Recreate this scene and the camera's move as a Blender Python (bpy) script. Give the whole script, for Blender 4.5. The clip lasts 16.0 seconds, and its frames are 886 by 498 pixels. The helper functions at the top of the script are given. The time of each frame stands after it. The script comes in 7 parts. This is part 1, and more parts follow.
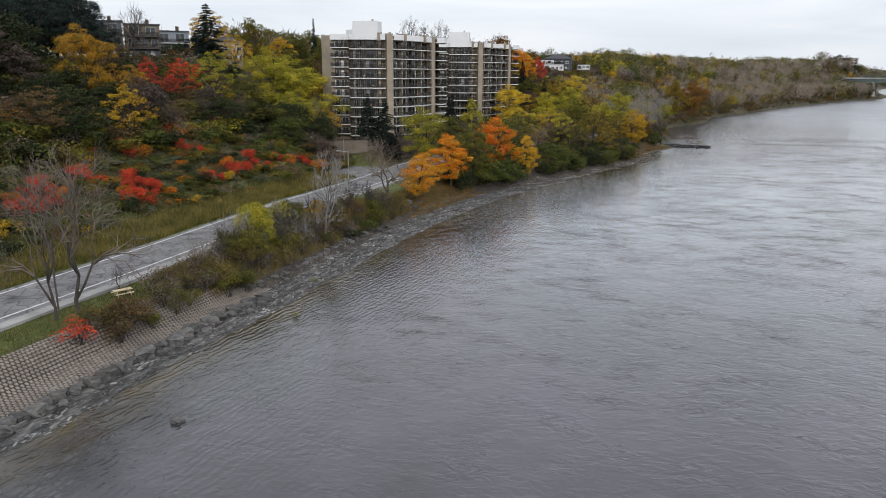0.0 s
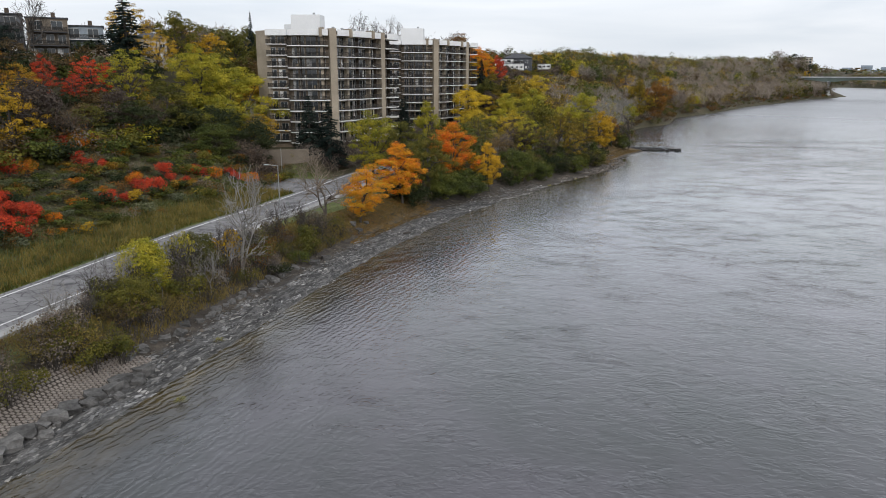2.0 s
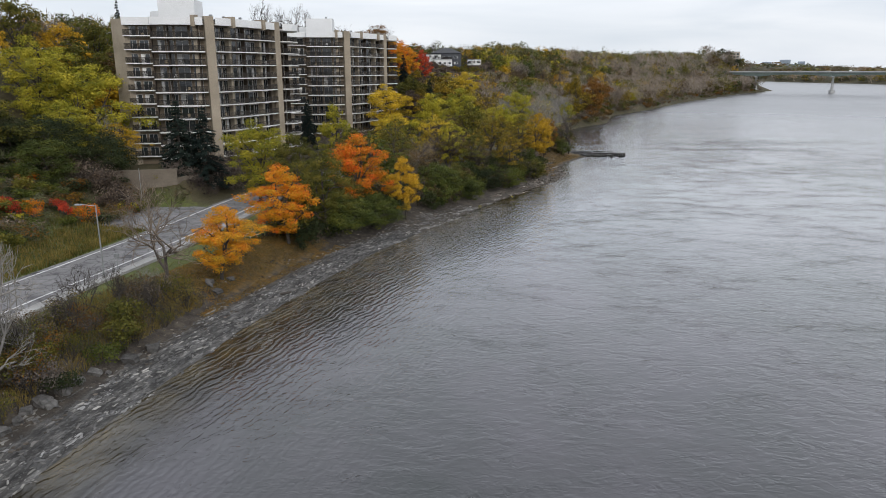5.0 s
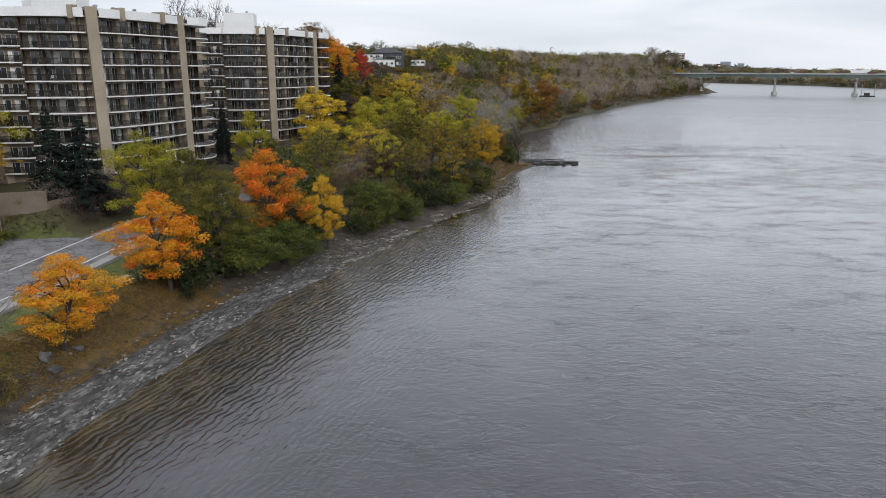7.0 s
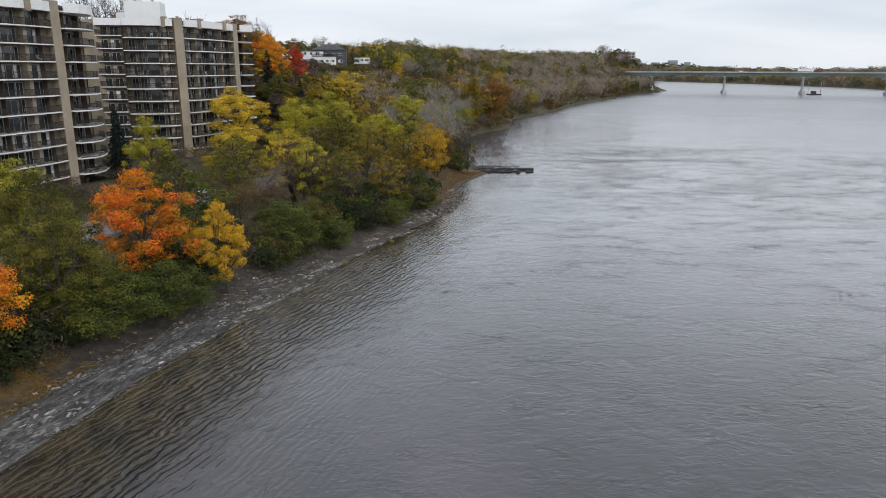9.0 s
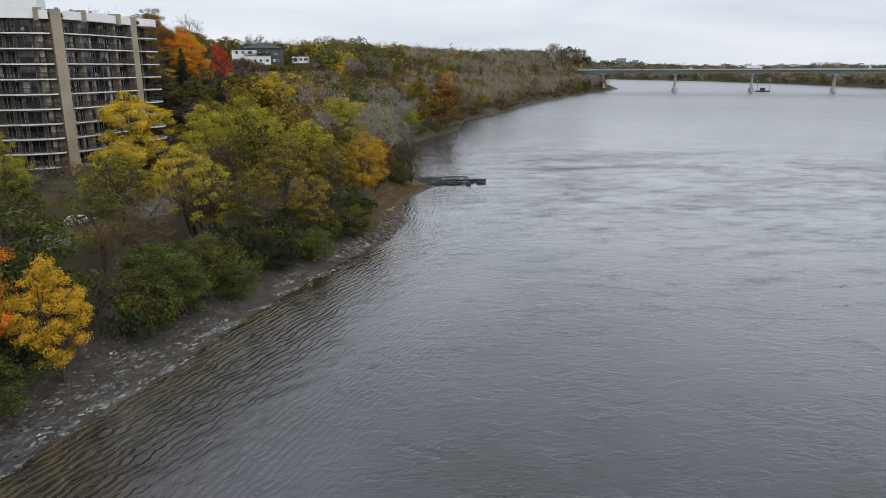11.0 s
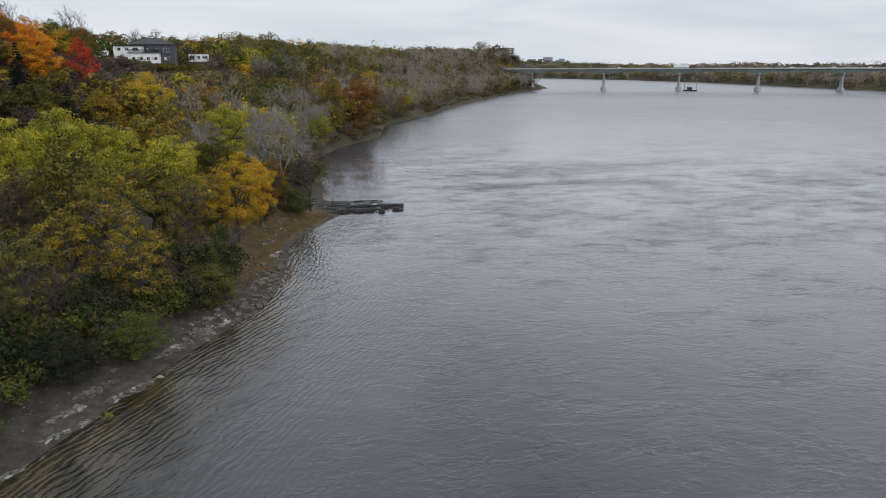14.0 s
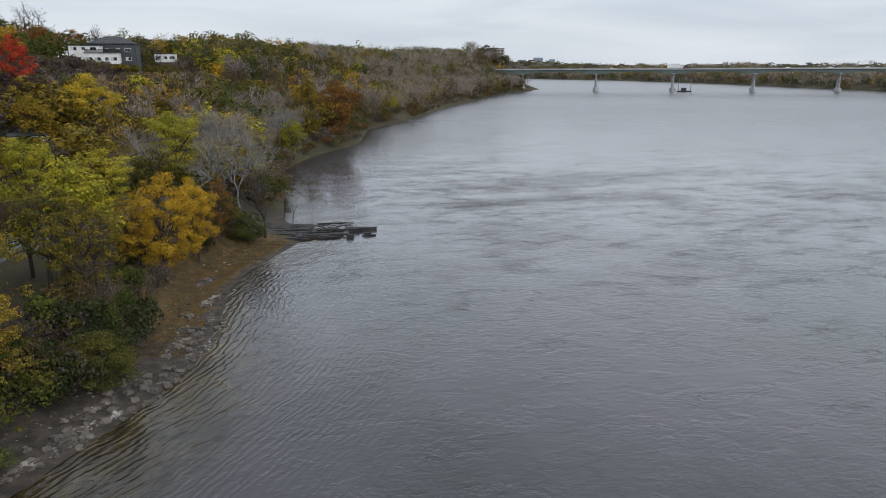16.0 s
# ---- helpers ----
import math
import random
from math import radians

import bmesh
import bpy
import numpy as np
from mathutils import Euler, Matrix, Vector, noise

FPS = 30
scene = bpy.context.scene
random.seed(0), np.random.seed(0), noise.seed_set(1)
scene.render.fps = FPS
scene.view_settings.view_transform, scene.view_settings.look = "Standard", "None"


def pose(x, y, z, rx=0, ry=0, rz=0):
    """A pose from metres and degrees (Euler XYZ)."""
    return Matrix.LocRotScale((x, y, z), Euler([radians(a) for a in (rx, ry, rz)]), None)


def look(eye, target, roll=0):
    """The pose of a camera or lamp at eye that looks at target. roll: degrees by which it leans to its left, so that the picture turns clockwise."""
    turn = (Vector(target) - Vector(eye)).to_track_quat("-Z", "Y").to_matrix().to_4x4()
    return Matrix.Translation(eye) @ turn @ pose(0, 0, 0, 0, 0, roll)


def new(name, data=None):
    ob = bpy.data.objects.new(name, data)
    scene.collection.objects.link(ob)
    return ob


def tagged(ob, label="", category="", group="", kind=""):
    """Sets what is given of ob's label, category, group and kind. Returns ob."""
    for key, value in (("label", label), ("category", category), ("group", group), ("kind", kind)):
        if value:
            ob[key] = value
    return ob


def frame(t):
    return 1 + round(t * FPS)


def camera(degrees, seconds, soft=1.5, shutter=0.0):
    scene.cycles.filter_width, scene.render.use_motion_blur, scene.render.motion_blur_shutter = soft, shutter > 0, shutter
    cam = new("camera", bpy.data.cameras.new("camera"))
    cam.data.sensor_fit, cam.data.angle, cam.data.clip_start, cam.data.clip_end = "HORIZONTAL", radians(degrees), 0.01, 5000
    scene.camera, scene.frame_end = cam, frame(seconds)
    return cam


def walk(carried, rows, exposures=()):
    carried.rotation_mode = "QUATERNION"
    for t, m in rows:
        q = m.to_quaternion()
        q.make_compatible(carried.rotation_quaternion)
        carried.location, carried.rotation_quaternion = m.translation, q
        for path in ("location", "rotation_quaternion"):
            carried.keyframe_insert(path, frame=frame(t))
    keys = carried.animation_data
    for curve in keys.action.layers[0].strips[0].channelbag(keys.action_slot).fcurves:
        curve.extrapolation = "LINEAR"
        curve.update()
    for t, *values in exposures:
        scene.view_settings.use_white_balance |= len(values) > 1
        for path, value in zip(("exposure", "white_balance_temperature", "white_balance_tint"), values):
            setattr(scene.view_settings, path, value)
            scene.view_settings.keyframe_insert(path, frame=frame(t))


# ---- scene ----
cam = camera(64.4, 16.0, soft=0.9)
PATH = [
    (0, (8.955, -63.691, 26.089), (8.397, -61.833, 25.603), 0.3),
    (0.5, (7.716, -58.8, 26.018), (7.184, -56.934, 25.532), 0.1),
    (1, (6.699, -53.976, 26.061), (6.194, -52.103, 25.575), 0.1),
    (1.5, (5.803, -49.065, 25.97), (5.325, -47.185, 25.485), 0.1),
    (2, (5.073, -43.918, 25.797), (4.62, -42.031, 25.313), 0.1),
    (2.5, (4.515, -38.795, 25.678), (4.086, -36.902, 25.192), -0.0),
    (3, (4.118, -33.699, 25.712), (3.715, -31.801, 25.226), -0.0),
    (3.5, (3.582, -28.513, 26.02), (3.209, -26.611, 25.527), 0.2),
    (4, (3.284, -23.323, 26.04), (2.941, -21.416, 25.547), 0.1),
    (4.2, (3.236, -21.188, 26.079), (2.905, -19.279, 25.584), -0.0),
    (6.5, (3.058, 1.925, 26.525), (2.887, 3.855, 26.032), 0.1),
    (7, (3.496, 6.718, 26.523), (3.357, 8.651, 26.028), 0.1),
    (7.5, (3.928, 11.732, 26.449), (3.821, 13.667, 25.953), 0.1),
    (8, (4.301, 17.01, 26.384), (4.225, 18.946, 25.887), 0.1),
    (8.5, (4.729, 22.3, 26.295), (4.686, 24.237, 25.798), 0.1),
    (9, (5.029, 27.657, 26.248), (5.019, 29.594, 25.75), 0.1),
    (9.5, (5.651, 33.281, 26.267), (5.673, 35.218, 25.769), -0.1),
    (12, (9.889, 59.856, 26.205), (10.069, 61.784, 25.703), -0.2),
    (12.5, (11.024, 64.947, 26.224), (11.236, 66.871, 25.722), -0.2),
    (13, (12.078, 70.088, 26.326), (12.322, 72.007, 25.822), -0.2),
    (13.5, (13.161, 75.177, 26.363), (13.438, 77.093, 25.859), -0.2),
    (14, (14.372, 80.2, 26.512), (14.678, 82.11, 26.007), -0.2),
    (14.5, (15.647, 84.963, 26.51), (15.966, 86.872, 26.005), -0.3),
    (15, (16.873, 89.875, 26.598), (17.199, 91.782, 26.093), -0.1),
    (15.5, (18.155, 94.816, 26.543), (18.484, 96.723, 26.037), -0.2),
    (16, (19.462, 99.847, 26.344), (19.793, 101.754, 25.841), -0.3),
]
walk(cam, [(t, look(eye, target, roll)) for t, eye, target, roll in PATH], [(0, 0.3, 6450, 11), (8, 0.26, 6400, 11), (16, 0.03, 6250, 10)])

# ---- daylight: an overcast sky and a weak, wide sun ----
world = bpy.data.worlds.new("overcast")
scene.world = world
world.use_nodes = True
wn, wl = world.node_tree.nodes, world.node_tree.links
wn.clear()
SUN_EL, SUN_AZ = radians(38), radians(150)
sky = wn.new("ShaderNodeTexSky")
sky.sky_type, sky.sun_disc = "NISHITA", False
sky.sun_elevation, sky.sun_rotation = SUN_EL, SUN_AZ
sky_dim = wn.new("ShaderNodeMixRGB")
sky_dim.blend_type = "MULTIPLY"
sky_dim.inputs[0].default_value = 1
sky_dim.inputs[2].default_value = (0.1, 0.1, 0.1, 1)
wl.new(sky.outputs[0], sky_dim.inputs[1])
wco = wn.new("ShaderNodeTexCoord")
wmap = wn.new("ShaderNodeMapping")
wmap.inputs["Scale"].default_value = (1.6, 1.6, 11)
wl.new(wco.outputs["Generated"], wmap.inputs[0])
wnoise = wn.new("ShaderNodeTexNoise")
wnoise.inputs["Scale"].default_value, wnoise.inputs["Detail"].default_value = 1.6, 5
wnoise.inputs["Distortion"].default_value = 0.4
wl.new(wmap.outputs[0], wnoise.inputs[0])
wramp = wn.new("ShaderNodeValToRGB")
wramp.color_ramp.elements[0].position, wramp.color_ramp.elements[0].color = 0.32, (0.68, 0.735, 0.8, 1)
wramp.color_ramp.elements[1].position, wramp.color_ramp.elements[1].color = 0.66, (0.88, 0.905, 0.94, 1)
wl.new(wnoise.outputs[0], wramp.inputs[0])
wmix = wn.new("ShaderNodeMixRGB")
wmix.inputs[0].default_value = 0.92
wl.new(sky_dim.outputs[0], wmix.inputs[1])
wl.new(wramp.outputs[0], wmix.inputs[2])
# an overcast sky is brighter overhead than at the horizon
wsep = wn.new("ShaderNodeSeparateXYZ")
wl.new(wco.outputs["Generated"], wsep.inputs[0])
wup = wn.new("ShaderNodeFloatCurve")
for k, (px, py) in enumerate(((0.0, 0.45), (0.08, 0.455), (0.2, 0.86), (0.36, 0.84), (0.62, 0.7), (1.0, 0.66))):
    pt = wup.mapping.curves[0].points[k] if k < 2 else wup.mapping.curves[0].points.new(px, py)
    pt.location = (px, py)
wup.mapping.update()
wl.new(wsep.outputs["Z"], wup.inputs["Value"])
wtwice = wn.new("ShaderNodeMath")
wtwice.operation, wtwice.inputs[1].default_value = "MULTIPLY", 2.0
wl.new(wup.outputs[0], wtwice.inputs[0])
wbg = wn.new("ShaderNodeBackground")
wl.new(wtwice.outputs[0], wbg.inputs[1])
wl.new(wmix.outputs[0], wbg.inputs[0])
wout = wn.new("ShaderNodeOutputWorld")
wl.new(wbg.outputs[0], wout.inputs[0])
sun = new("sun", bpy.data.lights.new("sun", "SUN"))
sun.data.energy, sun.data.angle, sun.data.color = 1.1, radians(25), (1.0, 0.96, 0.9)
sun.matrix_world = look((0, 0, 200), (-math.sin(SUN_AZ) * 100, -math.cos(SUN_AZ) * 100, 200 - 100 * math.tan(SUN_EL)))


# ---- materials ----
def mat(name, rough=0.8, metal=0.0):
    m = bpy.data.materials.new(name)
    m.use_nodes = True
    b = m.node_tree.nodes["Principled BSDF"]
    b.inputs["Roughness"].default_value, b.inputs["Metallic"].default_value = rough, metal
    if "Specular IOR Level" in b.inputs:
        b.inputs["Specular IOR Level"].default_value = 0.3
    return m, m.node_tree.nodes, m.node_tree.links, b


def rgb(c):
    return (c[0], c[1], c[2], 1)


def noise_node(n, l, scale, detail=4, stretch=(1, 1, 1), coord="Object", rough=0.55):
    tc, mp, nt = n.new("ShaderNodeTexCoord"), n.new("ShaderNodeMapping"), n.new("ShaderNodeTexNoise")
    mp.inputs["Scale"].default_value = stretch
    nt.inputs["Scale"].default_value, nt.inputs["Detail"].default_value = scale, detail
    nt.inputs["Roughness"].default_value = rough
    l.new(tc.outputs[coord], mp.inputs[0])
    l.new(mp.outputs[0], nt.inputs[0])
    return nt


def ramp(n, l, source, stops):
    r = n.new("ShaderNodeValToRGB")
    e = r.color_ramp.elements
    while len(e) < len(stops):
        e.new(0.5)
    for k, (p, c) in enumerate(stops):
        e[k].position, e[k].color = p, rgb(c)
    l.new(source, r.inputs[0])
    return r.outputs[0]


def mix(n, l, f, a, b, blend="MIX"):
    m = n.new("ShaderNodeMixRGB")
    m.blend_type = blend
    for k, v in enumerate((f, a, b)):
        if isinstance(v, (int, float)):
            m.inputs[k].default_value = v
        elif isinstance(v, tuple):
            m.inputs[k].default_value = rgb(v)
        else:
            l.new(v, m.inputs[k])
    return m.outputs[0]


def bump(n, l, b, source, strength, dist=0.1):
    k = n.new("ShaderNodeBump")
    k.inputs["Strength"].default_value, k.inputs["Distance"].default_value = strength, dist
    l.new(source, k.inputs["Height"])
    l.new(k.outputs[0], b.inputs["Normal"])
    return k


def surface(name, dark, light, scale=1.0, fine=12.0, rough=0.85, relief=0.3, metal=0.0, stretch=(1, 1, 1), by_object=0.0):
    """A weathered surface: broad stains and fine grain."""
    m, n, l, b = mat(name, rough, metal)
    big, small = noise_node(n, l, scale, 5, stretch), noise_node(n, l, fine, 4, stretch)
    c = ramp(n, l, big.outputs[0], [(0.3, dark), (0.7, light)])
    g = ramp(n, l, small.outputs[0], [(0.25, (0.7, 0.7, 0.7)), (0.75, (1.15, 1.15, 1.15))])
    c = mix(n, l, 1.0, c, g, "MULTIPLY")
    if by_object:
        oi = n.new("ShaderNodeObjectInfo")
        v = ramp(n, l, oi.outputs["Random"], [(0, (1 - by_object,) * 3), (1, (1 + by_object,) * 3)])
        c = mix(n, l, 1.0, c, v, "MULTIPLY")
    l.new(c, b.inputs["Base Color"])
    bump(n, l, b, small.outputs[0], relief, 0.03)
    return m


def per_island(name, stops, rough=0.8, gloss=0.2, patch=0.35, patch_scale=0.5, tint=None):
    """Loose pieces (leaves, stones): colour by piece, with patches through the whole."""
    m, n, l, b = mat(name, rough)
    b.inputs["Specular IOR Level"].default_value = gloss
    geo = n.new("ShaderNodeNewGeometry")
    nt = noise_node(n, l, patch_scale, 3)
    f = n.new("ShaderNodeMath")
    f.operation = "MULTIPLY_ADD"
    f.inputs[1].default_value = 1 - patch
    l.new(geo.outputs["Random Per Island"], f.inputs[0])
    sc = n.new("ShaderNodeMath")
    sc.operation = "MULTIPLY_ADD"
    sc.inputs[1].default_value, sc.inputs[2].default_value = patch * 2.6, -patch * 0.8
    l.new(nt.outputs[0], sc.inputs[0])
    l.new(sc.outputs[0], f.inputs[2])
    c = ramp(n, l, f.outputs[0], stops)
    oi = n.new("ShaderNodeObjectInfo")
    v = ramp(n, l, oi.outputs["Random"], [(0, (0.78, 0.8, 0.85)), (0.5, (1, 1, 1)), (1, (1.2, 1.15, 1.05))])
    c = mix(n, l, 1.0, c, v, "MULTIPLY")
    l.new(c, b.inputs["Base Color"])
    return m


def leaf(name, *cols):
    k = len(cols) - 1
    cols = [tuple(0.74 * v for v in c) for c in cols]
    m = per_island(name, [(0.08 + 0.84 * i / k, c) for i, c in enumerate(cols)], 0.75, 0.15, 0.66, 0.4)
    n, l = m.node_tree.nodes, m.node_tree.links
    b, out = n["Principled BSDF"], n["Material Output"]
    tr, mx = n.new("ShaderNodeBsdfTranslucent"), n.new("ShaderNodeMixShader")
    l.new(b.inputs["Base Color"].links[0].from_socket, tr.inputs["Color"])
    mx.inputs[0].default_value = 0.2
    l.new(b.outputs[0], mx.inputs[1])
    l.new(tr.outputs[0], mx.inputs[2])
    l.new(mx.outputs[0], out.inputs["Surface"])
    return m


LEAF = {
    "yellow": leaf("leaf_yellow", (0.1959, 0.1507, 0.01795), (0.452, 0.3314, 0.02727), (0.678, 0.4671, 0.03308), (0.8286, 0.5424, 0.03767)),
    "lime": leaf("leaf_lime", (0.1, 0.11, 0.0175), (0.265, 0.258, 0.026), (0.45, 0.385, 0.034), (0.61, 0.475, 0.045)),
    "gold": leaf("leaf_gold", (0.162, 0.108, 0.0162), (0.405, 0.2565, 0.02025), (0.6075, 0.3578, 0.02295), (0.675, 0.432, 0.0378)),
    "orange": leaf("leaf_orange", (0.34, 0.22, 0.02), (0.72, 0.35, 0.018), (0.76, 0.21, 0.012), (0.7, 0.095, 0.011)),
    "amber": leaf("leaf_amber", (0.32, 0.22, 0.02), (0.62, 0.33, 0.02), (0.7, 0.28, 0.016), (0.7, 0.15, 0.014)),
    "redgreen": leaf("leaf_red_green", (0.06, 0.075, 0.013), (0.34, 0.19, 0.016), (0.68, 0.18, 0.014), (0.66, 0.06, 0.014)),
    "bronze": leaf("leaf_bronze", (0.11, 0.08, 0.014), (0.26, 0.165, 0.017), (0.42, 0.22, 0.02), (0.46, 0.2, 0.02)),
    "ochre": leaf("leaf_ochre", (0.075, 0.065, 0.015), (0.175, 0.1375, 0.01875), (0.3, 0.2063, 0.0225), (0.45, 0.275, 0.0275)),
    "umber": leaf("leaf_umber", (0.0448, 0.0352, 0.0288), (0.08, 0.0608, 0.0496), (0.12, 0.0912, 0.0736), (0.168, 0.1248, 0.088)),
    "red": leaf("leaf_red", (0.2, 0.04, 0.02), (0.45, 0.055, 0.026), (0.62, 0.075, 0.03), (0.68, 0.15, 0.03)),
    "green": leaf("leaf_green", (0.03025, 0.04225, 0.012), (0.0655, 0.08563, 0.01713), (0.1109, 0.126, 0.02212), (0.1713, 0.1713, 0.03025)),
    "olive": leaf("leaf_olive", (0.044, 0.05, 0.012), (0.09, 0.093, 0.017), (0.15, 0.135, 0.024), (0.22, 0.175, 0.03)),
    "darkgreen": leaf("leaf_dark_green", (0.014, 0.0201, 0.0093), (0.0271, 0.0387, 0.014), (0.0426, 0.0542, 0.0179), (0.062, 0.0698, 0.0232)),
    "needle": leaf("needle_blue_green", (0.0072, 0.0144, 0.0126), (0.0144, 0.0252, 0.0216), (0.0234, 0.0378, 0.0306), (0.036, 0.0522, 0.0405)),
    "brown": leaf("leaf_brown", (0.05, 0.036, 0.019), (0.1, 0.07, 0.032), (0.16, 0.105, 0.043), (0.22, 0.145, 0.046)),
    "rust": leaf("leaf_rust", (0.0806, 0.0484, 0.0161), (0.1612, 0.0806, 0.0202), (0.2257, 0.1048, 0.0226), (0.1934, 0.1209, 0.0242)),
    "twig": leaf("twig_grey", (0.102, 0.08147, 0.06552), (0.168, 0.135, 0.1089), (0.234, 0.192, 0.1562), (0.3, 0.2478, 0.2016)),
    # Lighter copy of the twig grey: distance haze over far bare woods, in colour.
    "pale twig": leaf("twig_pale_haze", (0.1782, 0.1448, 0.1128), (0.2834, 0.2314, 0.1832), (0.3888, 0.3198, 0.2565), (0.5022, 0.4189, 0.3383)),
    "straw": leaf("grass_straw", (0.0806, 0.0685, 0.0202), (0.1531, 0.1209, 0.0322), (0.2257, 0.1693, 0.0484), (0.2902, 0.2176, 0.0725)),
    "grass": leaf("grass_green", (0.0403, 0.0524, 0.0129), (0.0725, 0.0806, 0.0177), (0.1128, 0.1088, 0.0242), (0.1612, 0.137, 0.0363)),
    "sage": leaf("leaf_sage", (0.04932, 0.06168, 0.0288), (0.09864, 0.111, 0.0534), (0.1561, 0.1644, 0.09048), (0.2138, 0.2138, 0.1315)),
}
BARK = surface("bark", (0.03, 0.025, 0.021), (0.075, 0.064, 0.055), 2.0, 25, 0.95, 0.6, stretch=(1, 1, 0.25))
BARK_GREY = surface("bark_grey_brown", (0.085, 0.074, 0.064), (0.165, 0.147, 0.13), 2.0, 25, 0.95, 0.6, stretch=(1, 1, 0.25))
BARK_BROWN = surface("bark_brown", (0.06, 0.05, 0.043), (0.12, 0.102, 0.088), 2.0, 25, 0.95, 0.6, stretch=(1, 1, 0.25))
BARK_PALE = surface("bark_pale", (0.13, 0.12, 0.107), (0.26, 0.243, 0.222), 2.0, 25, 0.95, 0.5, stretch=(0.6, 0.6, 0.15))
CONCRETE = surface("concrete", (0.204, 0.2006, 0.1904), (0.3128, 0.306, 0.2924), 0.4, 9, 0.9, 0.2)
SLAB_WHITE = surface("painted_slab", (0.56, 0.545, 0.52), (0.72, 0.705, 0.68), 0.5, 6, 0.8, 0.1)
PARAPET = surface("white_panel", (0.63, 0.63, 0.62), (0.68, 0.68, 0.675), 0.2, 9, 0.7, 0.0)
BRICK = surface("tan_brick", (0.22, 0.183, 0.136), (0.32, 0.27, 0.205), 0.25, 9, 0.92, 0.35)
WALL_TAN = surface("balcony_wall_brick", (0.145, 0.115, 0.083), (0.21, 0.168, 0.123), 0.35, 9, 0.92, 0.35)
BRICK_BROWN = surface("taupe_brick", (0.115, 0.094, 0.072), (0.17, 0.14, 0.108), 0.35, 9, 0.92, 0.35)
# Dark brown house brick; on balcony dividers its darkness holds the recess shade.
BRICK_DARK_SHADE = surface("brown_brick_shade", (0.055, 0.041, 0.03), (0.095, 0.071, 0.051), 0.35, 9, 0.92, 0.35)
RAIL = surface("dark_rail", (0.008, 0.0068, 0.006), (0.02, 0.017, 0.014), 1, 8, 0.7, 0.05)
FRAME = surface("window_frame", (0.3, 0.29, 0.27), (0.48, 0.47, 0.45), 1, 8, 0.5, 0.05)
FRAME_WHITE = surface("white_frame", (0.6, 0.6, 0.58), (0.78, 0.78, 0.76), 1, 8, 0.5, 0.05)
CURTAIN = surface("curtain", (0.4, 0.39, 0.37), (0.68, 0.67, 0.65), 2, 12, 0.9, 0.1, by_object=0.35)
ROOF_DARK = surface("dark_roof", (0.035, 0.036, 0.04), (0.075, 0.076, 0.08), 0.7, 14, 0.9, 0.3)
SIDING_SLATE = surface("slate_siding", (0.04, 0.042, 0.048), (0.072, 0.075, 0.083), 0.5, 10, 0.8, 0.15)
SIDING_GREY = surface("grey_siding", (0.075, 0.078, 0.084), (0.13, 0.134, 0.14), 0.5, 10, 0.8, 0.15)
SIDING_BLUE = surface("blue_grey_siding", (0.16, 0.19, 0.215), (0.25, 0.28, 0.31), 0.5, 10, 0.8, 0.15)
SIDING_WHITE = surface("white_siding", (0.55, 0.55, 0.53), (0.74, 0.74, 0.72), 0.5, 10, 0.8, 0.1)
STUCCO = surface("beige_stucco", (0.33, 0.29, 0.23), (0.45, 0.4, 0.33), 0.5, 10, 0.9, 0.2)
DARK_METAL = surface("dark_metal", (0.03, 0.03, 0.03), (0.07, 0.07, 0.07), 2, 14, 0.5, 0.1, 0.5)
GALVANISED = surface("galvanised", (0.24, 0.25, 0.25), (0.36, 0.37, 0.37), 2, 14, 0.5, 0.1, 0.6)
WOOD_PALE = surface("weathered_pine", (0.36, 0.28, 0.17), (0.56, 0.46, 0.31), 1.5, 20, 0.85, 0.3, stretch=(0.2, 1, 1))
GIRDER = surface("green_steel", (0.07, 0.095, 0.085), (0.12, 0.15, 0.135), 0.05, 1.5, 0.6, 0.05)
PIER = surface("pier_concrete", (0.27, 0.275, 0.27), (0.42, 0.42, 0.41), 0.12, 1.5, 0.9, 0.1)
BOULDER_TAN = surface("boulder_tan", (0.045, 0.039, 0.033), (0.125, 0.11, 0.094), 1.2, 9, 0.9, 0.7, by_object=0.4)
BOULDER = surface("boulder_grey", (0.036, 0.034, 0.032), (0.125, 0.119, 0.112), 1.2, 9, 0.9, 0.7, by_object=0.3)
SHALE = per_island("shale_pieces", [(0.05, (0.022, 0.022, 0.023)), (0.5, (0.046, 0.045, 0.045)), (0.72, (0.1, 0.096, 0.092)), (0.88, (0.2, 0.194, 0.187)), (0.98, (0.34, 0.33, 0.32))], 0.55, 0.4, 0.3, 0.2)
PEBBLE = per_island("beach_stones", [(0.05, (0.04, 0.032, 0.026)), (0.5, (0.075, 0.063, 0.051)), (0.8, (0.16, 0.135, 0.11)), (0.97, (0.36, 0.33, 0.29))], 0.85, 0.25, 0.3, 0.3)
PAVER = surface("grid_paver", (0.145, 0.122, 0.105), (0.22, 0.19, 0.166), 0.6, 10, 0.95, 0.4, by_object=0.18)
LITTER = leaf("fallen_leaves", (0.1, 0.066, 0.026), (0.17, 0.11, 0.034), (0.23, 0.145, 0.036), (0.25, 0.12, 0.028))
GLASS_DARK, gn, gl, gb = mat("window_glass", 0.06)
gb.inputs["Base Color"].default_value = (0.02, 0.026, 0.03, 1)
gb.inputs["Specular IOR Level"].default_value = 0.7
TRUCK_WHITE = surface("truck_paint", (0.6, 0.61, 0.62), (0.75, 0.76, 0.77), 0.4, 4, 0.4, 0.02)


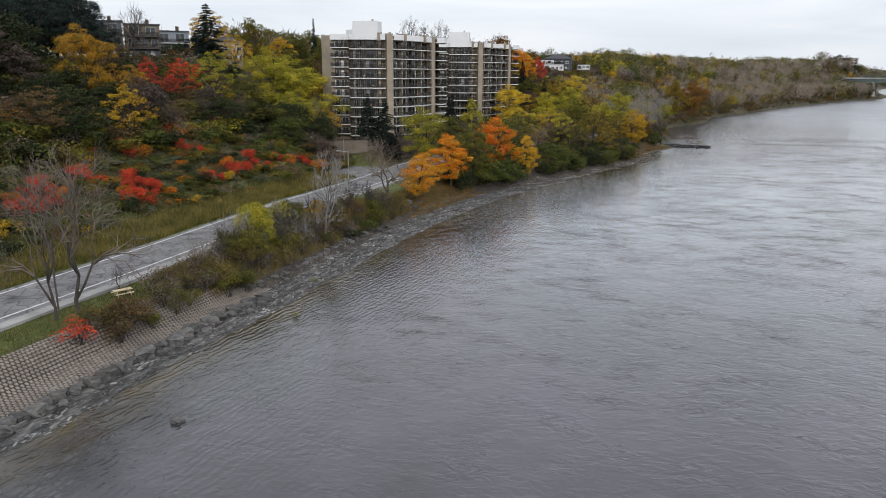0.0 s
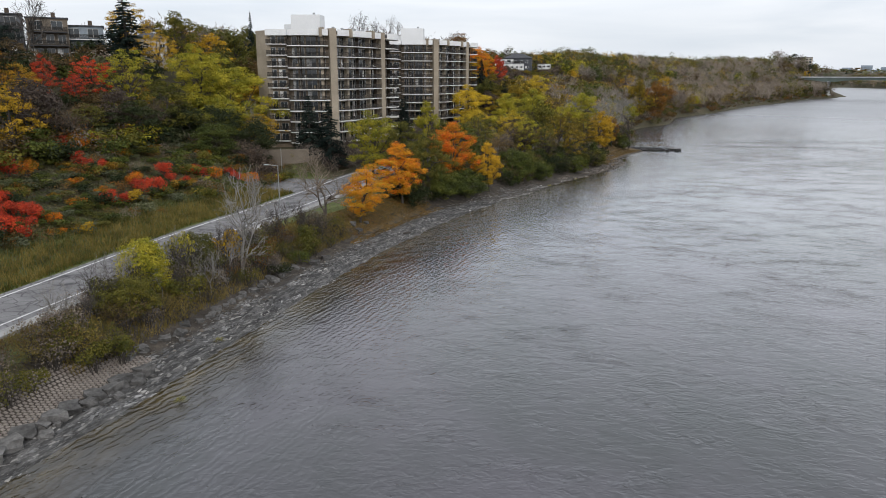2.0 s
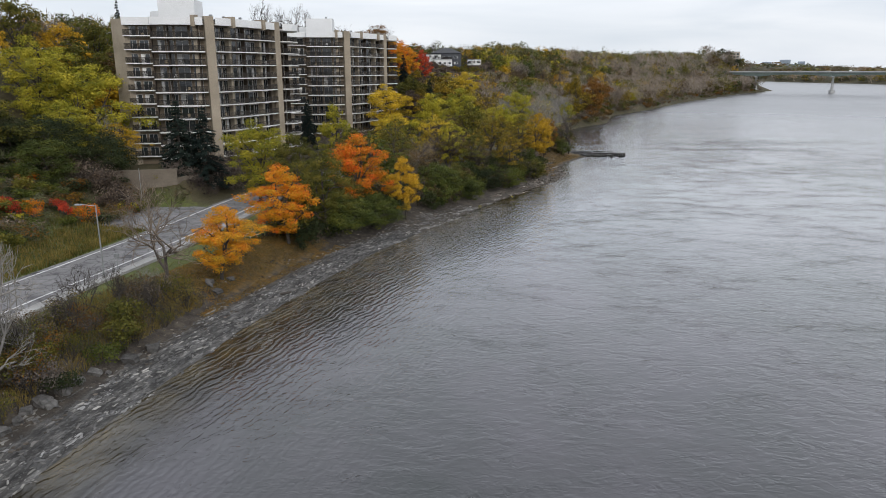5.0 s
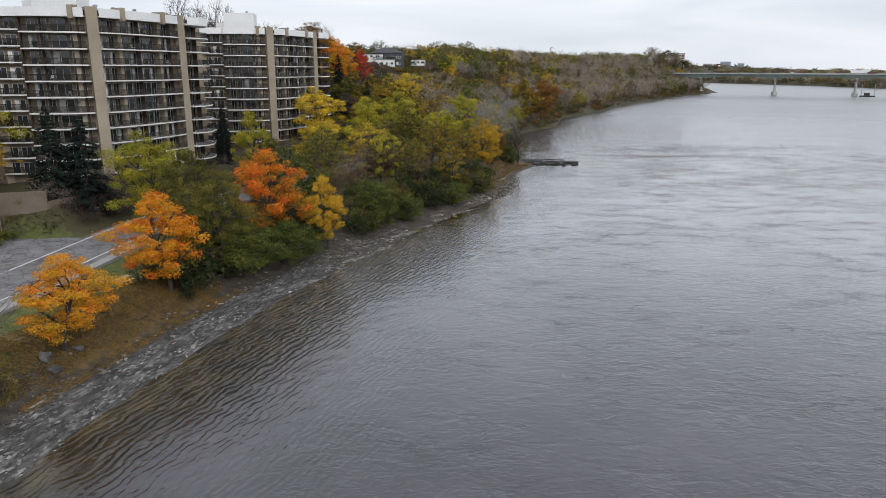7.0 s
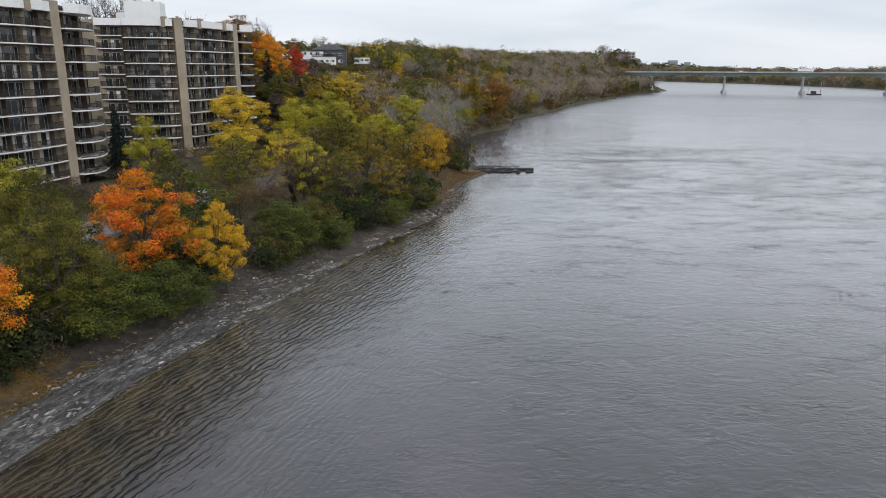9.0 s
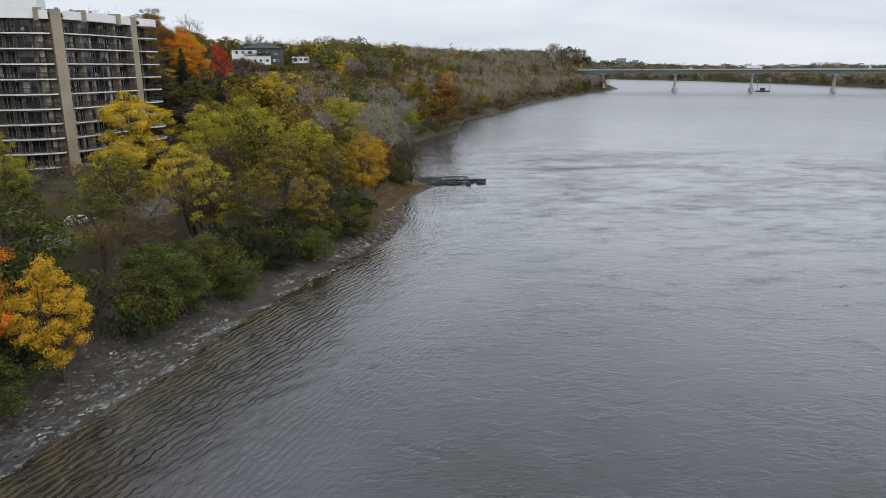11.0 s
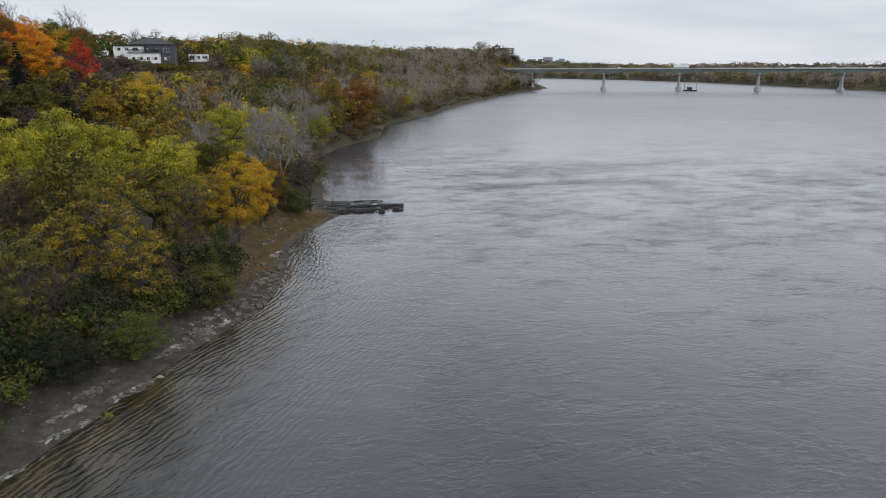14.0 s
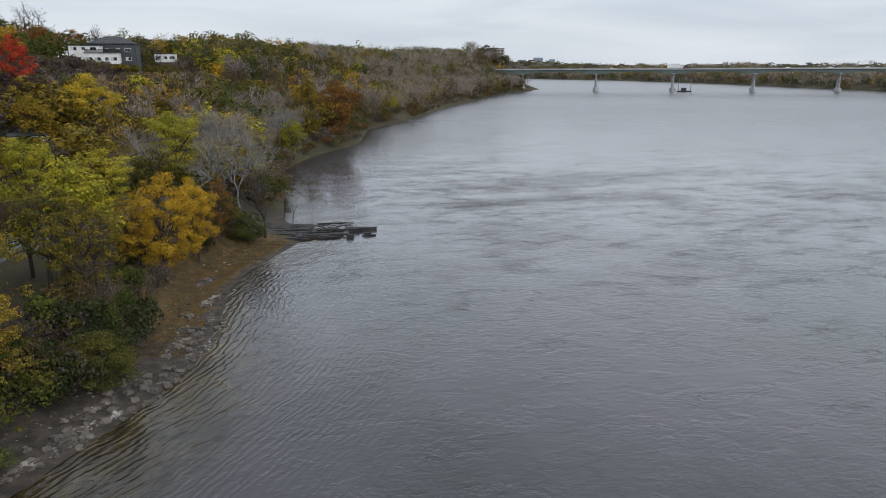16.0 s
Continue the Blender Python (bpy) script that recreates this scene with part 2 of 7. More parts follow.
def ground_material():
    m, n, l, b = mat("earth", 0.95)
    big, mid, fine = noise_node(n, l, 0.09, 5), noise_node(n, l, 0.9, 5), noise_node(n, l, 7.0, 4)

    def zone(name):
        a = n.new("ShaderNodeAttribute")
        a.attribute_name = name
        e = n.new("ShaderNodeMath")
        e.operation = "MULTIPLY_ADD"
        e.inputs[1].default_value, e.inputs[2].default_value = 0.9, -0.45
        l.new(mid.outputs[0], e.inputs[0])
        s = n.new("ShaderNodeMath")
        s.operation = "ADD"
        l.new(a.outputs["Fac"], s.inputs[0])
        l.new(e.outputs[0], s.inputs[1])
        return ramp(n, l, s.outputs[0], [(0.35, (0, 0, 0)), (0.65, (1, 1, 1))])

    bank = n.new("ShaderNodeAttribute")
    bank.attribute_name = "bankwise"
    strata = noise_node(n, l, 0.9, 6, (1.5, 0.35, 1), rough=0.7)
    l.new(bank.outputs["Vector"], strata.inputs[0].links[0].from_node.inputs[0])
    earth = ramp(n, l, big.outputs[0], [(0.3, (0.036, 0.0288, 0.018)), (0.5, (0.051, 0.045, 0.021)), (0.7, (0.072, 0.057, 0.03))])
    grass = ramp(n, l, mid.outputs[0], [(0.3, (0.045, 0.06, 0.015)), (0.7, (0.095, 0.105, 0.028))])
    rock = ramp(n, l, strata.outputs[0], [(0.34, (0.015, 0.0145, 0.014)), (0.47, (0.036, 0.034, 0.032)), (0.56, (0.08, 0.076, 0.072)), (0.66, (0.19, 0.183, 0.174))])
    beach = ramp(n, l, mid.outputs[0], [(0.3, (0.024, 0.02, 0.016)), (0.5, (0.045, 0.037, 0.029)), (0.7, (0.074, 0.061, 0.047))])
    dead = ramp(n, l, mid.outputs[0], [(0.3, (0.04, 0.032, 0.014)), (0.5, (0.072, 0.048, 0.019)), (0.7, (0.13, 0.08, 0.028))])
    c = mix(n, l, zone("grass"), earth, grass)
    c = mix(n, l, zone("beach"), c, beach)
    c = mix(n, l, zone("rock"), c, rock)
    c = mix(n, l, zone("litter"), c, dead)
    g = ramp(n, l, fine.outputs[0], [(0.25, (0.6, 0.6, 0.6)), (0.75, (1.3, 1.3, 1.3))])
    c = mix(n, l, 1.0, c, g, "MULTIPLY")
    l.new(c, b.inputs["Base Color"])
    bump(n, l, b, fine.outputs[0], 0.7, 0.15)
    return m


def water_material():
    m, n, l, b = mat("river_water", 0.07)
    b.inputs["IOR"].default_value = 1.333
    b.inputs["Specular IOR Level"].default_value = 0.55
    a, near = n.new("ShaderNodeAttribute"), n.new("ShaderNodeAttribute")
    a.attribute_name, near.attribute_name = "shallow", "near"
    broad = noise_node(n, l, 0.03, 6, (1, 0.7, 1), rough=0.65)
    deep = ramp(n, l, broad.outputs[0], [(0.38, (0.028, 0.031, 0.031)), (0.62, (0.06, 0.055, 0.064))])
    bed = noise_node(n, l, 0.5, 4, (1, 0.5, 1))
    shoal = ramp(n, l, bed.outputs[0], [(0.35, (0.012, 0.009, 0.004)), (0.65, (0.05, 0.037, 0.016))])
    murk = ramp(n, l, bed.outputs[0], [(0.35, (0.008, 0.007, 0.006)), (0.65, (0.015, 0.013, 0.0115))])
    dim = ramp(n, l, a.outputs["Fac"], [(0.1, (0, 0, 0)), (0.45, (1, 1, 1))])
    brown = ramp(n, l, a.outputs["Fac"], [(0.25, (0, 0, 0)), (0.75, (1, 1, 1))])
    l.new(mix(n, l, brown, mix(n, l, dim, deep, murk), shoal), b.inputs["Base Color"])

    far = n.new("ShaderNodeAttribute")
    far.attribute_name = "far"
    rr = n.new("ShaderNodeMath")
    rr.operation = "MULTIPLY_ADD"
    rr.inputs[1].default_value, rr.inputs[2].default_value = 0.26, 0.05
    l.new(far.outputs["Fac"], rr.inputs[0])
    l.new(rr.outputs[0], b.inputs["Roughness"])

    def waves(scale, stretch, turn, kind="FBM", detail=2):
        w = noise_node(n, l, scale, detail, stretch, rough=0.5)
        w.noise_type = kind
        w.normalize = True
        mp = w.inputs[0].links[0].from_node
        mp.inputs["Rotation"].default_value = (0, 0, radians(turn))
        w.inputs["Distortion"].default_value = 1.0
        return w.outputs[0]

    # open water: wind chop in two sizes; along the shore long crests that follow the bank
    chop = mix(n, l, 0.4, waves(0.5, (0.7, 1, 1), 14, detail=5), waves(1.9, (0.65, 1, 1), -10, detail=4))
    along = n.new("ShaderNodeAttribute")
    along.attribute_name = "bankwise"
    crest = n.new("ShaderNodeTexWave")
    crest.wave_type, crest.bands_direction, crest.wave_profile = "BANDS", "X", "SIN"
    crest.inputs["Scale"].default_value, crest.inputs["Distortion"].default_value = 0.42, 9.0
    crest.inputs["Detail"].default_value, crest.inputs["Detail Scale"].default_value = 3.5, 1.3
    l.new(along.outputs["Vector"], crest.inputs[0])
    c2 = waves(2.2, (1, 0.35, 1), 0, detail=3)
    l.new(along.outputs["Vector"], c2.node.inputs[0].links[0].from_node.inputs[0])
    low = mix(n, l, 0.34, (0.5, 0.5, 0.5), crest.outputs["Fac"])
    shore = mix(n, l, 0.3, low, c2)
    h = mix(n, l, near.outputs["Fac"], chop, shore)
    swell = waves(0.1, (0.6, 1, 1), -15)
    patch = noise_node(n, l, 0.07, 6, (0.7, 1, 1), rough=0.62)
    f = ramp(n, l, patch.outputs[0], [(0.36, (0.5, 0.5, 0.5)), (0.5, (0.85, 0.85, 0.85)), (0.66, (1.4, 1.4, 1.4))])
    dash = noise_node(n, l, 0.3, 4, (0.55, 1, 1))
    f = mix(n, l, 1.0, f, ramp(n, l, dash.outputs[0], [(0.42, (0.6, 0.6, 0.6)), (0.55, (0.9, 0.9, 0.9)), (0.66, (1.7, 1.7, 1.7))]), "MULTIPLY")
    f = mix(n, l, near.outputs["Fac"], f, (1, 1, 1))
    parts = []
    for kind, value in (("SUBTRACT", 0.5), ("MULTIPLY", None), ("ADD", 0.5)):
        q = n.new("ShaderNodeMath")
        q.operation = kind
        l.new(parts[-1].outputs[0] if parts else h, q.inputs[0])
        if value is None:
            l.new(f, q.inputs[1])
        else:
            q.inputs[1].default_value = value
        parts.append(q)
    h = parts[-1].outputs[0]
    h = mix(n, l, 0.12, h, swell)
    calm = n.new("ShaderNodeAttribute")
    calm.attribute_name = "chop"
    h = mix(n, l, calm.outputs["Fac"], (0.5, 0.5, 0.5), h)
    bump(n, l, b, h, 1.0, 1.0)
    return m


EARTH, WATER = ground_material(), water_material()


def asphalt_material():
    m, n, l, b = mat("old_asphalt", 0.9)
    big, fine = noise_node(n, l, 0.35, 5), noise_node(n, l, 9, 4)
    base = ramp(n, l, big.outputs[0], [(0.32, (0.06, 0.058, 0.06)), (0.42, (0.125, 0.121, 0.122)), (0.58, (0.155, 0.15, 0.151)), (0.72, (0.2, 0.193, 0.194))])
    vor = n.new("ShaderNodeTexVoronoi")
    vor.feature, vor.inputs["Scale"].default_value = "DISTANCE_TO_EDGE", 0.6
    tc = n.new("ShaderNodeTexCoord")
    warp = mix(n, l, 0.6, tc.outputs["Object"], noise_node(n, l, 0.8, 4).outputs["Color"], "ADD")
    l.new(warp, vor.inputs["Vector"])
    crack = ramp(n, l, vor.outputs["Distance"], [(0.0, (0.4, 0.4, 0.41)), (0.05, (1, 1, 1))])
    c = mix(n, l, 1.0, base, crack, "MULTIPLY")
    g = ramp(n, l, fine.outputs[0], [(0.25, (0.75, 0.75, 0.75)), (0.75, (1.2, 1.2, 1.2))])
    l.new(mix(n, l, 1.0, c, g, "MULTIPLY"), b.inputs["Base Color"])
    bump(n, l, b, fine.outputs[0], 0.3, 0.02)
    return m


ASPHALT = asphalt_material()
ROAD_PAINT = surface("worn_road_paint", (0.34, 0.34, 0.34), (0.66, 0.66, 0.64), 0.8, 6, 0.8, 0.1)

# the lie of the land: shoreline, road and far bank as lines of x over y
SHORE_Y = np.array([-4000, -300, -60, -28, -13, 4, 17, 33, 53, 72, 85, 98, 113, 126, 143, 155, 163, 173, 184, 193, 205, 212, 226, 290, 320, 349, 380, 406, 476, 578, 794, 848, 870, 1000, 1300, 1519, 1600, 5000.])
SHORE_X = np.array([-120, -42, -34, -32.8, -32, -30.7, -30, -29.3, -27.4, -24.2, -21.2, -17.2, -12, -7.5, -1, 4.8, 7.4, 8.1, 7.7, 9.4, 14.5, 17, 12.5, 10.2, 18, 33, 37, 40, 72, 109, 207, 246, 240, 245, 330, 425, 500, 2600.])
ROAD_Y = np.array([-4000, -60, -15, 0, 20, 35, 50, 65, 80, 95, 110, 130, 150, 173, 187, 205, 225, 260, 320, 400, 480, 580, 800, 860, 1000, 1300, 1519, 5000.])
ROAD_X = np.array([-150, -54.5, -53, -52.4, -52.3, -52.6, -52.4, -51.0, -50.4, -50.4, -50.2, -47, -41, -33, -27, -20, -14.5, -10, -1, 14, 60, 100, 197, 233, 236, 320, 414, 2200.])
FAR_Y = np.array([-4000, 600, 770, 870, 1073, 1302, 1519, 1600, 5000.])
FAR_X = np.array([640, 590, 568, 574, 582, 552, 465, 440, 440.])


def smooth(a, b, v):
    t = np.clip((np.asarray(v, float) - a) / (b - a), 0, 1)
    return t * t * (3 - 2 * t)


def inland(x, y):
    """Metres inland from the near shoreline (negative over the river)."""
    xs = np.interp(y, SHORE_Y, SHORE_X)
    slope = (np.interp(y + 8, SHORE_Y, SHORE_X) - np.interp(y - 8, SHORE_Y, SHORE_X)) / 16
    return (xs - x) / np.sqrt(1 + slope**2)


def ripple(x, y):
    return 0.5 * np.sin(x * 0.31 + 1.7 * np.sin(y * 0.13)) + 0.5 * np.sin(y * 0.27 + 1.3 * np.sin(x * 0.17))


def height(x, y):
    """Height of the land over the river's surface."""
    x, y = np.asarray(x, float), np.asarray(y, float)
    s = inland(x, y)
    s = s * (1 + 1.6 * smooth(222, 250, y))
    bank = np.interp(s, [-40, -6, 0, 1, 4.5, 6.5, 9.5, 12], [-3, -0.7, -0.02, 0.14, 0.45, 0.8, 2.4, 3.0])
    d = np.interp(y, ROAD_Y, ROAD_X) - 4.6 - x
    slope_d = (np.interp(y + 8, ROAD_Y, ROAD_X) - np.interp(y - 8, ROAD_Y, ROAD_X)) / 16
    d = d / np.sqrt(1 + slope_d**2)
    hill = np.interp(d, [0, 3, 9, 16, 38, 54, 70, 95], [0, 0.3, 1.0, 3.8, 12, 21, 25.5, 27])
    terrace = np.interp(d, [0, 3, 6, 34, 42, 54, 70, 90], [0, 0.5, 4.0, 4.6, 14, 24, 26, 27])
    late = np.interp(d, [0, 4, 14, 40, 60, 90], [0, 0.5, 4.5, 22.5, 25.5, 26.5])
    late = late * (1 + 0.1 * smooth(800, 850, y)) * (1 - 0.12 * smooth(240, 300, y) * (1 - smooth(420, 470, y)))
    w1, w2 = smooth(97, 106, y), smooth(212, 245, y)
    hill = hill * (1 - w1) + terrace * w1
    hill = hill * (1 - w2) + late * w2
    z = bank + hill + ripple(x, y) * np.clip((s - 6) / 12, 0, 1) * (0.12 + 0.5 * np.clip((d - 12) / 15, 0, 1))
    z = z + 31 * np.exp(-(((x - 220) / 33) ** 2) - ((y - 908) / 30) ** 2)
    level = smooth(-71, -67, x) * (1 - smooth(-57, -55, x)) * smooth(80, 84, y) * (1 - smooth(99, 102, y))
    z = z + (3.1 - z) * level
    far = x - np.interp(y, FAR_Y, FAR_X)
    z2 = np.interp(far, [-30, 0, 6, 40, 120, 400, 3000], [-3, 0, 3, 9, 17, 19, 16])
    return np.maximum(z, z2) if z.ndim else float(max(z, z2))


# ---- building blocks ----
def mesh_np(name, verts, faces):
    """A mesh from arrays of points and of four-cornered faces."""
    verts, faces = np.ascontiguousarray(verts, np.float32), np.ascontiguousarray(faces, np.int32)
    me = bpy.data.meshes.new(name)
    me.vertices.add(len(verts))
    me.vertices.foreach_set("co", verts.ravel())
    me.loops.add(faces.size)
    me.loops.foreach_set("vertex_index", faces.ravel())
    me.polygons.add(len(faces))
    me.polygons.foreach_set("loop_start", np.arange(0, faces.size, faces.shape[1], dtype=np.int32))
    me.update(calc_edges=True)
    me.shade_flat()
    return me


def put(name, me, material=None, parent=None, label="", place=None):
    ob = new(name, me)
    if material is not None and not me.materials:
        me.materials.append(material)
    if parent is not None:
        ob.parent = parent
    if label:
        ob["label"] = label
    if place is not None:
        ob.matrix_basis = place
    return ob


def thing(name, place, label, category, group="", kind=""):
    return tagged(_moved(new(name), place), label, category, group, kind)


def _moved(ob, place):
    ob.matrix_basis = place if isinstance(place, Matrix) else pose(*place)
    return ob


class Shape:
    """Points and quads gathered into one mesh."""

    def __init__(self):
        self.v, self.f, self.n, self.g = [], [], 0, []

    def add(self, verts, faces):
        self.v.append(np.asarray(verts, float))
        self.f.append(np.asarray(faces, int) + self.n)
        self.n += len(verts)
        return self

    def box(self, x0, y0, z0, x1, y1, z1, bevel=0.0):
        c = min(bevel, (x1 - x0) / 3, (y1 - y0) / 3)
        if c <= 0:
            v = [(x, y, z) for z in (z0, z1) for x, y in ((x0, y0), (x1, y0), (x1, y1), (x0, y1))]
            return self.add(v, [(0, 3, 2, 1), (4, 5, 6, 7), (0, 1, 5, 4), (1, 2, 6, 5), (2, 3, 7, 6), (3, 0, 4, 7)])
        v = [(x, y, z) for z in (z0, z1 - c) for x, y in ((x0, y0), (x1, y0), (x1, y1), (x0, y1))]
        v += [(x, y, z1) for x, y in ((x0 + c, y0 + c), (x1 - c, y0 + c), (x1 - c, y1 - c), (x0 + c, y1 - c))]
        f = [(0, 3, 2, 1), (8, 9, 10, 11)]
        for k in range(4):
            j = (k + 1) % 4
            f += [(k, j, 4 + j, 4 + k), (4 + k, 4 + j, 8 + j, 8 + k)]
        return self.add(v, f)

    def tube(self, p0, p1, r0, r1, sides=5):
        p0, p1 = np.asarray(p0, float), np.asarray(p1, float)
        d = p1 - p0
        d = d / (np.linalg.norm(d) + 1e-9)
        a = np.cross(d, (0.3, 0.9, 0.2) if abs(d[2]) > 0.9 else (0, 0, 1))
        a /= np.linalg.norm(a) + 1e-9
        b = np.cross(d, a)
        t = np.arange(sides) * 2 * np.pi / sides
        ring = np.cos(t)[:, None] * a + np.sin(t)[:, None] * b
        k = np.arange(sides)
        j = (k + 1) % sides
        return self.add(np.r_[p0 + r0 * ring, p1 + r1 * ring], np.stack([k, j, j + sides, k + sides], 1))

    def prism(self, pts, z0, z1):
        """An upright prism over a plan outline that runs anticlockwise; with flat caps."""
        p = np.asarray(pts, float)
        n = len(p)
        v = [(x, y, z) for z in (z0, z1) for x, y in p]
        k = np.arange(n)
        j = (k + 1) % n
        self.add(v, np.stack([k, j, j + n, k + n], 1))
        base = self.n - len(v)
        self.g += [[base + n + i for i in range(n)], [base + i for i in range(n - 1, -1, -1)]]
        return self

    def strip(self, inner, outer, z0, z1):
        """A band between two plan lines of as many points, with a thickness."""
        a, b = np.asarray(inner, float), np.asarray(outer, float)
        n = len(a)
        v = [(x, y, z) for line in (a, b) for z in (z0, z1) for x, y in line]
        f = []
        for k in range(n - 1):
            i0, i1, o0, o1 = k, n + k, 2 * n + k, 3 * n + k
            f += [(o0, o0 + 1, o1 + 1, o1), (i1, o1, o1 + 1, i1 + 1), (i0, i0 + 1, o0 + 1, o0), (i0 + 1, i0, i1, i1 + 1)]
        f += [(0, 2 * n, 3 * n, n), (n - 1, 2 * n - 1, 4 * n - 1, 3 * n - 1)]
        return self.add(v, f)

    def mesh(self, name):
        v, f = np.concatenate(self.v), np.concatenate(self.f)
        if not self.g:
            return mesh_np(name, v, f)
        me = bpy.data.meshes.new(name)
        me.from_pydata(v.tolist(), [], f.tolist() + self.g)
        me.shade_flat()
        return me


def quads(centres, normals, size, rng, aspect=0.62, corners=4):
    """Leaf-shaped pieces (long diamonds, or darts with three corners) round centres, facing along normals."""
    n = len(centres)
    r = rng.normal(size=(n, 3))
    a = np.cross(normals, r)
    a /= np.linalg.norm(a, axis=1, keepdims=True) + 1e-9
    b = np.cross(normals, a)
    s = (size * rng.uniform(0.65, 1.35, n))[:, None]
    if corners == 3:
        v = np.stack([centres + a * s, centres - a * s * 0.6 + b * s * 0.8, centres - a * s * 0.6 - b * s * 0.8], 1)
        return v.reshape(-1, 3), np.arange(3 * n).reshape(-1, 3)
    bend = normals * s * 0.15
    v = np.stack([centres + a * s - bend, centres + b * s * aspect + bend, centres - a * s - bend, centres - b * s * aspect + bend], 1)
    return v.reshape(-1, 3), np.arange(4 * n).reshape(-1, 4)


def unit(v):
    return v / (np.linalg.norm(v, axis=-1, keepdims=True) + 1e-9)


# ---- plants ----
def crown_tree(seed, h, w, leaves, size, low=0.25, clumps=60, shape=1.0, fill=0.5, puff=0.125, flat=0.62, corners=3):
    """Trunk and crown of a leafy tree: a few great limbs fork into branches, each of which carries a flattened clump of leaves."""
    rng = np.random.default_rng(seed)
    wood = Shape()
    fork = np.array([rng.normal() * 0.03 * w, rng.normal() * 0.03 * w, h * (low + 0.06)])
    lean = np.array([rng.normal() * 0.06 * w, rng.normal() * 0.06 * w, h * 0.6])
    r = 0.021 * h
    wood.tube((0, 0, -0.5), (0.02, 0.02, h * 0.02), r * 1.5, r * 1.12, 8)
    wood.tube((0.02, 0.02, h * 0.02), fork, r * 1.12, r * 0.85, 8)
    wood.tube(fork, lean, r * 0.85, r * 0.5, 7)
    wood.tube(lean, lean + (0, 0, h * 0.25), r * 0.5, r * 0.15, 6)
    zc, hz = h * (1 + low) / 2, h * (1 - low) / 2
    turn = rng.uniform(0, 6.28, 3)

    def spot():
        p = rng.normal(size=3)
        p = p / np.linalg.norm(p) * rng.uniform(fill, 1.0) ** 0.6
        wide = 1.0 if p[2] < 0 else (1 - 0.35 * p[2] * shape)
        a = math.atan2(p[1], p[0])
        lump = 0.86 + 0.22 * math.sin(2 * a + turn[0]) + 0.2 * math.sin(5 * a + turn[1] + 3 * p[2]) + 0.16 * math.sin(6 * p[2] + turn[2])
        return np.array((p[0] * w / 2 * wide * lump, p[1] * w / 2 * wide * lump, zc + p[2] * hz * 0.92))

    # clumps keep clear of one another, so that gaps stay between them
    tops = [spot()]
    while len(tops) < clumps:
        tries = [spot() for _ in range(4)]
        gaps = [min(np.linalg.norm(q - o) for o in tops) for q in tries]
        tops.append(tries[int(np.argmax(gaps))])
    tops = np.array(tops)
    tops[:, :2] += lean[:2] * 0.5
    limbs = []
    for k in range(8):
        a = 0.785 * k + rng.uniform(-0.3, 0.3)
        z = h * rng.uniform(low + 0.2, 0.8)
        q = np.array((math.cos(a) * w * 0.24, math.sin(a) * w * 0.24, z))
        p = fork + (lean - fork) * min(1.0, max(0.0, (z / h - low - 0.2) * 1.6))
        m = p + (q - p) * 0.5 + rng.normal(size=3) * 0.03 * w
        wood.tube(p, m, r * 0.5, r * 0.38, 5)
        wood.tube(m, q, r * 0.38, r * 0.24, 5)
        limbs += [m, q]
    limbs = np.array(limbs + [lean, lean + (0, 0, h * 0.18)])
    for q in tops:
        p = limbs[np.argmin(np.linalg.norm(limbs - q, axis=1) + (limbs[:, 2] > q[2] + 0.05 * h) * 0.15 * w)]
        m = (p + q) / 2 + rng.normal(size=3) * 0.03 * w
        wood.tube(p, m, r * 0.22, r * 0.13, 4)
        wood.tube(m, q, r * 0.13, r * 0.04, 3)
    rad = puff * w * rng.uniform(0.65, 1.4, clumps)
    each = rng.choice(clumps, leaves, p=rad**2 / (rad**2).sum())
    d = unit(rng.normal(size=(leaves, 3)) + (0, 0, 0.3))
    ragged = 1 + 0.22 * np.sin(4 * d[:, 0] + each) * np.sin(4 * d[:, 1] + 2.3 * each) + 0.16 * np.sin(9 * d[:, 2] + each)
    rr = rad[each] * rng.uniform(0.3, 1.0, leaves) ** 0.5 * ragged
    loose = rng.random(leaves) < 0.07
    rr[loose] *= rng.uniform(1.0, 1.5, loose.sum())
    c = tops[each] + d * rr[:, None] * (1, 1, flat)
    nrm = unit(d + rng.normal(size=(leaves, 3)) * 0.4 + (0, 0, 0.35))
    v, f = quads(c, nrm, size, rng, corners=corners)
    return wood.mesh("tree_wood"), mesh_np("tree_crown", v, f)


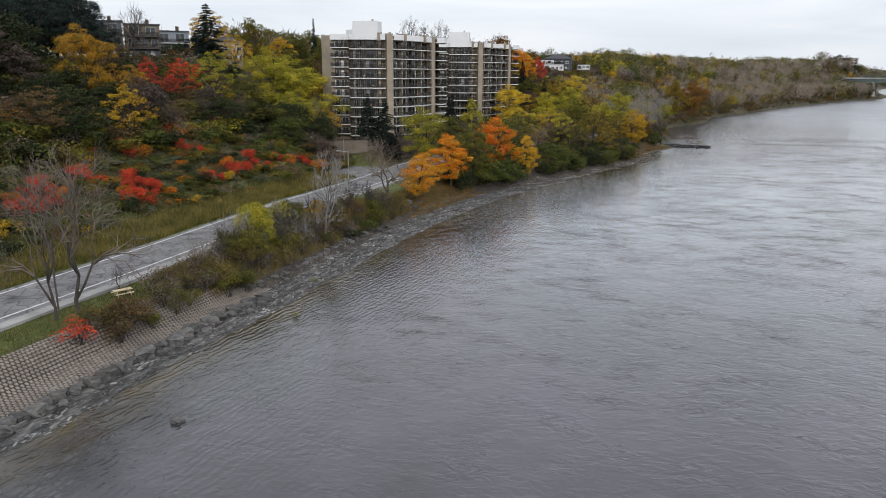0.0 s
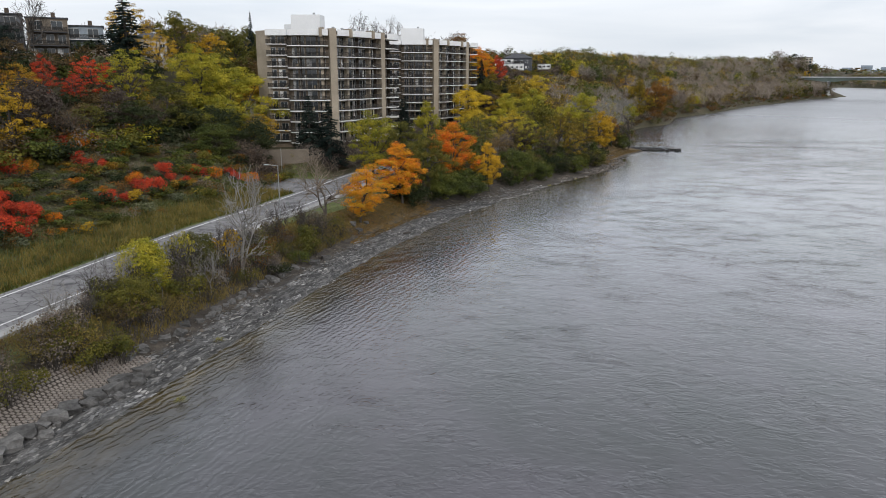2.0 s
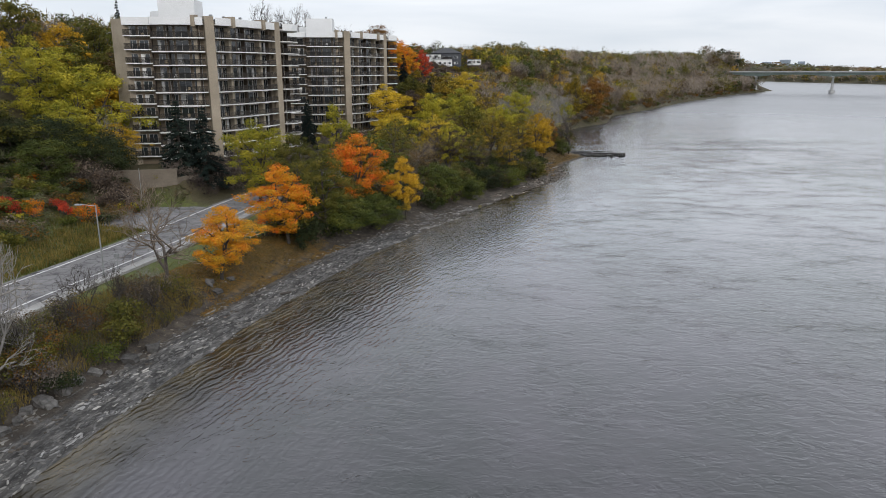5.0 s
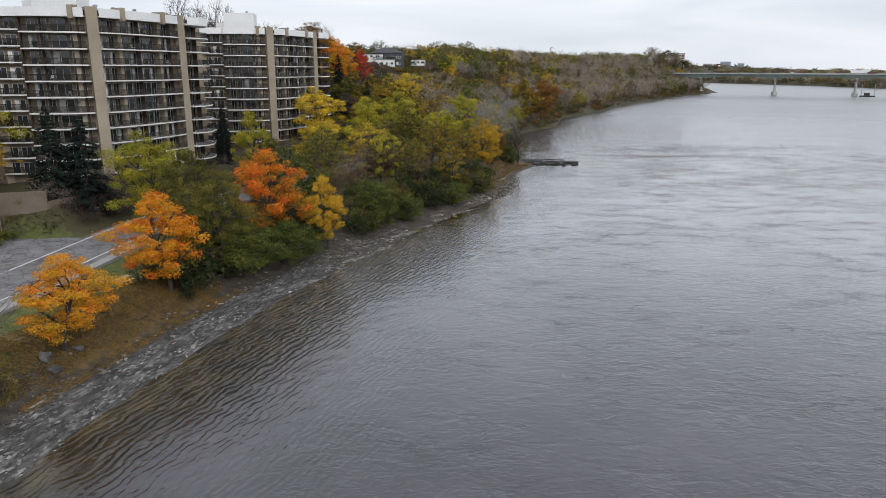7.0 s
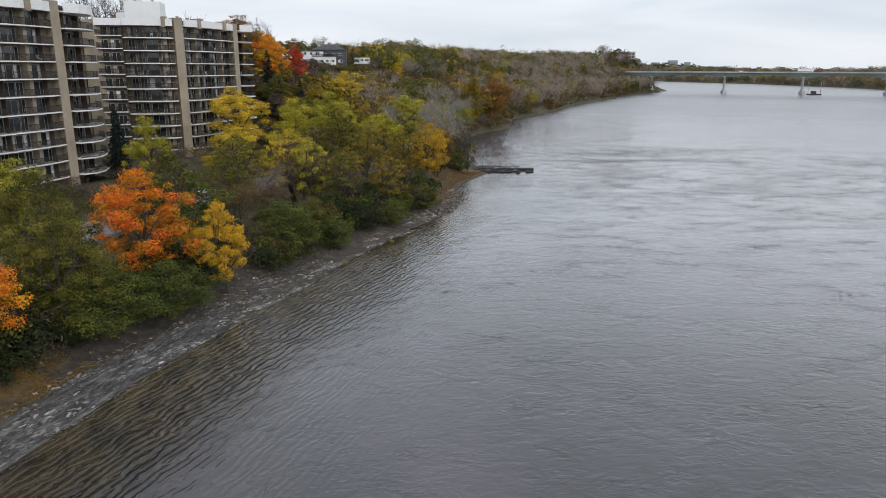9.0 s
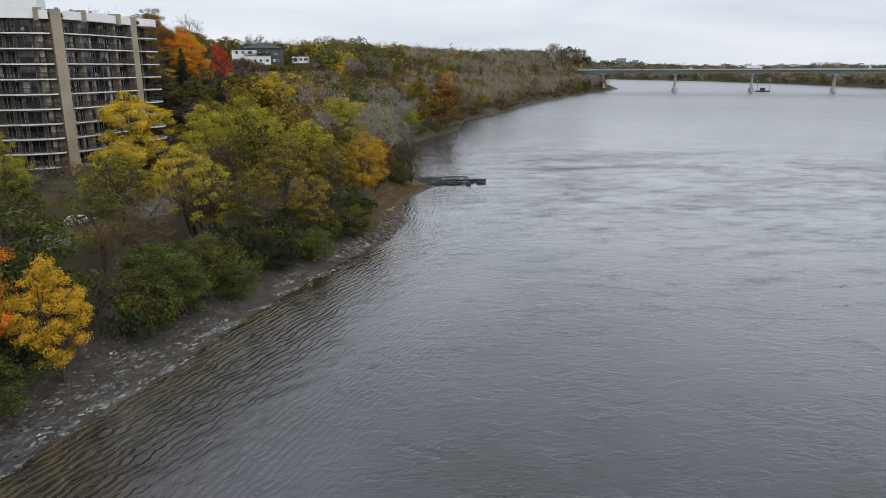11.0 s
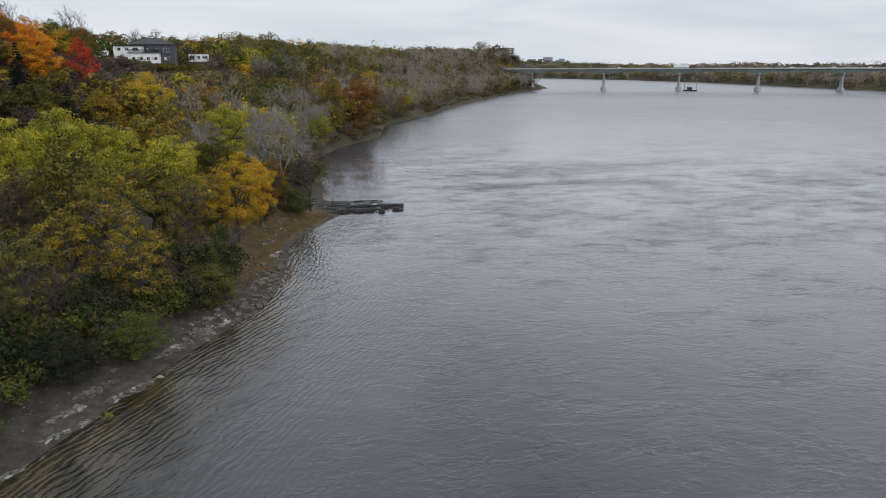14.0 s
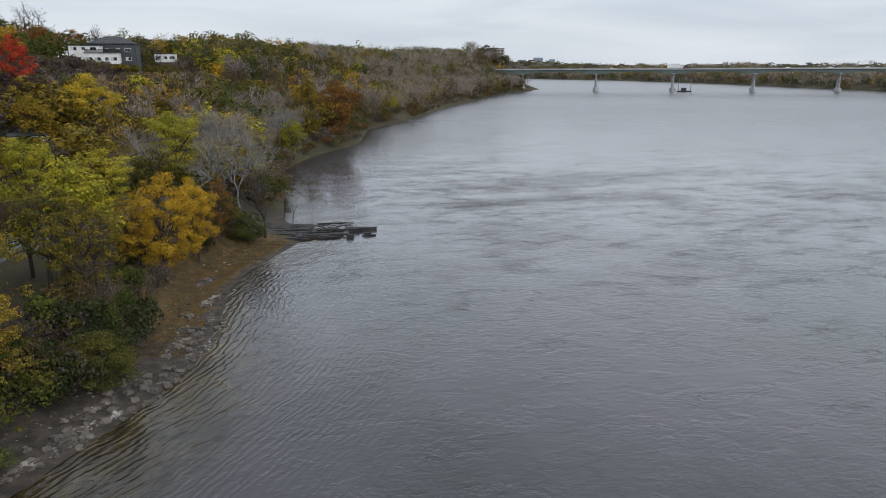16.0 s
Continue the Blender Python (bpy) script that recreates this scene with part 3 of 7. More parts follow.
def bare_tree(seed, h, w, depth=6, thick=0.02):
    """Leafless tree: forking limbs down to twigs."""
    rng = np.random.default_rng(seed)
    stem, limbs = Shape(), Shape()

    def grow(p, d, length, r, k):
        q = p + d * length
        mid = (p + q) / 2 + rng.normal(size=3) * length * 0.06
        wood = stem if k < 2 else limbs
        wood.tube(p, mid, r, r * 0.85, 6 if k < 2 else 4 if k < 4 else 3)
        wood.tube(mid, q, r * 0.85, r * 0.62, 6 if k < 2 else 4 if k < 4 else 3)
        if k >= depth:
            return
        for _ in range(3 if k < 2 else rng.integers(2, 4)):
            side = rng.normal(size=3)
            side -= d * (side @ d)
            side /= np.linalg.norm(side)
            e = unit(d * rng.uniform(0.75, 1.1) + side * rng.uniform(0.4, 0.85) * (w / h) * 1.5 + np.array((0, 0, 0.12)))
            start = q if rng.random() < 0.6 else mid
            grow(start, e, length * rng.uniform(0.68, 0.92), r * 0.66, k + 1)

    grow(np.zeros(3) - (0, 0, 0.4), unit(np.array((rng.normal() * 0.06, rng.normal() * 0.06, 1.0))), h * 0.26, thick * h, 0)
    v = np.concatenate(stem.v + limbs.v)
    wide = np.quantile(np.abs(v[:, :2]), 0.98)
    fit = np.array((w / 2 / wide, w / 2 / wide, h / v[:, 2].max()))
    for wood in (stem, limbs):
        wood.v = [q * fit for q in wood.v]
    return stem.mesh("tree_wood"), limbs.mesh("tree_branches")


def twig_cloud(seed, h, w, n, low=0.2):
    """A leafless tree far off: trunk, limbs and a haze of thin twigs that run outward and up."""
    rng = np.random.default_rng(seed)
    wood = Shape()
    r = 0.016 * h
    wood.tube((0, 0, -0.5), (0, 0, h * 0.5), r * 1.2, r * 0.6, 5)
    ends = []
    for _ in range(12):
        t, a = rng.uniform(0.25, 0.6), rng.uniform(0, 2 * np.pi)
        p = np.array((0, 0, h * t))
        q = np.array((math.cos(a) * w * 0.3, math.sin(a) * w * 0.3, h * rng.uniform(0.55, 0.85)))
        wood.tube(p, q, r * 0.5, r * 0.15, 4)
        ends.append((p, q))
    i = rng.integers(0, 12, n)
    f = rng.uniform(0.3, 1.1, n)[:, None]
    p, q = np.array([e[0] for e in ends])[i], np.array([e[1] for e in ends])[i]
    c = p + (q - p) * f + rng.normal(size=(n, 3)) * (0.09 * w, 0.09 * w, 0.05 * h)
    d = unit((q - p) / h + rng.normal(size=(n, 3)) * 0.35 + (0, 0, 0.25))
    ln = rng.uniform(0.05, 0.12, n)[:, None] * h
    s = unit(np.cross(d, rng.normal(size=(n, 3)))) * 0.0022 * h
    v = np.stack([c - s, c + s, c + d * ln + s * 0.3, c + d * ln - s * 0.3], 1).reshape(-1, 3)
    return wood.mesh("tree_wood"), mesh_np("tree_twigs", v, np.arange(4 * n).reshape(-1, 4))


def fuzz_tree(seed, h, w, n):
    """A leafless tree seen from afar: pale limbs that fan upward into clusters of fine twigs."""
    rng = np.random.default_rng(seed)
    k = 16
    a, o = rng.uniform(0, 6.28, k), rng.uniform(0.15, 0.4, k) * w
    tip = np.stack([np.cos(a) * o, np.sin(a) * o, h * rng.uniform(0.55, 0.92, k)], 1)
    foot = np.stack([0 * a, 0 * a, h * rng.uniform(0.05, 0.4, k)], 1)
    i = rng.integers(0, k, n)
    c = tip[i] + rng.normal(size=(n, 3)) * (0.075 * w, 0.075 * w, 0.07 * h) - (0, 0, 0.06 * h)
    d = unit((tip - foot)[i] / h + rng.normal(size=(n, 3)) * 0.4 + (0, 0, 0.3))
    ln = rng.uniform(0.06, 0.14, n)[:, None] * h
    c, tipped = np.r_[c, foot], np.r_[c + d * ln, tip]
    wide = np.r_[np.full(n, 0.0085 * h), np.full(k, 0.014 * h)][:, None]
    side = unit(np.cross(tipped - c, rng.normal(size=(n + k, 3)))) * wide
    v = np.stack([c - side, c + side, tipped], 1).reshape(-1, 3)
    return None, mesh_np("tree_twigs", v, np.arange(len(v)).reshape(-1, 3))


def conifer(seed, h, w, n, size):
    """Spruce: whorls of drooping boughs with needle sprays."""
    rng = np.random.default_rng(seed)
    wood = Shape()
    wood.tube((0, 0, -0.4), (0, 0, h * 0.98), 0.018 * h, 0.003 * h, 7)
    per, cs, ns = n // 26, [], []
    for k in range(26):
        f = k / 26
        z = h * (0.06 + 0.92 * f)
        reach = w / 2 * (1 - f) ** 0.85 * rng.uniform(0.8, 1.1) + 0.12
        for _ in range(6 if f < 0.8 else 4):
            a = rng.uniform(0, 2 * np.pi)
            tip = np.array((math.cos(a) * reach, math.sin(a) * reach, z - reach * 0.28))
            wood.tube((0, 0, z), tip, 0.004 * h, 0.001 * h, 3)
            m = max(4, int(per / 6 * (1.25 - f * 0.6)))
            t = rng.uniform(0.15, 1.05, m)[:, None] ** 0.8
            c = np.array((0, 0, z)) + (tip - (0, 0, z)) * t + rng.normal(size=(m, 3)) * (0.13, 0.13, 0.07) * np.array((1, 1, 1)) * (0.3 + reach * 0.35)
            cs.append(c)
            ns.append(unit(rng.normal(size=(m, 3)) * 0.5 + (math.cos(a) * 0.5, math.sin(a) * 0.5, 0.8)))
    v, f = quads(np.concatenate(cs), np.concatenate(ns), size, rng, 0.35)
    return wood.mesh("tree_wood"), mesh_np("tree_needles", v, f)


def shrub_mesh(seed, h, w, n, size, stems=9):
    rng = np.random.default_rng(seed)
    wood = Shape()
    tops = []
    for _ in range(stems):
        a, o = rng.uniform(0, 2 * np.pi), rng.uniform(0, 1) ** 0.5 * w * 0.38
        q = np.array((math.cos(a) * o, math.sin(a) * o, h * rng.uniform(0.45, 0.9) * (1 - 0.35 * o / w)))
        m = q * (0.45, 0.45, 0.55) + rng.normal(size=3) * 0.05 * w
        wood.tube((q[0] * 0.12, q[1] * 0.12, -0.2), m, 0.02 * h, 0.012 * h, 4)
        wood.tube(m, q, 0.012 * h, 0.004 * h, 3)
        for _ in range(5):
            wood.tube(m + (q - m) * rng.random(), q + rng.normal(size=3) * (0.16 * w, 0.16 * w, 0.14 * h), 0.006 * h, 0.002 * h, 3)
        tops.append(q)
    tops = np.array(tops)
    each = rng.integers(0, stems, n)
    d = unit(rng.normal(size=(n, 3)) + (0, 0, 0.2))
    c = tops[each] + d * rng.uniform(0.3, 1.0, (n, 1)) ** 0.6 * (0.21 * w, 0.21 * w, 0.27 * h)
    c[:, 2] = np.abs(c[:, 2]) + 0.03
    v, f = quads(c, unit(d + rng.normal(size=(n, 3)) * 0.6 + (0, 0, 0.2)), size, rng)
    return wood.mesh("shrub_stems"), mesh_np("shrub_leaves", v, f)


PROTO = {
    "big": [crown_tree(q, 12, 10.5, 19000, 0.105, 0.1, 84, fill=0.35, puff=0.1, flat=0.5) for q in (1, 2, 3, 4, 5)],
    "mid": [crown_tree(q, 12, 9.5, 3600, 0.22, 0.1, 48, fill=0.4, corners=4) for q in (11, 12, 13, 14)],
    "airy": [crown_tree(q, 12, 10, 5200, 0.12, 0.18, 70, fill=0.3, puff=0.08, flat=0.5) for q in (21, 22, 23, 24)],
    "low": [crown_tree(q, 8, 9, 14000, 0.1, 0.02, 76, fill=0.4, puff=0.115, flat=0.6) for q in (41, 42, 43)],
    "far": [crown_tree(q, 12, 10, 760, 0.4, 0.08, 24, fill=0.45, puff=0.16) for q in (51, 52, 53, 54, 55)],
    "fuzz": [fuzz_tree(q, 12, 10, 420) for q in (76, 77, 78, 79)],
    "bare": [bare_tree(q, 10, 8) for q in (61, 62, 63, 64)],
    "sparse": [bare_tree(q, 10, 8, 6, 0.013) for q in (65, 66, 67)],
    "cloud": [twig_cloud(q, 12, 10, 1300) for q in (71, 72, 73)],
    "spruce": [conifer(q, 14, 7, 9000, 0.22) for q in (81, 82)],
    "shrub": [shrub_mesh(q, 2.4, 3.2, 900, 0.095) for q in (91, 92, 93, 94)],
    "scrub": [shrub_mesh(q, 2.2, 3.4, 460, 0.075, 14) for q in (95, 96, 97)],
}
SIZE = {"big": (12, 10.5), "mid": (12, 9.5), "airy": (12, 10), "low": (8, 9), "far": (12, 10), "fuzz": (12, 10), "bare": (10, 8), "sparse": (10, 8), "cloud": (12, 10), "spruce": (14, 7), "shrub": (2.4, 3.2), "scrub": (2.2, 3.4)}
plant_rng = random.Random(5)


def grove(name, spots, label):
    """Trees too many to count: crowns joined by colour, trunks joined into one mesh."""
    groups = {}
    for form, x, y, h, w, colour in spots:
        protos = PROTO[form]
        wood, crown = protos[plant_rng.randrange(len(protos))]
        h0, w0 = SIZE[form]
        a, z = plant_rng.uniform(0, 6.28), height(x, y) - 0.1
        for key, me in ((colour, crown), ("trunks", wood)):
            v = np.empty(len(me.vertices) * 3, np.float32)
            me.vertices.foreach_get("co", v)
            f = np.empty(len(me.loops), np.int32)
            me.loops.foreach_get("vertex_index", f)
            v = v.reshape(-1, 3) * (w / w0, w / w0, h / h0)
            v = np.stack([v[:, 0] * math.cos(a) - v[:, 1] * math.sin(a), v[:, 0] * math.sin(a) + v[:, 1] * math.cos(a), v[:, 2]], 1) + (x, y, z)
            groups.setdefault((key, form == "airy" and key != "trunks"), Shape()).add(v, f.reshape(-1, me.polygons[0].loop_total))
    for (key, _), sh in groups.items():
        tagged(put(name, sh.mesh(name), BARK if key == "trunks" else LEAF[key]), (f"trunks and limbs of {label}" if key == "trunks" else f"{label}, {key} crowns").replace("twig", "bare grey"), "woods", kind="stuff")


def plant(form, x, y, h, w, colour, label, name="tree", z=None, bark=None, group="", category=""):
    """One tree or shrub as a thing with its wood and its crown."""
    wood, crown = plant_rng.choice(PROTO[form])
    h0, w0 = SIZE[form]
    root = new(name)
    root.matrix_basis = Matrix.LocRotScale((x, y, height(x, y) - 0.1 if z is None else z), Euler((0, 0, plant_rng.uniform(0, 6.28))), (w / w0, w / w0, h / h0))
    tagged(root, label, category or ("shrub" if "shrub" in name else "tree"), group)
    low = name.endswith("shrub")
    for part_name, me, m in (("woody_base" if low else "trunk", wood, bark or BARK), ("foliage" if low else "crown", crown, LEAF.get(colour, bark or BARK))):
        if me is None:
            continue
        if not me.materials:
            me.materials.append(None)
        ob = new(part_name, me)
        ob.parent = root
        ob.material_slots[0].link = "OBJECT"
        ob.material_slots[0].material = m
    return root



# ---- ground and river ----
def line(a, b, step):
    return np.arange(a, b, step)


def grid_mesh(name, xs, ys, zf):
    gx, gy = np.meshgrid(xs, ys)
    v = np.stack([gx, gy, zf(gx, gy)], -1).reshape(-1, 3)
    i = np.arange(len(ys) - 1)[:, None] * len(xs) + np.arange(len(xs) - 1)
    f = np.stack([i, i + 1, i + 1 + len(xs), i + len(xs)], -1).reshape(-1, 4)
    me = mesh_np(name, v, f)
    return me, v


def weights(me, name, values):
    a = me.attributes.new(name, "FLOAT", "POINT")
    a.data.foreach_set("value", np.ascontiguousarray(values, np.float32))


def build_ground():
    xs = np.concatenate([line(-4600, -700, 300), line(-700, -160, 30), line(-160, -96, 2.5), line(-96, 46, 1.4), line(46, 130, 4), line(130, 560, 18), line(560, 660, 5), line(660, 1200, 60), line(1200, 4700, 350)])
    ys = np.concatenate([line(-4600, -500, 400), line(-500, -90, 20), line(-90, 230, 1.6), line(230, 430, 3), line(430, 900, 9), line(900, 1700, 25), line(1700, 4700, 300)])
    me, v = grid_mesh("ground", xs, ys, height)
    x, y = v[:, 0], v[:, 1]
    s = inland(x, y)
    d = np.interp(y, ROAD_Y, ROAD_X) - x
    rock = 1 - smooth(3.0, 6.0, s)
    late = smooth(88, 108, y) * (1 - smooth(225, 240, y))
    weights(me, "rock", rock * (1 - 0.8 * late) * (1 - smooth(150, 165, y)) * (1 - smooth(225, 250, y)))
    weights(me, "beach", (1 - smooth(7.5, 10.5, s)) * (1 - smooth(222, 240, y)))
    weights(me, "grass", smooth(9, 12, s) * (1 - smooth(12, 22, d)) * 0.9 * (1 - smooth(96, 108, y)))
    weights(me, "litter", smooth(5, 7, s) * (1 - smooth(12, 16, s)) * 0.85 * smooth(55, 64, y) * (1 - smooth(80, 88, y)) + 0.8 * smooth(0.3, 1.5, s) * (1 - smooth(14, 22, s)) * smooth(162, 176, y) * (1 - smooth(209, 216, y)))
    vec = me.attributes.new("bankwise", "FLOAT_VECTOR", "POINT")
    vec.data.foreach_set("vector", np.stack([s, y, 0 * s], 1).astype(np.float32).ravel())
    for p in me.polygons:
        p.use_smooth = True
    return tagged(put("ground", me, EARTH), "river bank and wooded hillside with earth, grass, leaf litter and shale", "ground", kind="structure")


def build_water():
    xs = np.concatenate([line(-300, -60, 40), line(-60, 60, 1.5), line(60, 160, 10), line(160, 1000, 60), line(1000, 2700, 400)])
    ys = np.concatenate([line(-4600, -500, 400), line(-500, -80, 30), line(-80, 420, 2.5), line(420, 900, 20), line(900, 4700, 200)])
    me, v = grid_mesh("water", xs, ys, lambda gx, gy: 0 * gx)
    s = -inland(v[:, 0], v[:, 1])
    weights(me, "shallow", np.exp(-np.clip(s, 0, None) / (4.5 + 5 * smooth(35, 75, v[:, 1]) * (1 - smooth(145, 175, v[:, 1])))) * 0.98 * (1 - 0.6 * smooth(205, 225, v[:, 1])))
    vec = me.attributes.new("bankwise", "FLOAT_VECTOR", "POINT")
    vec.data.foreach_set("vector", np.stack([s - 0.12 * v[:, 1], v[:, 1] * 0.75, 0 * s], 1).astype(np.float32).ravel())
    open_chop = 0.34 - 0.04 * smooth(20, 110, v[:, 1]) + 0.15 * smooth(150, 200, v[:, 1]) - 0.26 * smooth(170, 330, v[:, 1])
    bank_chop = (0.16 + 0.3 * smooth(35, 75, v[:, 1]) - 0.28 * smooth(105, 135, v[:, 1])) * np.exp(-((np.clip(s, 0, None) / (14 - 4 * smooth(120, 150, v[:, 1]))) ** 2)) * (1 - 0.4 * smooth(185, 225, v[:, 1]))
    open_chop *= 0.62
    # patches of broken water over the shoals in midstream
    for bx, by, bw, bl in ((52, 234, 10, 4), (70, 236, 9, 3.5), (84, 233, 8, 3), (80, 262, 16, 7), (124, 232, 9, 9), (60, 252, 14, 5)):
        open_chop = open_chop + 0.4 * np.exp(-((v[:, 0] - bx) / bw) ** 2 - ((v[:, 1] - by) / bl) ** 2)
    weights(me, "chop", np.maximum(open_chop, bank_chop))
    weights(me, "near", np.exp(-((np.clip(s, 0, None) / 19) ** 2)) * (1 - smooth(200, 240, v[:, 1])) * (0.55 + 0.45 * smooth(30, 60, v[:, 1]) - 0.3 * smooth(108, 135, v[:, 1])))
    weights(me, "far", smooth(140, 520, np.hypot(v[:, 0], v[:, 1] - 30)))
    for p in me.polygons:
        p.use_smooth = True
    return tagged(put("water", me, WATER), "wide grey river with wind ripples and brown shallows", "river", kind="structure")


build_ground()
build_water()


def road_line(offset, ys, z):
    """Points along the road at an offset towards the river."""
    x = np.interp(ys, ROAD_Y, ROAD_X)
    k = np.ones(9) / 9
    xp = np.convolve(np.pad(x, 4, mode="edge"), k, "valid")
    dx = np.gradient(xp, ys)
    q = np.sqrt(1 + dx**2)
    return np.stack([xp + offset / q, ys - offset * dx / q], 1)


ROAD_ROWS = np.arange(-110, 330, 2.0)


def ribbon(name, a, b, top, thick, ys, material, label, category, cross=2):
    sh = Shape()
    lo, hi = road_line(a, ys, 0), road_line(b, ys, 0)
    n = len(ys)
    zz = top if np.ndim(top) else np.full(n, top)
    cols = [lo + (hi - lo) * t for t in np.linspace(0, 1, cross)]
    v = [np.c_[c, zz] for c in cols]
    v = [np.c_[cols[0], zz - thick]] + v + [np.c_[cols[-1], zz - thick]]
    i = np.arange(n - 1)
    f = [np.stack([i + k * n, i + (k + 1) * n, i + 1 + (k + 1) * n, i + 1 + k * n], 1) for k in range(len(v) - 1)]
    sh.add(np.concatenate(v), np.concatenate(f))
    return tagged(put(name, sh.mesh(name), material), label, category, kind="structure")


ROAD_TOP = 3.22
ribbon("road", -4.3, 4.9, ROAD_TOP, 0.5, ROAD_ROWS, ASPHALT, "cracked and patched grey asphalt two-lane road", "road", 5)
ribbon("pavement", 5.2, 6.3, ROAD_TOP + 0.12, 0.5, ROAD_ROWS[:105], CONCRETE, "pale concrete pavement strip beside the road", "pavement")
ribbon("trim_kerb", 4.95, 5.19, ROAD_TOP + 0.14, 0.5, ROAD_ROWS[:105], CONCRETE, "low concrete kerb along the road", "kerb")
for off in (-3.4, 3.5):
    ribbon("trim_road_line", off - 0.12, off + 0.12, ROAD_TOP + 0.006, 0.003, ROAD_ROWS[:115], ROAD_PAINT, "worn white edge line painted on the asphalt", "road marking")
rng = np.random.default_rng(3)


# ---- stones of the shore ----
def rocks(n, place, size, flat, seed, along=False):
    """Many uneven six-sided stones in one mesh."""
    r = np.random.default_rng(seed)
    cube = np.array([(x, y, z) for z in (-1, 1) for x, y in ((-1, -1), (1, -1), (1, 1), (-1, 1))], float)
    face = np.array([(0, 3, 2, 1), (4, 5, 6, 7), (0, 1, 5, 4), (1, 2, 6, 5), (2, 3, 7, 6), (3, 0, 4, 7)])
    c, a = place(r, n), r.uniform(0, 6.28, n)
    s = size(r, n)
    if along:
        slope = (np.interp(c[:, 1] + 4, SHORE_Y, SHORE_X) - np.interp(c[:, 1] - 4, SHORE_Y, SHORE_X)) / 8
        a = np.pi / 2 - np.arctan(slope) + r.normal(size=n) * 0.35
    v = cube[None] * r.uniform(0.55, 1.0, (n, 8, 3))
    v[:, 4:, :2] *= 0.82
    v = v * np.stack([s * (1.5 if along else 1), s * r.uniform(0.5, 0.95, n) * (0.7 if along else 1), s * flat(r, n)], 1)[:, None]
    tilt = r.normal(size=(n, 2)) * 0.12
    v[:, :, 2] += v[:, :, 0] * tilt[:, None, 0] + v[:, :, 1] * tilt[:, None, 1]
    ca, sa = np.cos(a)[:, None], np.sin(a)[:, None]
    x, y = v[:, :, 0] * ca - v[:, :, 1] * sa, v[:, :, 0] * sa + v[:, :, 1] * ca
    w = np.stack([x, y, v[:, :, 2]], -1) + c[:, None]
    f = (face[None] + 8 * np.arange(n)[:, None, None]).reshape(-1, 4)
    return mesh_np("stones", w.reshape(-1, 3), f)


def shore_spot(y0, y1, s0, s1, lift=0.0, clump=0.0):
    def place(r, n):
        y = r.uniform(y0, y1, n)
        s = r.uniform(0, 1, n) * (s1 - s0) + s0
        if clump:
            s = s + clump * np.sin(y * 0.35) * np.sin(y * 0.11 + 1)
        slope = np.gradient(np.interp(np.arange(-100, 1000.0), SHORE_Y, SHORE_X))
        q = np.sqrt(1 + np.interp(y, np.arange(-100, 1000.0), slope) ** 2)
        x = np.interp(y, SHORE_Y, SHORE_X) - s * q
        return np.stack([x, y, np.maximum(height(x, y), -0.12) + lift], 1)

    return place


def patchy(y0, y1, s0, s1, lift):
    """Spots that gather into streaks along the shore."""
    def place(r, n):
        p = shore_spot(y0, y1, s0, s1, lift)(r, n * 6)
        s = inland(p[:, 0], p[:, 1])
        v = np.sin(p[:, 1] * 0.42 + 2.2 * np.sin(s * 1.1)) + np.sin(p[:, 1] * 1.1 + s * 2.4) + 0.9 * np.sin(s * 2.1 + p[:, 1] * 0.2)
        return p[np.argsort(-v - 0.7 * r.random(n * 6))[:n]]

    return place


tagged(put("shale_slabs", rocks(14500, shore_spot(-60, 122, -1.0, 5.6, -0.01, 0.7), lambda r, n: 0.06 + 0.32 * r.random(n) ** 4, lambda r, n: r.uniform(0.06, 0.16, n), 1, True), SHALE), "dark flat shale slabs broken along the water's edge", "stones", kind="stuff")
tagged(put("beach_stones", rocks(5200, shore_spot(-60, 205, 3.2, 8.4, -0.01), lambda r, n: 0.05 + 0.22 * r.random(n) ** 5, lambda r, n: r.uniform(0.3, 0.6, n), 2), PEBBLE), "loose grey and tan stones on the narrow beach", "stones", kind="stuff")
tagged(put("beach_stones", rocks(3200, patchy(132, 190, -0.8, 4.2, 0.0), lambda r, n: 0.07 + 0.42 * r.random(n) ** 4, lambda r, n: r.uniform(0.2, 0.5, n), 4), PEBBLE), "pale and brown stones strewn along the curving shore", "stones", kind="stuff")
PALE_STONE = per_island("pale_shore_stone", [(0.1, (0.04, 0.038, 0.036)), (0.6, (0.09, 0.086, 0.082)), (0.95, (0.29, 0.28, 0.265))], 0.6, 0.4, 0.2, 0.3)
tagged(put("pale_stones", rocks(4200, patchy(-60, 112, -0.5, 5.0, 0.02), lambda r, n: 0.05 + 0.26 * r.random(n) ** 3, lambda r, n: r.uniform(0.1, 0.2, n), 6, True), PALE_STONE), "pale wet slabs in broken bands over the shore rock", "stones", kind="stuff")
tagged(put("pale_stones", rocks(1500, patchy(100, 172, -0.5, 1.7, 0.02), lambda r, n: 0.06 + 0.3 * r.random(n) ** 3, lambda r, n: r.uniform(0.1, 0.22, n), 7, True), PALE_STONE), "pale wet slabs in a narrow band at the waterline", "stones", kind="stuff")


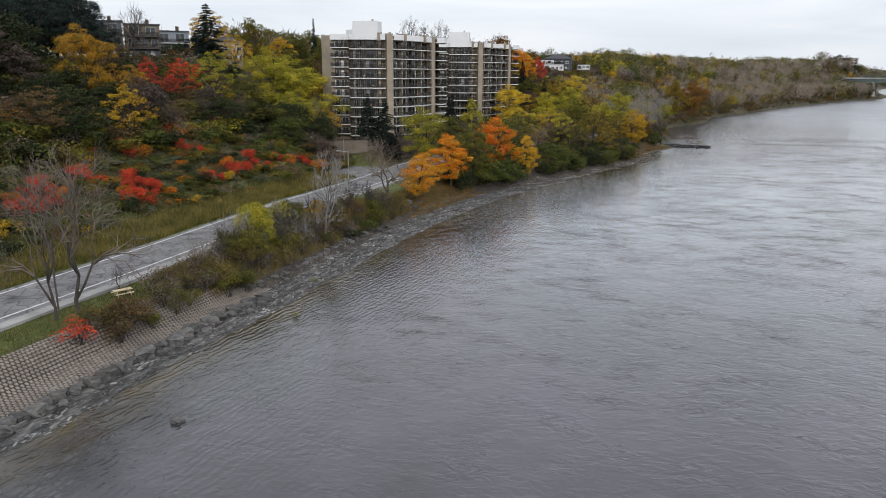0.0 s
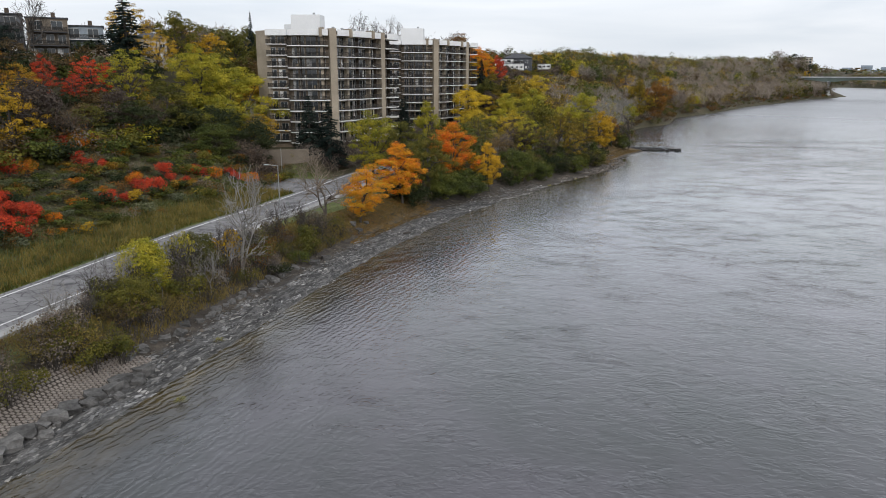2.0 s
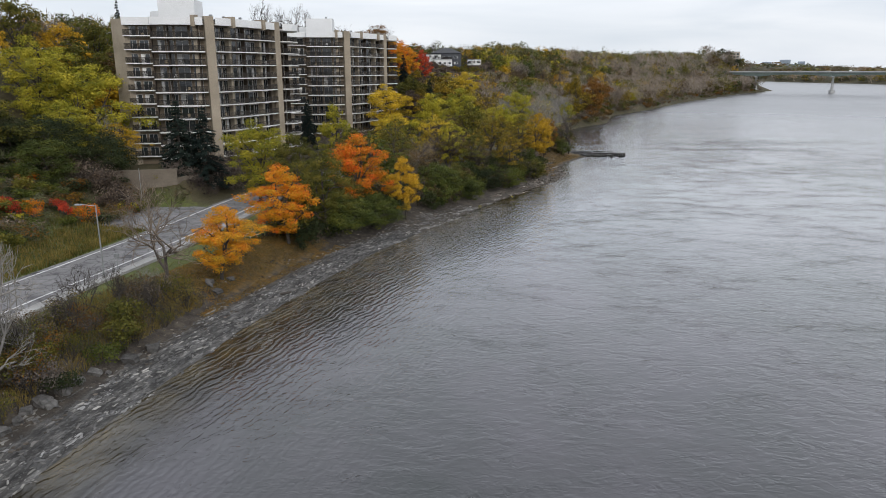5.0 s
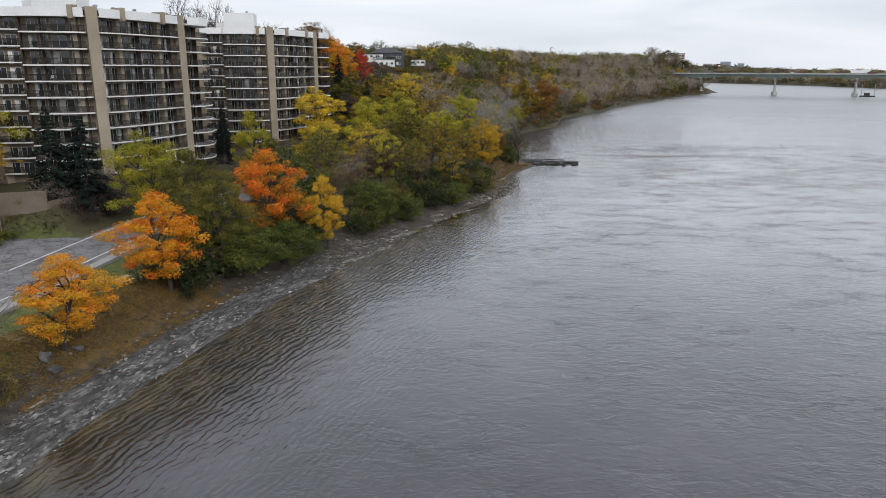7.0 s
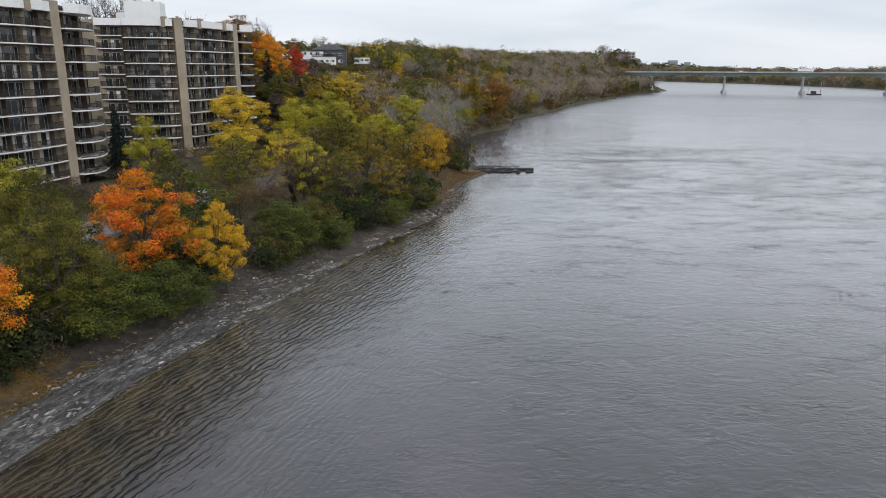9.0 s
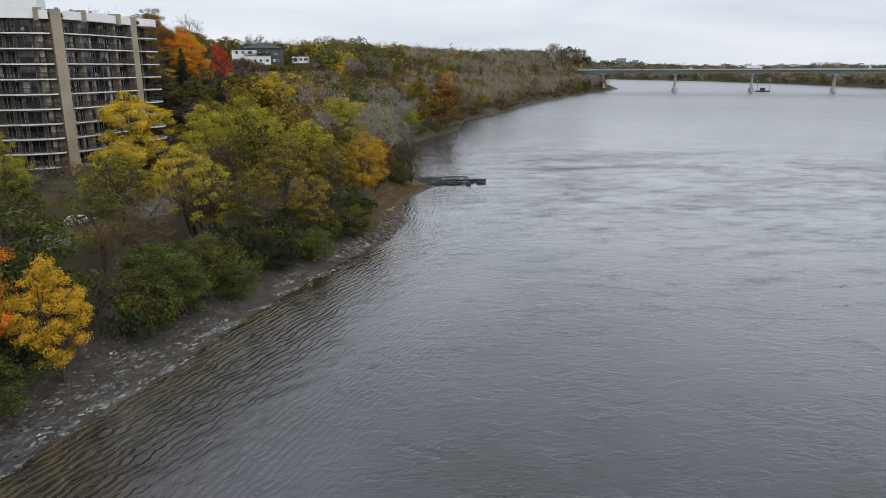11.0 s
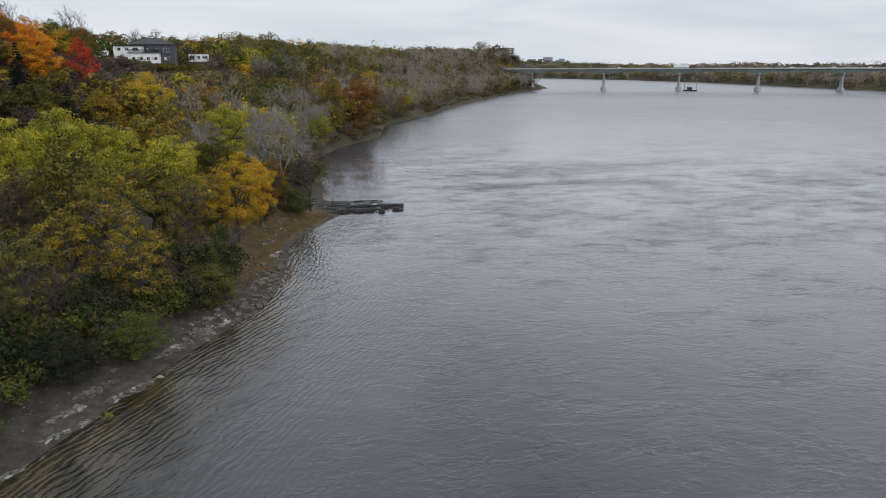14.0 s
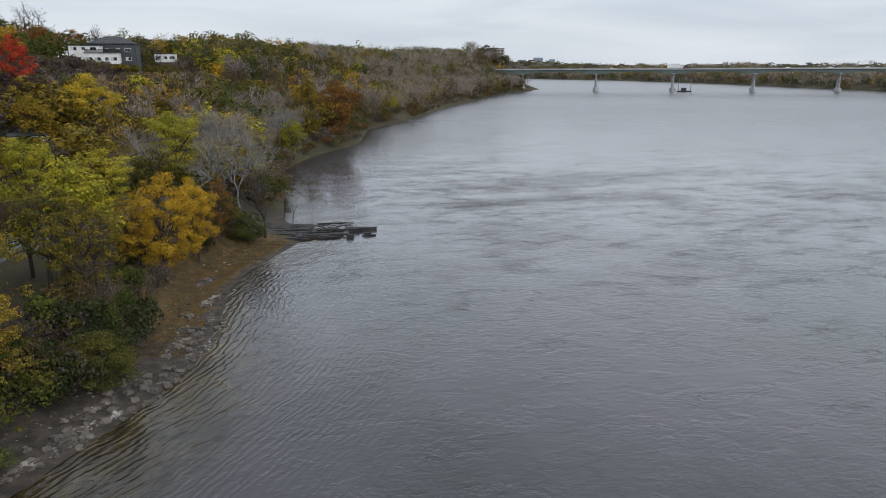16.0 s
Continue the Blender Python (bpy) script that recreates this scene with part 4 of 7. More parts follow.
def boulder_mesh(seed, material):
    r = np.random.default_rng(seed)
    bm = bmesh.new()
    bmesh.ops.create_cube(bm, size=2)
    bmesh.ops.subdivide_edges(bm, edges=bm.edges[:], cuts=1, use_grid_fill=True)
    for v in bm.verts:
        k = Vector(v.co)
        v.co = k.normalized() * 0.3 + k * 0.68 + Vector(r.normal(size=3) * 0.14)
    for v in bm.verts:
        v.co.z *= 0.62
    me = bpy.data.meshes.new("boulder")
    bm.to_mesh(me)
    bm.free()
    me.materials.append(material)
    return me


BOULDERS = [boulder_mesh(q, BOULDER) for q in range(8)]
TAN_BOULDERS = [boulder_mesh(q, BOULDER_TAN) for q in range(8, 14)]
rng = np.random.default_rng(12)


def boulder(x, y, size, label, group, sink=0.25, kinds=BOULDERS):
    ob = new("boulder", kinds[rng.integers(0, len(kinds))])
    k = size * rng.uniform(0.85, 1.2, 3)
    ob.matrix_basis = Matrix.LocRotScale((x, y, max(height(x, y), 0) + size * 0.45 - sink * size), Euler((rng.normal() * 0.12, rng.normal() * 0.12, rng.uniform(0, 6.28))), k)
    return tagged(ob, label, "boulder", group)


def shore_x(y, s):
    return float(np.interp(y, SHORE_Y, SHORE_X)) - s


y = -42.0
while y < 40:
    size = rng.uniform(0.42, 0.85) if y < 6 else rng.uniform(0.3, 0.6)
    boulder(shore_x(y, (3.2 if y < 6 else 6.0) + rng.normal() * 0.25), y, size, "large grey angular boulder set at the foot of the bank", "riprap row")
    if rng.random() < 0.35:
        boulder(shore_x(y, (2.0 if y < 6 else 4.8) + rng.normal() * 0.4), y + 0.6, size * 0.55, "smaller grey rock lying before the boulder row", "riprap row")
    y += size * (1.95 if y < 6 else 3.4)
for x, y, size in ((shore_x(61, 9), 61, 0.5), (shore_x(60, 7.6), 60.2, 0.5), (shore_x(64, 8.4), 64, 0.4), (shore_x(33, 5.6), 33, 0.5), (shore_x(42, 5.2), 42, 0.7), (shore_x(45, 5), 45, 0.6), (-24.5, -22.5, 0.36)):
    boulder(x, y, size, "single grey boulder on the stony beach", "beach boulders")
for k in range(80):
    y = rng.uniform(148, 178)
    boulder(shore_x(y, rng.uniform(0.0, 3.4)), y, rng.uniform(0.12, 0.42), "rounded tan and grey rock on the point", "rocks of the point", 0.3, TAN_BOULDERS)


# rock outcrop that runs out into the river
def outcrop():
    root = thing("rock_outcrop", (0, 0, 0), "low layered dark rock ledge reaching into the river", "rock ledge")
    r = np.random.default_rng(8)
    m = surface("wet_ledge", (0.012, 0.012, 0.012), (0.05, 0.048, 0.045), 0.5, 6, 0.9, 0.8)
    sheets = [(8, 26, 210.5, 220.5, 0.1), (9, 24, 212, 219.5, 0.34), (9, 19, 214, 219, 0.55)]
    for _ in range(34):
        x, y, w, d = r.uniform(10, 27), r.uniform(208.6, 218.5), r.uniform(1.2, 4.2), r.uniform(0.4, 1.1)
        if x > 20 and y > 214:
            continue
        sheets.append((x, x + w, y, y + d, r.uniform(0.2, 0.55)))
    for _ in range(20):
        x, y, w = r.uniform(8, 20), r.uniform(208.8, 219), r.uniform(4, 8.5)
        sheets.append((x, min(x + w, 28), y, y + r.uniform(0.35, 0.8), r.uniform(0.25, 0.62)))
    for x0, x1, y0, y1, z in sheets:
        n = 13
        t = np.arange(n) * 2 * np.pi / n
        k = r.uniform(0.62, 1.12, n)
        turn = r.normal() * 0.08
        px, py = (x1 - x0) / 2 * np.cos(t) * k, (y1 - y0) / 2 * np.sin(t) * k
        pts = np.stack([(x0 + x1) / 2 + px - py * turn, (y0 + y1) / 2 + py + px * turn], 1)
        put("ledge", Shape().prism(pts, -0.6, z).mesh("ledge"), m, root)
    me = rocks(60, lambda q, c: np.stack([q.uniform(9, 24, c), q.uniform(211, 219, c), q.uniform(0.3, 0.5, c)], 1), lambda q, c: 0.4 + 1.2 * q.random(c) ** 2, lambda q, c: q.uniform(0.05, 0.1, c), 9)
    tagged(put("rubble", me, SHALE, root), kind="stuff")


outcrop()
# a thin shelf of rock above the beach
ledge = Shape()
for k in range(26):
    y = 93 + k * 0.75
    ledge.box(shore_x(y, 7.6) - 0.5, y, 0.6, shore_x(y, 7.6) + 0.35 + 0.2 * math.sin(k * 2.1), y + 0.9, 1.0 + 0.1 * math.sin(k * 1.3), 0.05)
tagged(put("rock_shelf", ledge.mesh("rock_shelf"), BOULDER), "narrow broken rock shelf along the bank", "rock ledge")


# ---- grid paver revetment: open blocks laid on the slope above the boulders ----
def revetment():
    root = thing("revetment", (0, 0, 0), "sloping bank revetment of open concrete grid blocks", "revetment", kind="structure")
    blk = Shape().box(-0.145, -0.15, -0.08, 0.145, 0.15, 0.07, 0.015).mesh("block")
    blk.materials.append(PAVER)
    spots = []
    for i in range(130):
        for j in range(17):
            y = -46 + i * 0.42 + (0.21 if j % 2 else 0)
            s = 4.2 + j * 0.37
            x = float(np.interp(y, SHORE_Y, SHORE_X)) - s
            if y > -4 and j > 16 - (y + 4) * 0.75:
                continue
            if y > 8:
                continue
            spots.append((x, y))
    near = [q for q in spots if -20 < q[1] < -8][:300]
    rest = Shape()
    cube = np.array([(x, y, z) for z in (-0.08, 0.07) for x, y in ((-0.15, -0.13), (0.15, -0.13), (0.15, 0.13), (-0.15, 0.13))])
    face = [(4, 5, 6, 7), (0, 1, 5, 4), (1, 2, 6, 5), (2, 3, 7, 6), (3, 0, 4, 7)]
    chosen = set(near)
    for x, y in spots:
        z0, z1 = height(x - 0.3, y), height(x + 0.3, y)
        tilt = math.atan2(z0 - z1, 0.6)
        place = Matrix.LocRotScale((x, y, (z0 + z1) / 2 + 0.03), Euler((rng.normal() * 0.03, tilt, rng.normal() * 0.03)), None)
        if (x, y) in chosen:
            put("block", blk, None, root, place=place)
        else:
            rest.add(cube @ np.array(place.to_3x3()).T + np.array(place.translation), face)
    tagged(put("blocks", rest.mesh("blocks"), PAVER, root), kind="stuff")


revetment()



# ---- apartment blocks ----
STOREY, ROOF_Z, TOP_SLAB = 2.6, 36.15, 32.35


def offset_line(p, q, uv):
    """Plan points given along (u) and out from (v) the line p to q."""
    p, q = np.array(p, float), np.array(q, float)
    a = (q - p) / np.linalg.norm(q - p)
    n = np.array((a[1], -a[0]))
    return [tuple(p + a * u + n * v) for u, v in uv]


def wall_place(p, q, u, v, z):
    """The pose of a piece whose x runs along the wall and whose -y looks out of it."""
    (x, y), = offset_line(p, q, [(u, v)])
    return pose(x, y, z, 0, 0, math.degrees(math.atan2(q[1] - p[1], q[0] - p[0])))


def window_parts(w, h, frame_mat):
    t = 0.07
    fr = Shape().box(-w / 2, -0.06, 0, -w / 2 + t, 0.05, h).box(w / 2 - t, -0.06, 0, w / 2, 0.05, h)
    fr.box(-w / 2 + t, -0.06, h - t, w / 2 - t, 0.05, h).box(-w / 2 + t, -0.06, 0, w / 2 - t, 0.05, t).box(-t / 2, -0.06, t, t / 2, 0.05, h - t)
    a, b = fr.mesh("window_frame"), Shape().box(-w / 2 + t, -0.02, t, w / 2 - t, 0.02, h - t).mesh("pane")
    a.materials.append(frame_mat)
    b.materials.append(GLASS_DARK)
    c = Shape().box(-w / 2 + t, -0.045, t, -w / 2 + w * 0.42, -0.025, h - t).mesh("curtain")
    c.materials.append(CURTAIN)
    return a, b, c


WIN = {w: window_parts(w, 2.1, FRAME) for w in (1.3, 1.7, 2.4)}
WIN_SMALL = {w: window_parts(w, 1.2, FRAME_WHITE) for w in (1.2, 2.0)}


def add_window(parent, meshes, place, rng, curtain=0.5):
    f = put("window", meshes[0], None, parent, place=place)
    put("pane", meshes[1], None, f)
    if rng.random() < curtain:
        put("curtain", meshes[2], None, f, "pale curtain behind the glass")


def railing(line2, z):
    """Dark balcony railing with closely set bars along a plan line."""
    sh = Shape()
    pts = np.array(line2)
    for a, b in zip(pts[:-1], pts[1:]):
        d = b - a
        ln = np.linalg.norm(d)
        if ln < 0.05:
            continue
        d /= ln
        n = np.array((d[1], -d[0])) * 0.03
        for z0, z1 in ((0.08, 0.14), (1.0, 1.08)):
            q = [a - n, b - n, b + n, a + n]
            v = [(*c, z + k) for k in (z0, z1) for c in q]
            sh.add(v, [(0, 3, 2, 1), (4, 5, 6, 7), (0, 1, 5, 4), (1, 2, 6, 5), (2, 3, 7, 6), (3, 0, 4, 7)])
        m = max(1, int(ln / 0.15))
        for k in range(m):
            c = a + d * ln * (k + 0.5) / m
            e = d * 0.046
            v = [(*(c - e), z + 0.14), (*(c + e), z + 0.14), (*(c + e), z + 1.0), (*(c - e), z + 1.0)]
            sh.add(v, [(0, 1, 2, 3)])
    return sh.mesh("railing")


def apartment_block(ox, oy, label, seed):
    rng = random.Random(seed)
    root = thing("apartment_building", (0, 0, 0), label, "apartment building", "riverside apartment blocks")
    o = np.array((ox, oy))
    L, A1, C1, A2, C2, A3 = (tuple(np.array(p) + o) for p in ((-82.1, 121.2), (-78.3, 119.1), (-63.5, 123.1), (-62.3, 124.1), (-57.1, 142.7), (-56.6, 144.1)))
    S3 = tuple(np.array(A3) + (-1.5, 11.5))
    sections = [
        (A1, C1, [(-0.2, 0.25), (4.9, 0.3), (5.3, 1.35), (8.0, 1.6), (11.4, 1.55), (13.8, 1.15), (15.0, 0.45)], [(1.2, 1.7), (3.4, 1.7), (6.6, 1.3), (8.3, 1.3), (10.6, 2.4), (13.2, 1.7)], [13.0]),
        (A2, C2, [(0.0, 0.7), (4.0, 1.2), (8.6, 1.5), (9.0, 1.1), (13.0, 1.2), (17.0, 0.9), (19.2, 0.3)], [(1.5, 1.7), (3.4, 1.3), (6.0, 2.4), (8.2, 1.3), (10.6, 2.4), (12.6, 1.3), (15.2, 2.4), (17.0, 1.3)], [3.9, 13.6]),
        (A3, S3, [(0.3, 1.0), (2.0, 2.6), (4.5, 3.1), (8.0, 2.6), (10.5, 1.4), (11.5, 0.4)], [(2.5, 1.7), (5.5, 2.4), (8.6, 1.7)], []),
    ]
    ground_z = 5.5
    core = [(L[0], L[1]), A1]
    for p, q, _, _, _ in sections:
        n = np.linalg.norm(np.array(q) - p)
        core += offset_line(p, q, [(0.0, -0.8), (n, -0.8)])
    core += [(S3[0] - 14, S3[1] + 4), (L[0] + 4, L[1] + 16)]
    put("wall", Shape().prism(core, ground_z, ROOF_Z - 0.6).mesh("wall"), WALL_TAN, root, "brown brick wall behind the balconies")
    # end wall and brick piers
    end = offset_line(L, A1, [(0, 0.05), (4.4, 0.05), (4.4, -1.6), (0, -1.6)])
    put("end_wall", Shape().prism(end[::-1], ground_z, ROOF_Z - 0.25).mesh("end_wall"), BRICK, root, "blank tan brick end wall")
    for a, b, deep in ((C1, A2, 3.0), (C2, A3, 3.0)):
        n = float(np.linalg.norm(np.array(b) - a))
        pts = offset_line(a, b, [(-0.1, 0.35), (n + 0.1, 0.35), (n + 0.1, -deep), (-0.1, -deep)])
        put("brick_pier", Shape().prism(pts[::-1], ground_z, ROOF_Z + 0.25).mesh("brick_pier"), BRICK, root, "tall tan brick pier")
        put("brick_pier", Shape().prism(offset_line(a, b, [(-1.9, -0.9), (-1.0, -0.9), (-1.0, -2.4), (-1.9, -2.4)])[::-1], ROOF_Z - 4.2, ROOF_Z + 0.5).mesh("brick_pier"), BRICK, root)
    for p, q, edge, wins, fins in sections:
        n = float(np.linalg.norm(np.array(q) - p))
        outer = offset_line(p, q, edge)
        inner = offset_line(p, q, [(max(0.0, min(u, n)), -0.82) for u, _ in edge])
        rail_line = offset_line(p, q, [(u, v - 0.1) for u, v in edge])
        if p is A1:
            slab = Shape().strip(inner[:2], outer[:2], 0.24, 0.43).strip(inner[1:], outer[1:], -0.18, 0.03).mesh("balcony_slab")
            rail = Shape()
            for piece in (railing(rail_line[:2], 0.43), railing(rail_line[1:], 0.03)):
                vv = np.empty(len(piece.vertices) * 3)
                piece.vertices.foreach_get("co", vv)
                ff = np.empty(len(piece.polygons) * 4, int)
                piece.loops.foreach_get("vertex_index", ff)
                rail.add(vv.reshape(-1, 3), ff.reshape(-1, 4))
            rail = rail.mesh("railing")
        else:
            slab = Shape().strip(inner, outer, -0.14, 0.03).mesh("balcony_slab")
            rail = railing(rail_line, 0.03)
        slab.materials.append(SLAB_WHITE)
        rail.materials.append(RAIL)
        for k in range(10):
            z = TOP_SLAB - STOREY * k
            f = put("balcony", slab, None, root, place=pose(0, 0, z))
            put("railing", rail, None, f, "dark metal bar railing")
            for u, w in wins:
                if u < n - 0.6:
                    add_window(root, WIN[w], wall_place(p, q, u, -0.8, z + 0.06), rng, 0.35)
        # dividers between the flats stand back from the slab edge; recess shade is in their dark colour
        for u in [e for e, _ in edge[1:-1]][::2]:
            d = offset_line(p, q, [(u, -0.82), (u + 0.15, -0.82), (u + 0.15, 0.1), (u, 0.1)])
            put("divider", Shape().prism(d, TOP_SLAB - STOREY * 9, TOP_SLAB + 2.3).mesh("divider"), BRICK_DARK_SHADE, root)
        for u in fins:
            d = offset_line(p, q, [(u, -0.8), (u + 0.7, -0.8), (u + 0.7, 0.3), (u, 0.3)])
            put("brick_fin", Shape().prism(d, TOP_SLAB - STOREY * 9, ROOF_Z - 1.45).mesh("brick_fin"), BRICK, root)
            d = offset_line(p, q, [(u, -0.6), (u + 0.7, -0.6), (u + 0.7, 1.75), (u, 1.75)])
            put("brick_fin", Shape().prism(d, ROOF_Z - 1.75, ROOF_Z + 0.35).mesh("brick_fin"), BRICK, root)
        po = offset_line(p, q, [(u, v + 0.06) for u, v in edge])
        pi = offset_line(p, q, [(u, v - 0.14) for u, v in edge])
        put("parapet", Shape().strip(pi, po, ROOF_Z - 1.45, ROOF_Z).mesh("parapet"), PARAPET, root, "white panelled parapet")
        put("soffit", Shape().strip(inner, pi, ROOF_Z - 1.4, ROOF_Z - 1.2).mesh("soffit"), SLAB_WHITE, root)
        # chairs, tables and planters left on the balconies
        for k in range(10):
            for _ in range(2):
                u = rng.uniform(1, n - 1)
                sh = Shape().box(-0.25, -0.25, 0.4, 0.25, 0.25, 0.46).box(-0.25, 0.2, 0.46, 0.25, 0.26, 0.9)
                for sx in (-0.22, 0.18):
                    for sy in (-0.22, 0.18):
                        sh.box(sx, sy, 0, sx + 0.04, sy + 0.04, 0.4)
                if rng.random() < 0.6:
                    tagged(put("patio_chair", sh.mesh("patio_chair"), rng.choice([FRAME_WHITE, RAIL, WOOD_PALE]), None, place=wall_place(p, q, u, -0.3, TOP_SLAB - STOREY * k + 0.03)), "small patio chair standing out on a balcony", "chair", "balcony chairs")
    roof = [core[0], core[1], *offset_line(A1, C1, [(14, 0)]), A2, *offset_line(A2, C2, [(18, 0)]), A3, S3, core[-2], core[-1]]
    put("roof", Shape().prism(roof, ROOF_Z - 0.6, ROOF_Z - 0.3).mesh("roof"), ROOF_DARK, root)
    px, py = np.array(A2) + (-9.5, 7)
    pent = Shape().prism([(px - 4, py - 3), (px + 3.2, py - 1.6), (px + 2, py + 4.5), (px - 5, py + 3)], ROOF_Z - 0.4, ROOF_Z + 4.0)
    pent.prism([(px - 6.4, py - 2), (px - 4, py - 3), (px - 5, py + 3), (px - 7.4, py + 2)], ROOF_Z - 0.4, ROOF_Z + 1.7)
    ph = put("penthouse", pent.mesh("penthouse"), PARAPET, root, "white machine room on the roof")
    put("vent", Shape().tube((px + 1, py, ROOF_Z + 4), (px + 1, py, ROOF_Z + 4.6), 0.3, 0.3, 8).mesh("vent"), GALVANISED, ph)
    for u, v in ((3, -3), (8, -4), (12, -3)):
        (x, y), = offset_line(A2, C2, [(u, v)])
        put("vent", Shape().tube((x, y, ROOF_Z - 0.3), (x, y, ROOF_Z + 0.7), 0.35, 0.3, 8).tube((x, y, ROOF_Z + 0.7), (x, y, ROOF_Z + 0.9), 0.5, 0.2, 8).mesh("vent"), GALVANISED, root)


apartment_block(0, 0, "ten-storey brick apartment block with curved white balconies", 1)
apartment_block(11.0, 59.4, "second ten-storey apartment block with curved balconies behind trees", 2)


def low_wall(name, p, q, z0, z1, thick, material, label):
    pts = offset_line(p, q, [(0, 0), (float(np.linalg.norm(np.array(q) - p)), 0), (float(np.linalg.norm(np.array(q) - p)), -thick), (0, -thick)])
    return tagged(put(name, Shape().prism(pts[::-1], z0, z1).mesh(name), material), label, "retaining wall")


low_wall("retaining_wall", (-74, 98.5), (-61.5, 103.6), 2.6, 9.2, 0.6, BRICK_BROWN, "tan brick retaining wall below the apartment block")
low_wall("retaining_wall", (-61.5, 103.7), (-58.2, 120), 2.6, 7.6, 0.5, BRICK_BROWN, "tan brick retaining wall along the driveway")
drive = Shape().prism([(-68, 83.5), (-54.6, 82), (-54.6, 100), (-60.5, 100.5), (-68, 98)], 2.6, 3.21)
tagged(put("driveway", drive.mesh("driveway"), ASPHALT), "worn grey asphalt driveway apron", "driveway", kind="structure")


# ---- houses on the hill ----
def gable_house(name, place, w, d, h, roof_h, wall_mat, label, wins, hip=True, base=1.5, flat=False, extra=None, win_set=None):
    root = thing(name, place, label, "house", "hillside houses")
    put("wall", Shape().box(-w / 2, 0, -base, w / 2, d, h).mesh("wall"), wall_mat, root)
    if flat:
        put("roof", Shape().box(-w / 2 - 0.25, -0.25, h, w / 2 + 0.25, d + 0.25, h + 0.3, 0.05).mesh("roof"), ROOF_DARK, root)
    else:
        e, t = 0.5, (w / 2 - d / 2 if w > d else 0.1)
        v = [(-w / 2 - e, -e, h), (w / 2 + e, -e, h), (w / 2 + e, d + e, h), (-w / 2 - e, d + e, h), (-t, d / 2, h + roof_h), (t, d / 2, h + roof_h), (t, d / 2 + 0.1, h + roof_h), (-t, d / 2 + 0.1, h + roof_h)]
        put("roof", Shape().add(v, [(0, 1, 5, 4), (1, 2, 6, 5), (2, 3, 7, 6), (3, 0, 4, 7), (3, 2, 1, 0), (4, 5, 6, 7)]).mesh("roof"), ROOF_DARK, root)
    r = random.Random(len(label))
    for x, z, ww in wins:
        add_window(root, (win_set or WIN_SMALL)[ww], pose(x, -0.02, z), r, 0.2)
    return root


# terraced townhouses with balconies
for k, (x, y, turn, m, lab) in enumerate(((-132.5, 96.0, 42, SIDING_GREY, "grey three-storey townhouse with dark windows and decks"), (-126.0, 102.8, 42, BRICK_BROWN, "brown stepped townhouse with balcony at the hill's edge"), (-122.5, 110.5, 38, SIDING_BLUE, "blue-grey three-storey townhouse with white balcony rails"))):
    z = (29.6, 29.0, 27.6)[k]
    h = gable_house("townhouse", (x, y, z, 0, 0, turn), 8.6, 9, 9.2, 0, m, lab, [(-2.6, 0.4, 2.4), (0.2, 0.4, 1.7), (2.7, 0.4, 2.4), (-2.6, 3.5, 2.4), (0.3, 3.5, 1.7), (2.8, 3.5, 1.7), (-2.2, 6.6, 2.4), (2.0, 6.6, 2.4)], flat=True, base=4, win_set=WIN)
    for zz in (3.1, 6.2):
        deck = put("deck", Shape().box(-4.1, -1.7, zz - 0.2, 4.1, -0.05, zz).mesh("deck"), SLAB_WHITE if k == 2 else ROOF_DARK, h)
        put("railing", railing([(-4.0, -0.1), (-4.0, -1.6), (4.0, -1.6), (4.0, -0.1)], zz).copy(), RAIL, deck)
    put("chimney", Shape().box(1.0, 3, 9.7, 1.9, 3.9, 10.8).mesh("chimney"), BRICK_DARK_SHADE, h)
gable_house("house", (-109.5, 117.5, 28.5, 0, 0, 36), 8, 8, 5.8, 1.6, STUCCO, "beige stucco house half hidden by trees", [(-3, 0.8, 1.2), (0, 0.8, 2.0), (3, 0.8, 1.2), (-3, 3.4, 1.2), (3, 3.4, 1.2)])
gable_house("house", (-141, 66, 27.8, 0, 0, 70), 15, 9, 6.0, 2.0, BRICK_DARK_SHADE, "brown house with long roof under dark pines", [(-5, 0.8, 2.0), (0, 0.8, 2.0), (5, 0.8, 2.0), (-4, 3.6, 1.2), (4, 3.6, 1.2)])
# dark-roofed house with white lower wing, and a white cabin
gable_house("house", (-50.8, 372.5, 28.0, 0, 0, 6), 15.8, 11, 6.6, 2.6, SIDING_SLATE, "two-storey dark grey house with dark hipped roof on the hilltop", [(-5, 3.8, 2.0), (-1.5, 3.8, 1.2), (2, 3.8, 1.2), (5.2, 3.8, 2.0), (5.2, 0.8, 2.0)], base=4)
wing = thing("house_wing", (-51.5, 362, 27.6, 0, 0, 6), "white stepped lower wing of the hilltop house with large windows", "house", "hillside houses")
put("foundation", Shape().box(-5.1, 0.1, -3.2, 5.1, 6, -0.02).mesh("foundation"), BRICK_DARK_SHADE, wing, "dark masonry foundation")
put("lower_wall", Shape().box(-5.2, 0, 0, 5.2, 6, 3.6).mesh("lower_wall"), SIDING_WHITE, wing)
put("terrace", Shape().box(-5.5, -0.3, 3.6, 5.5, 6.2, 3.85, 0.04).mesh("terrace"), ROOF_DARK, wing)
put("upper_wall", Shape().box(-10.8, 4.4, -3.0, -0.8, 9.6, 6.1).mesh("upper_wall"), SIDING_WHITE, wing)
put("upper_roof", Shape().box(-11.1, 4.1, 6.1, -0.5, 9.9, 6.35, 0.04).mesh("upper_roof"), ROOF_DARK, wing)
put("railing", railing([(-0.4, 5.9), (5.3, 5.9), (5.3, -0.1), (-5.3, -0.1)], 3.85), RAIL, wing)
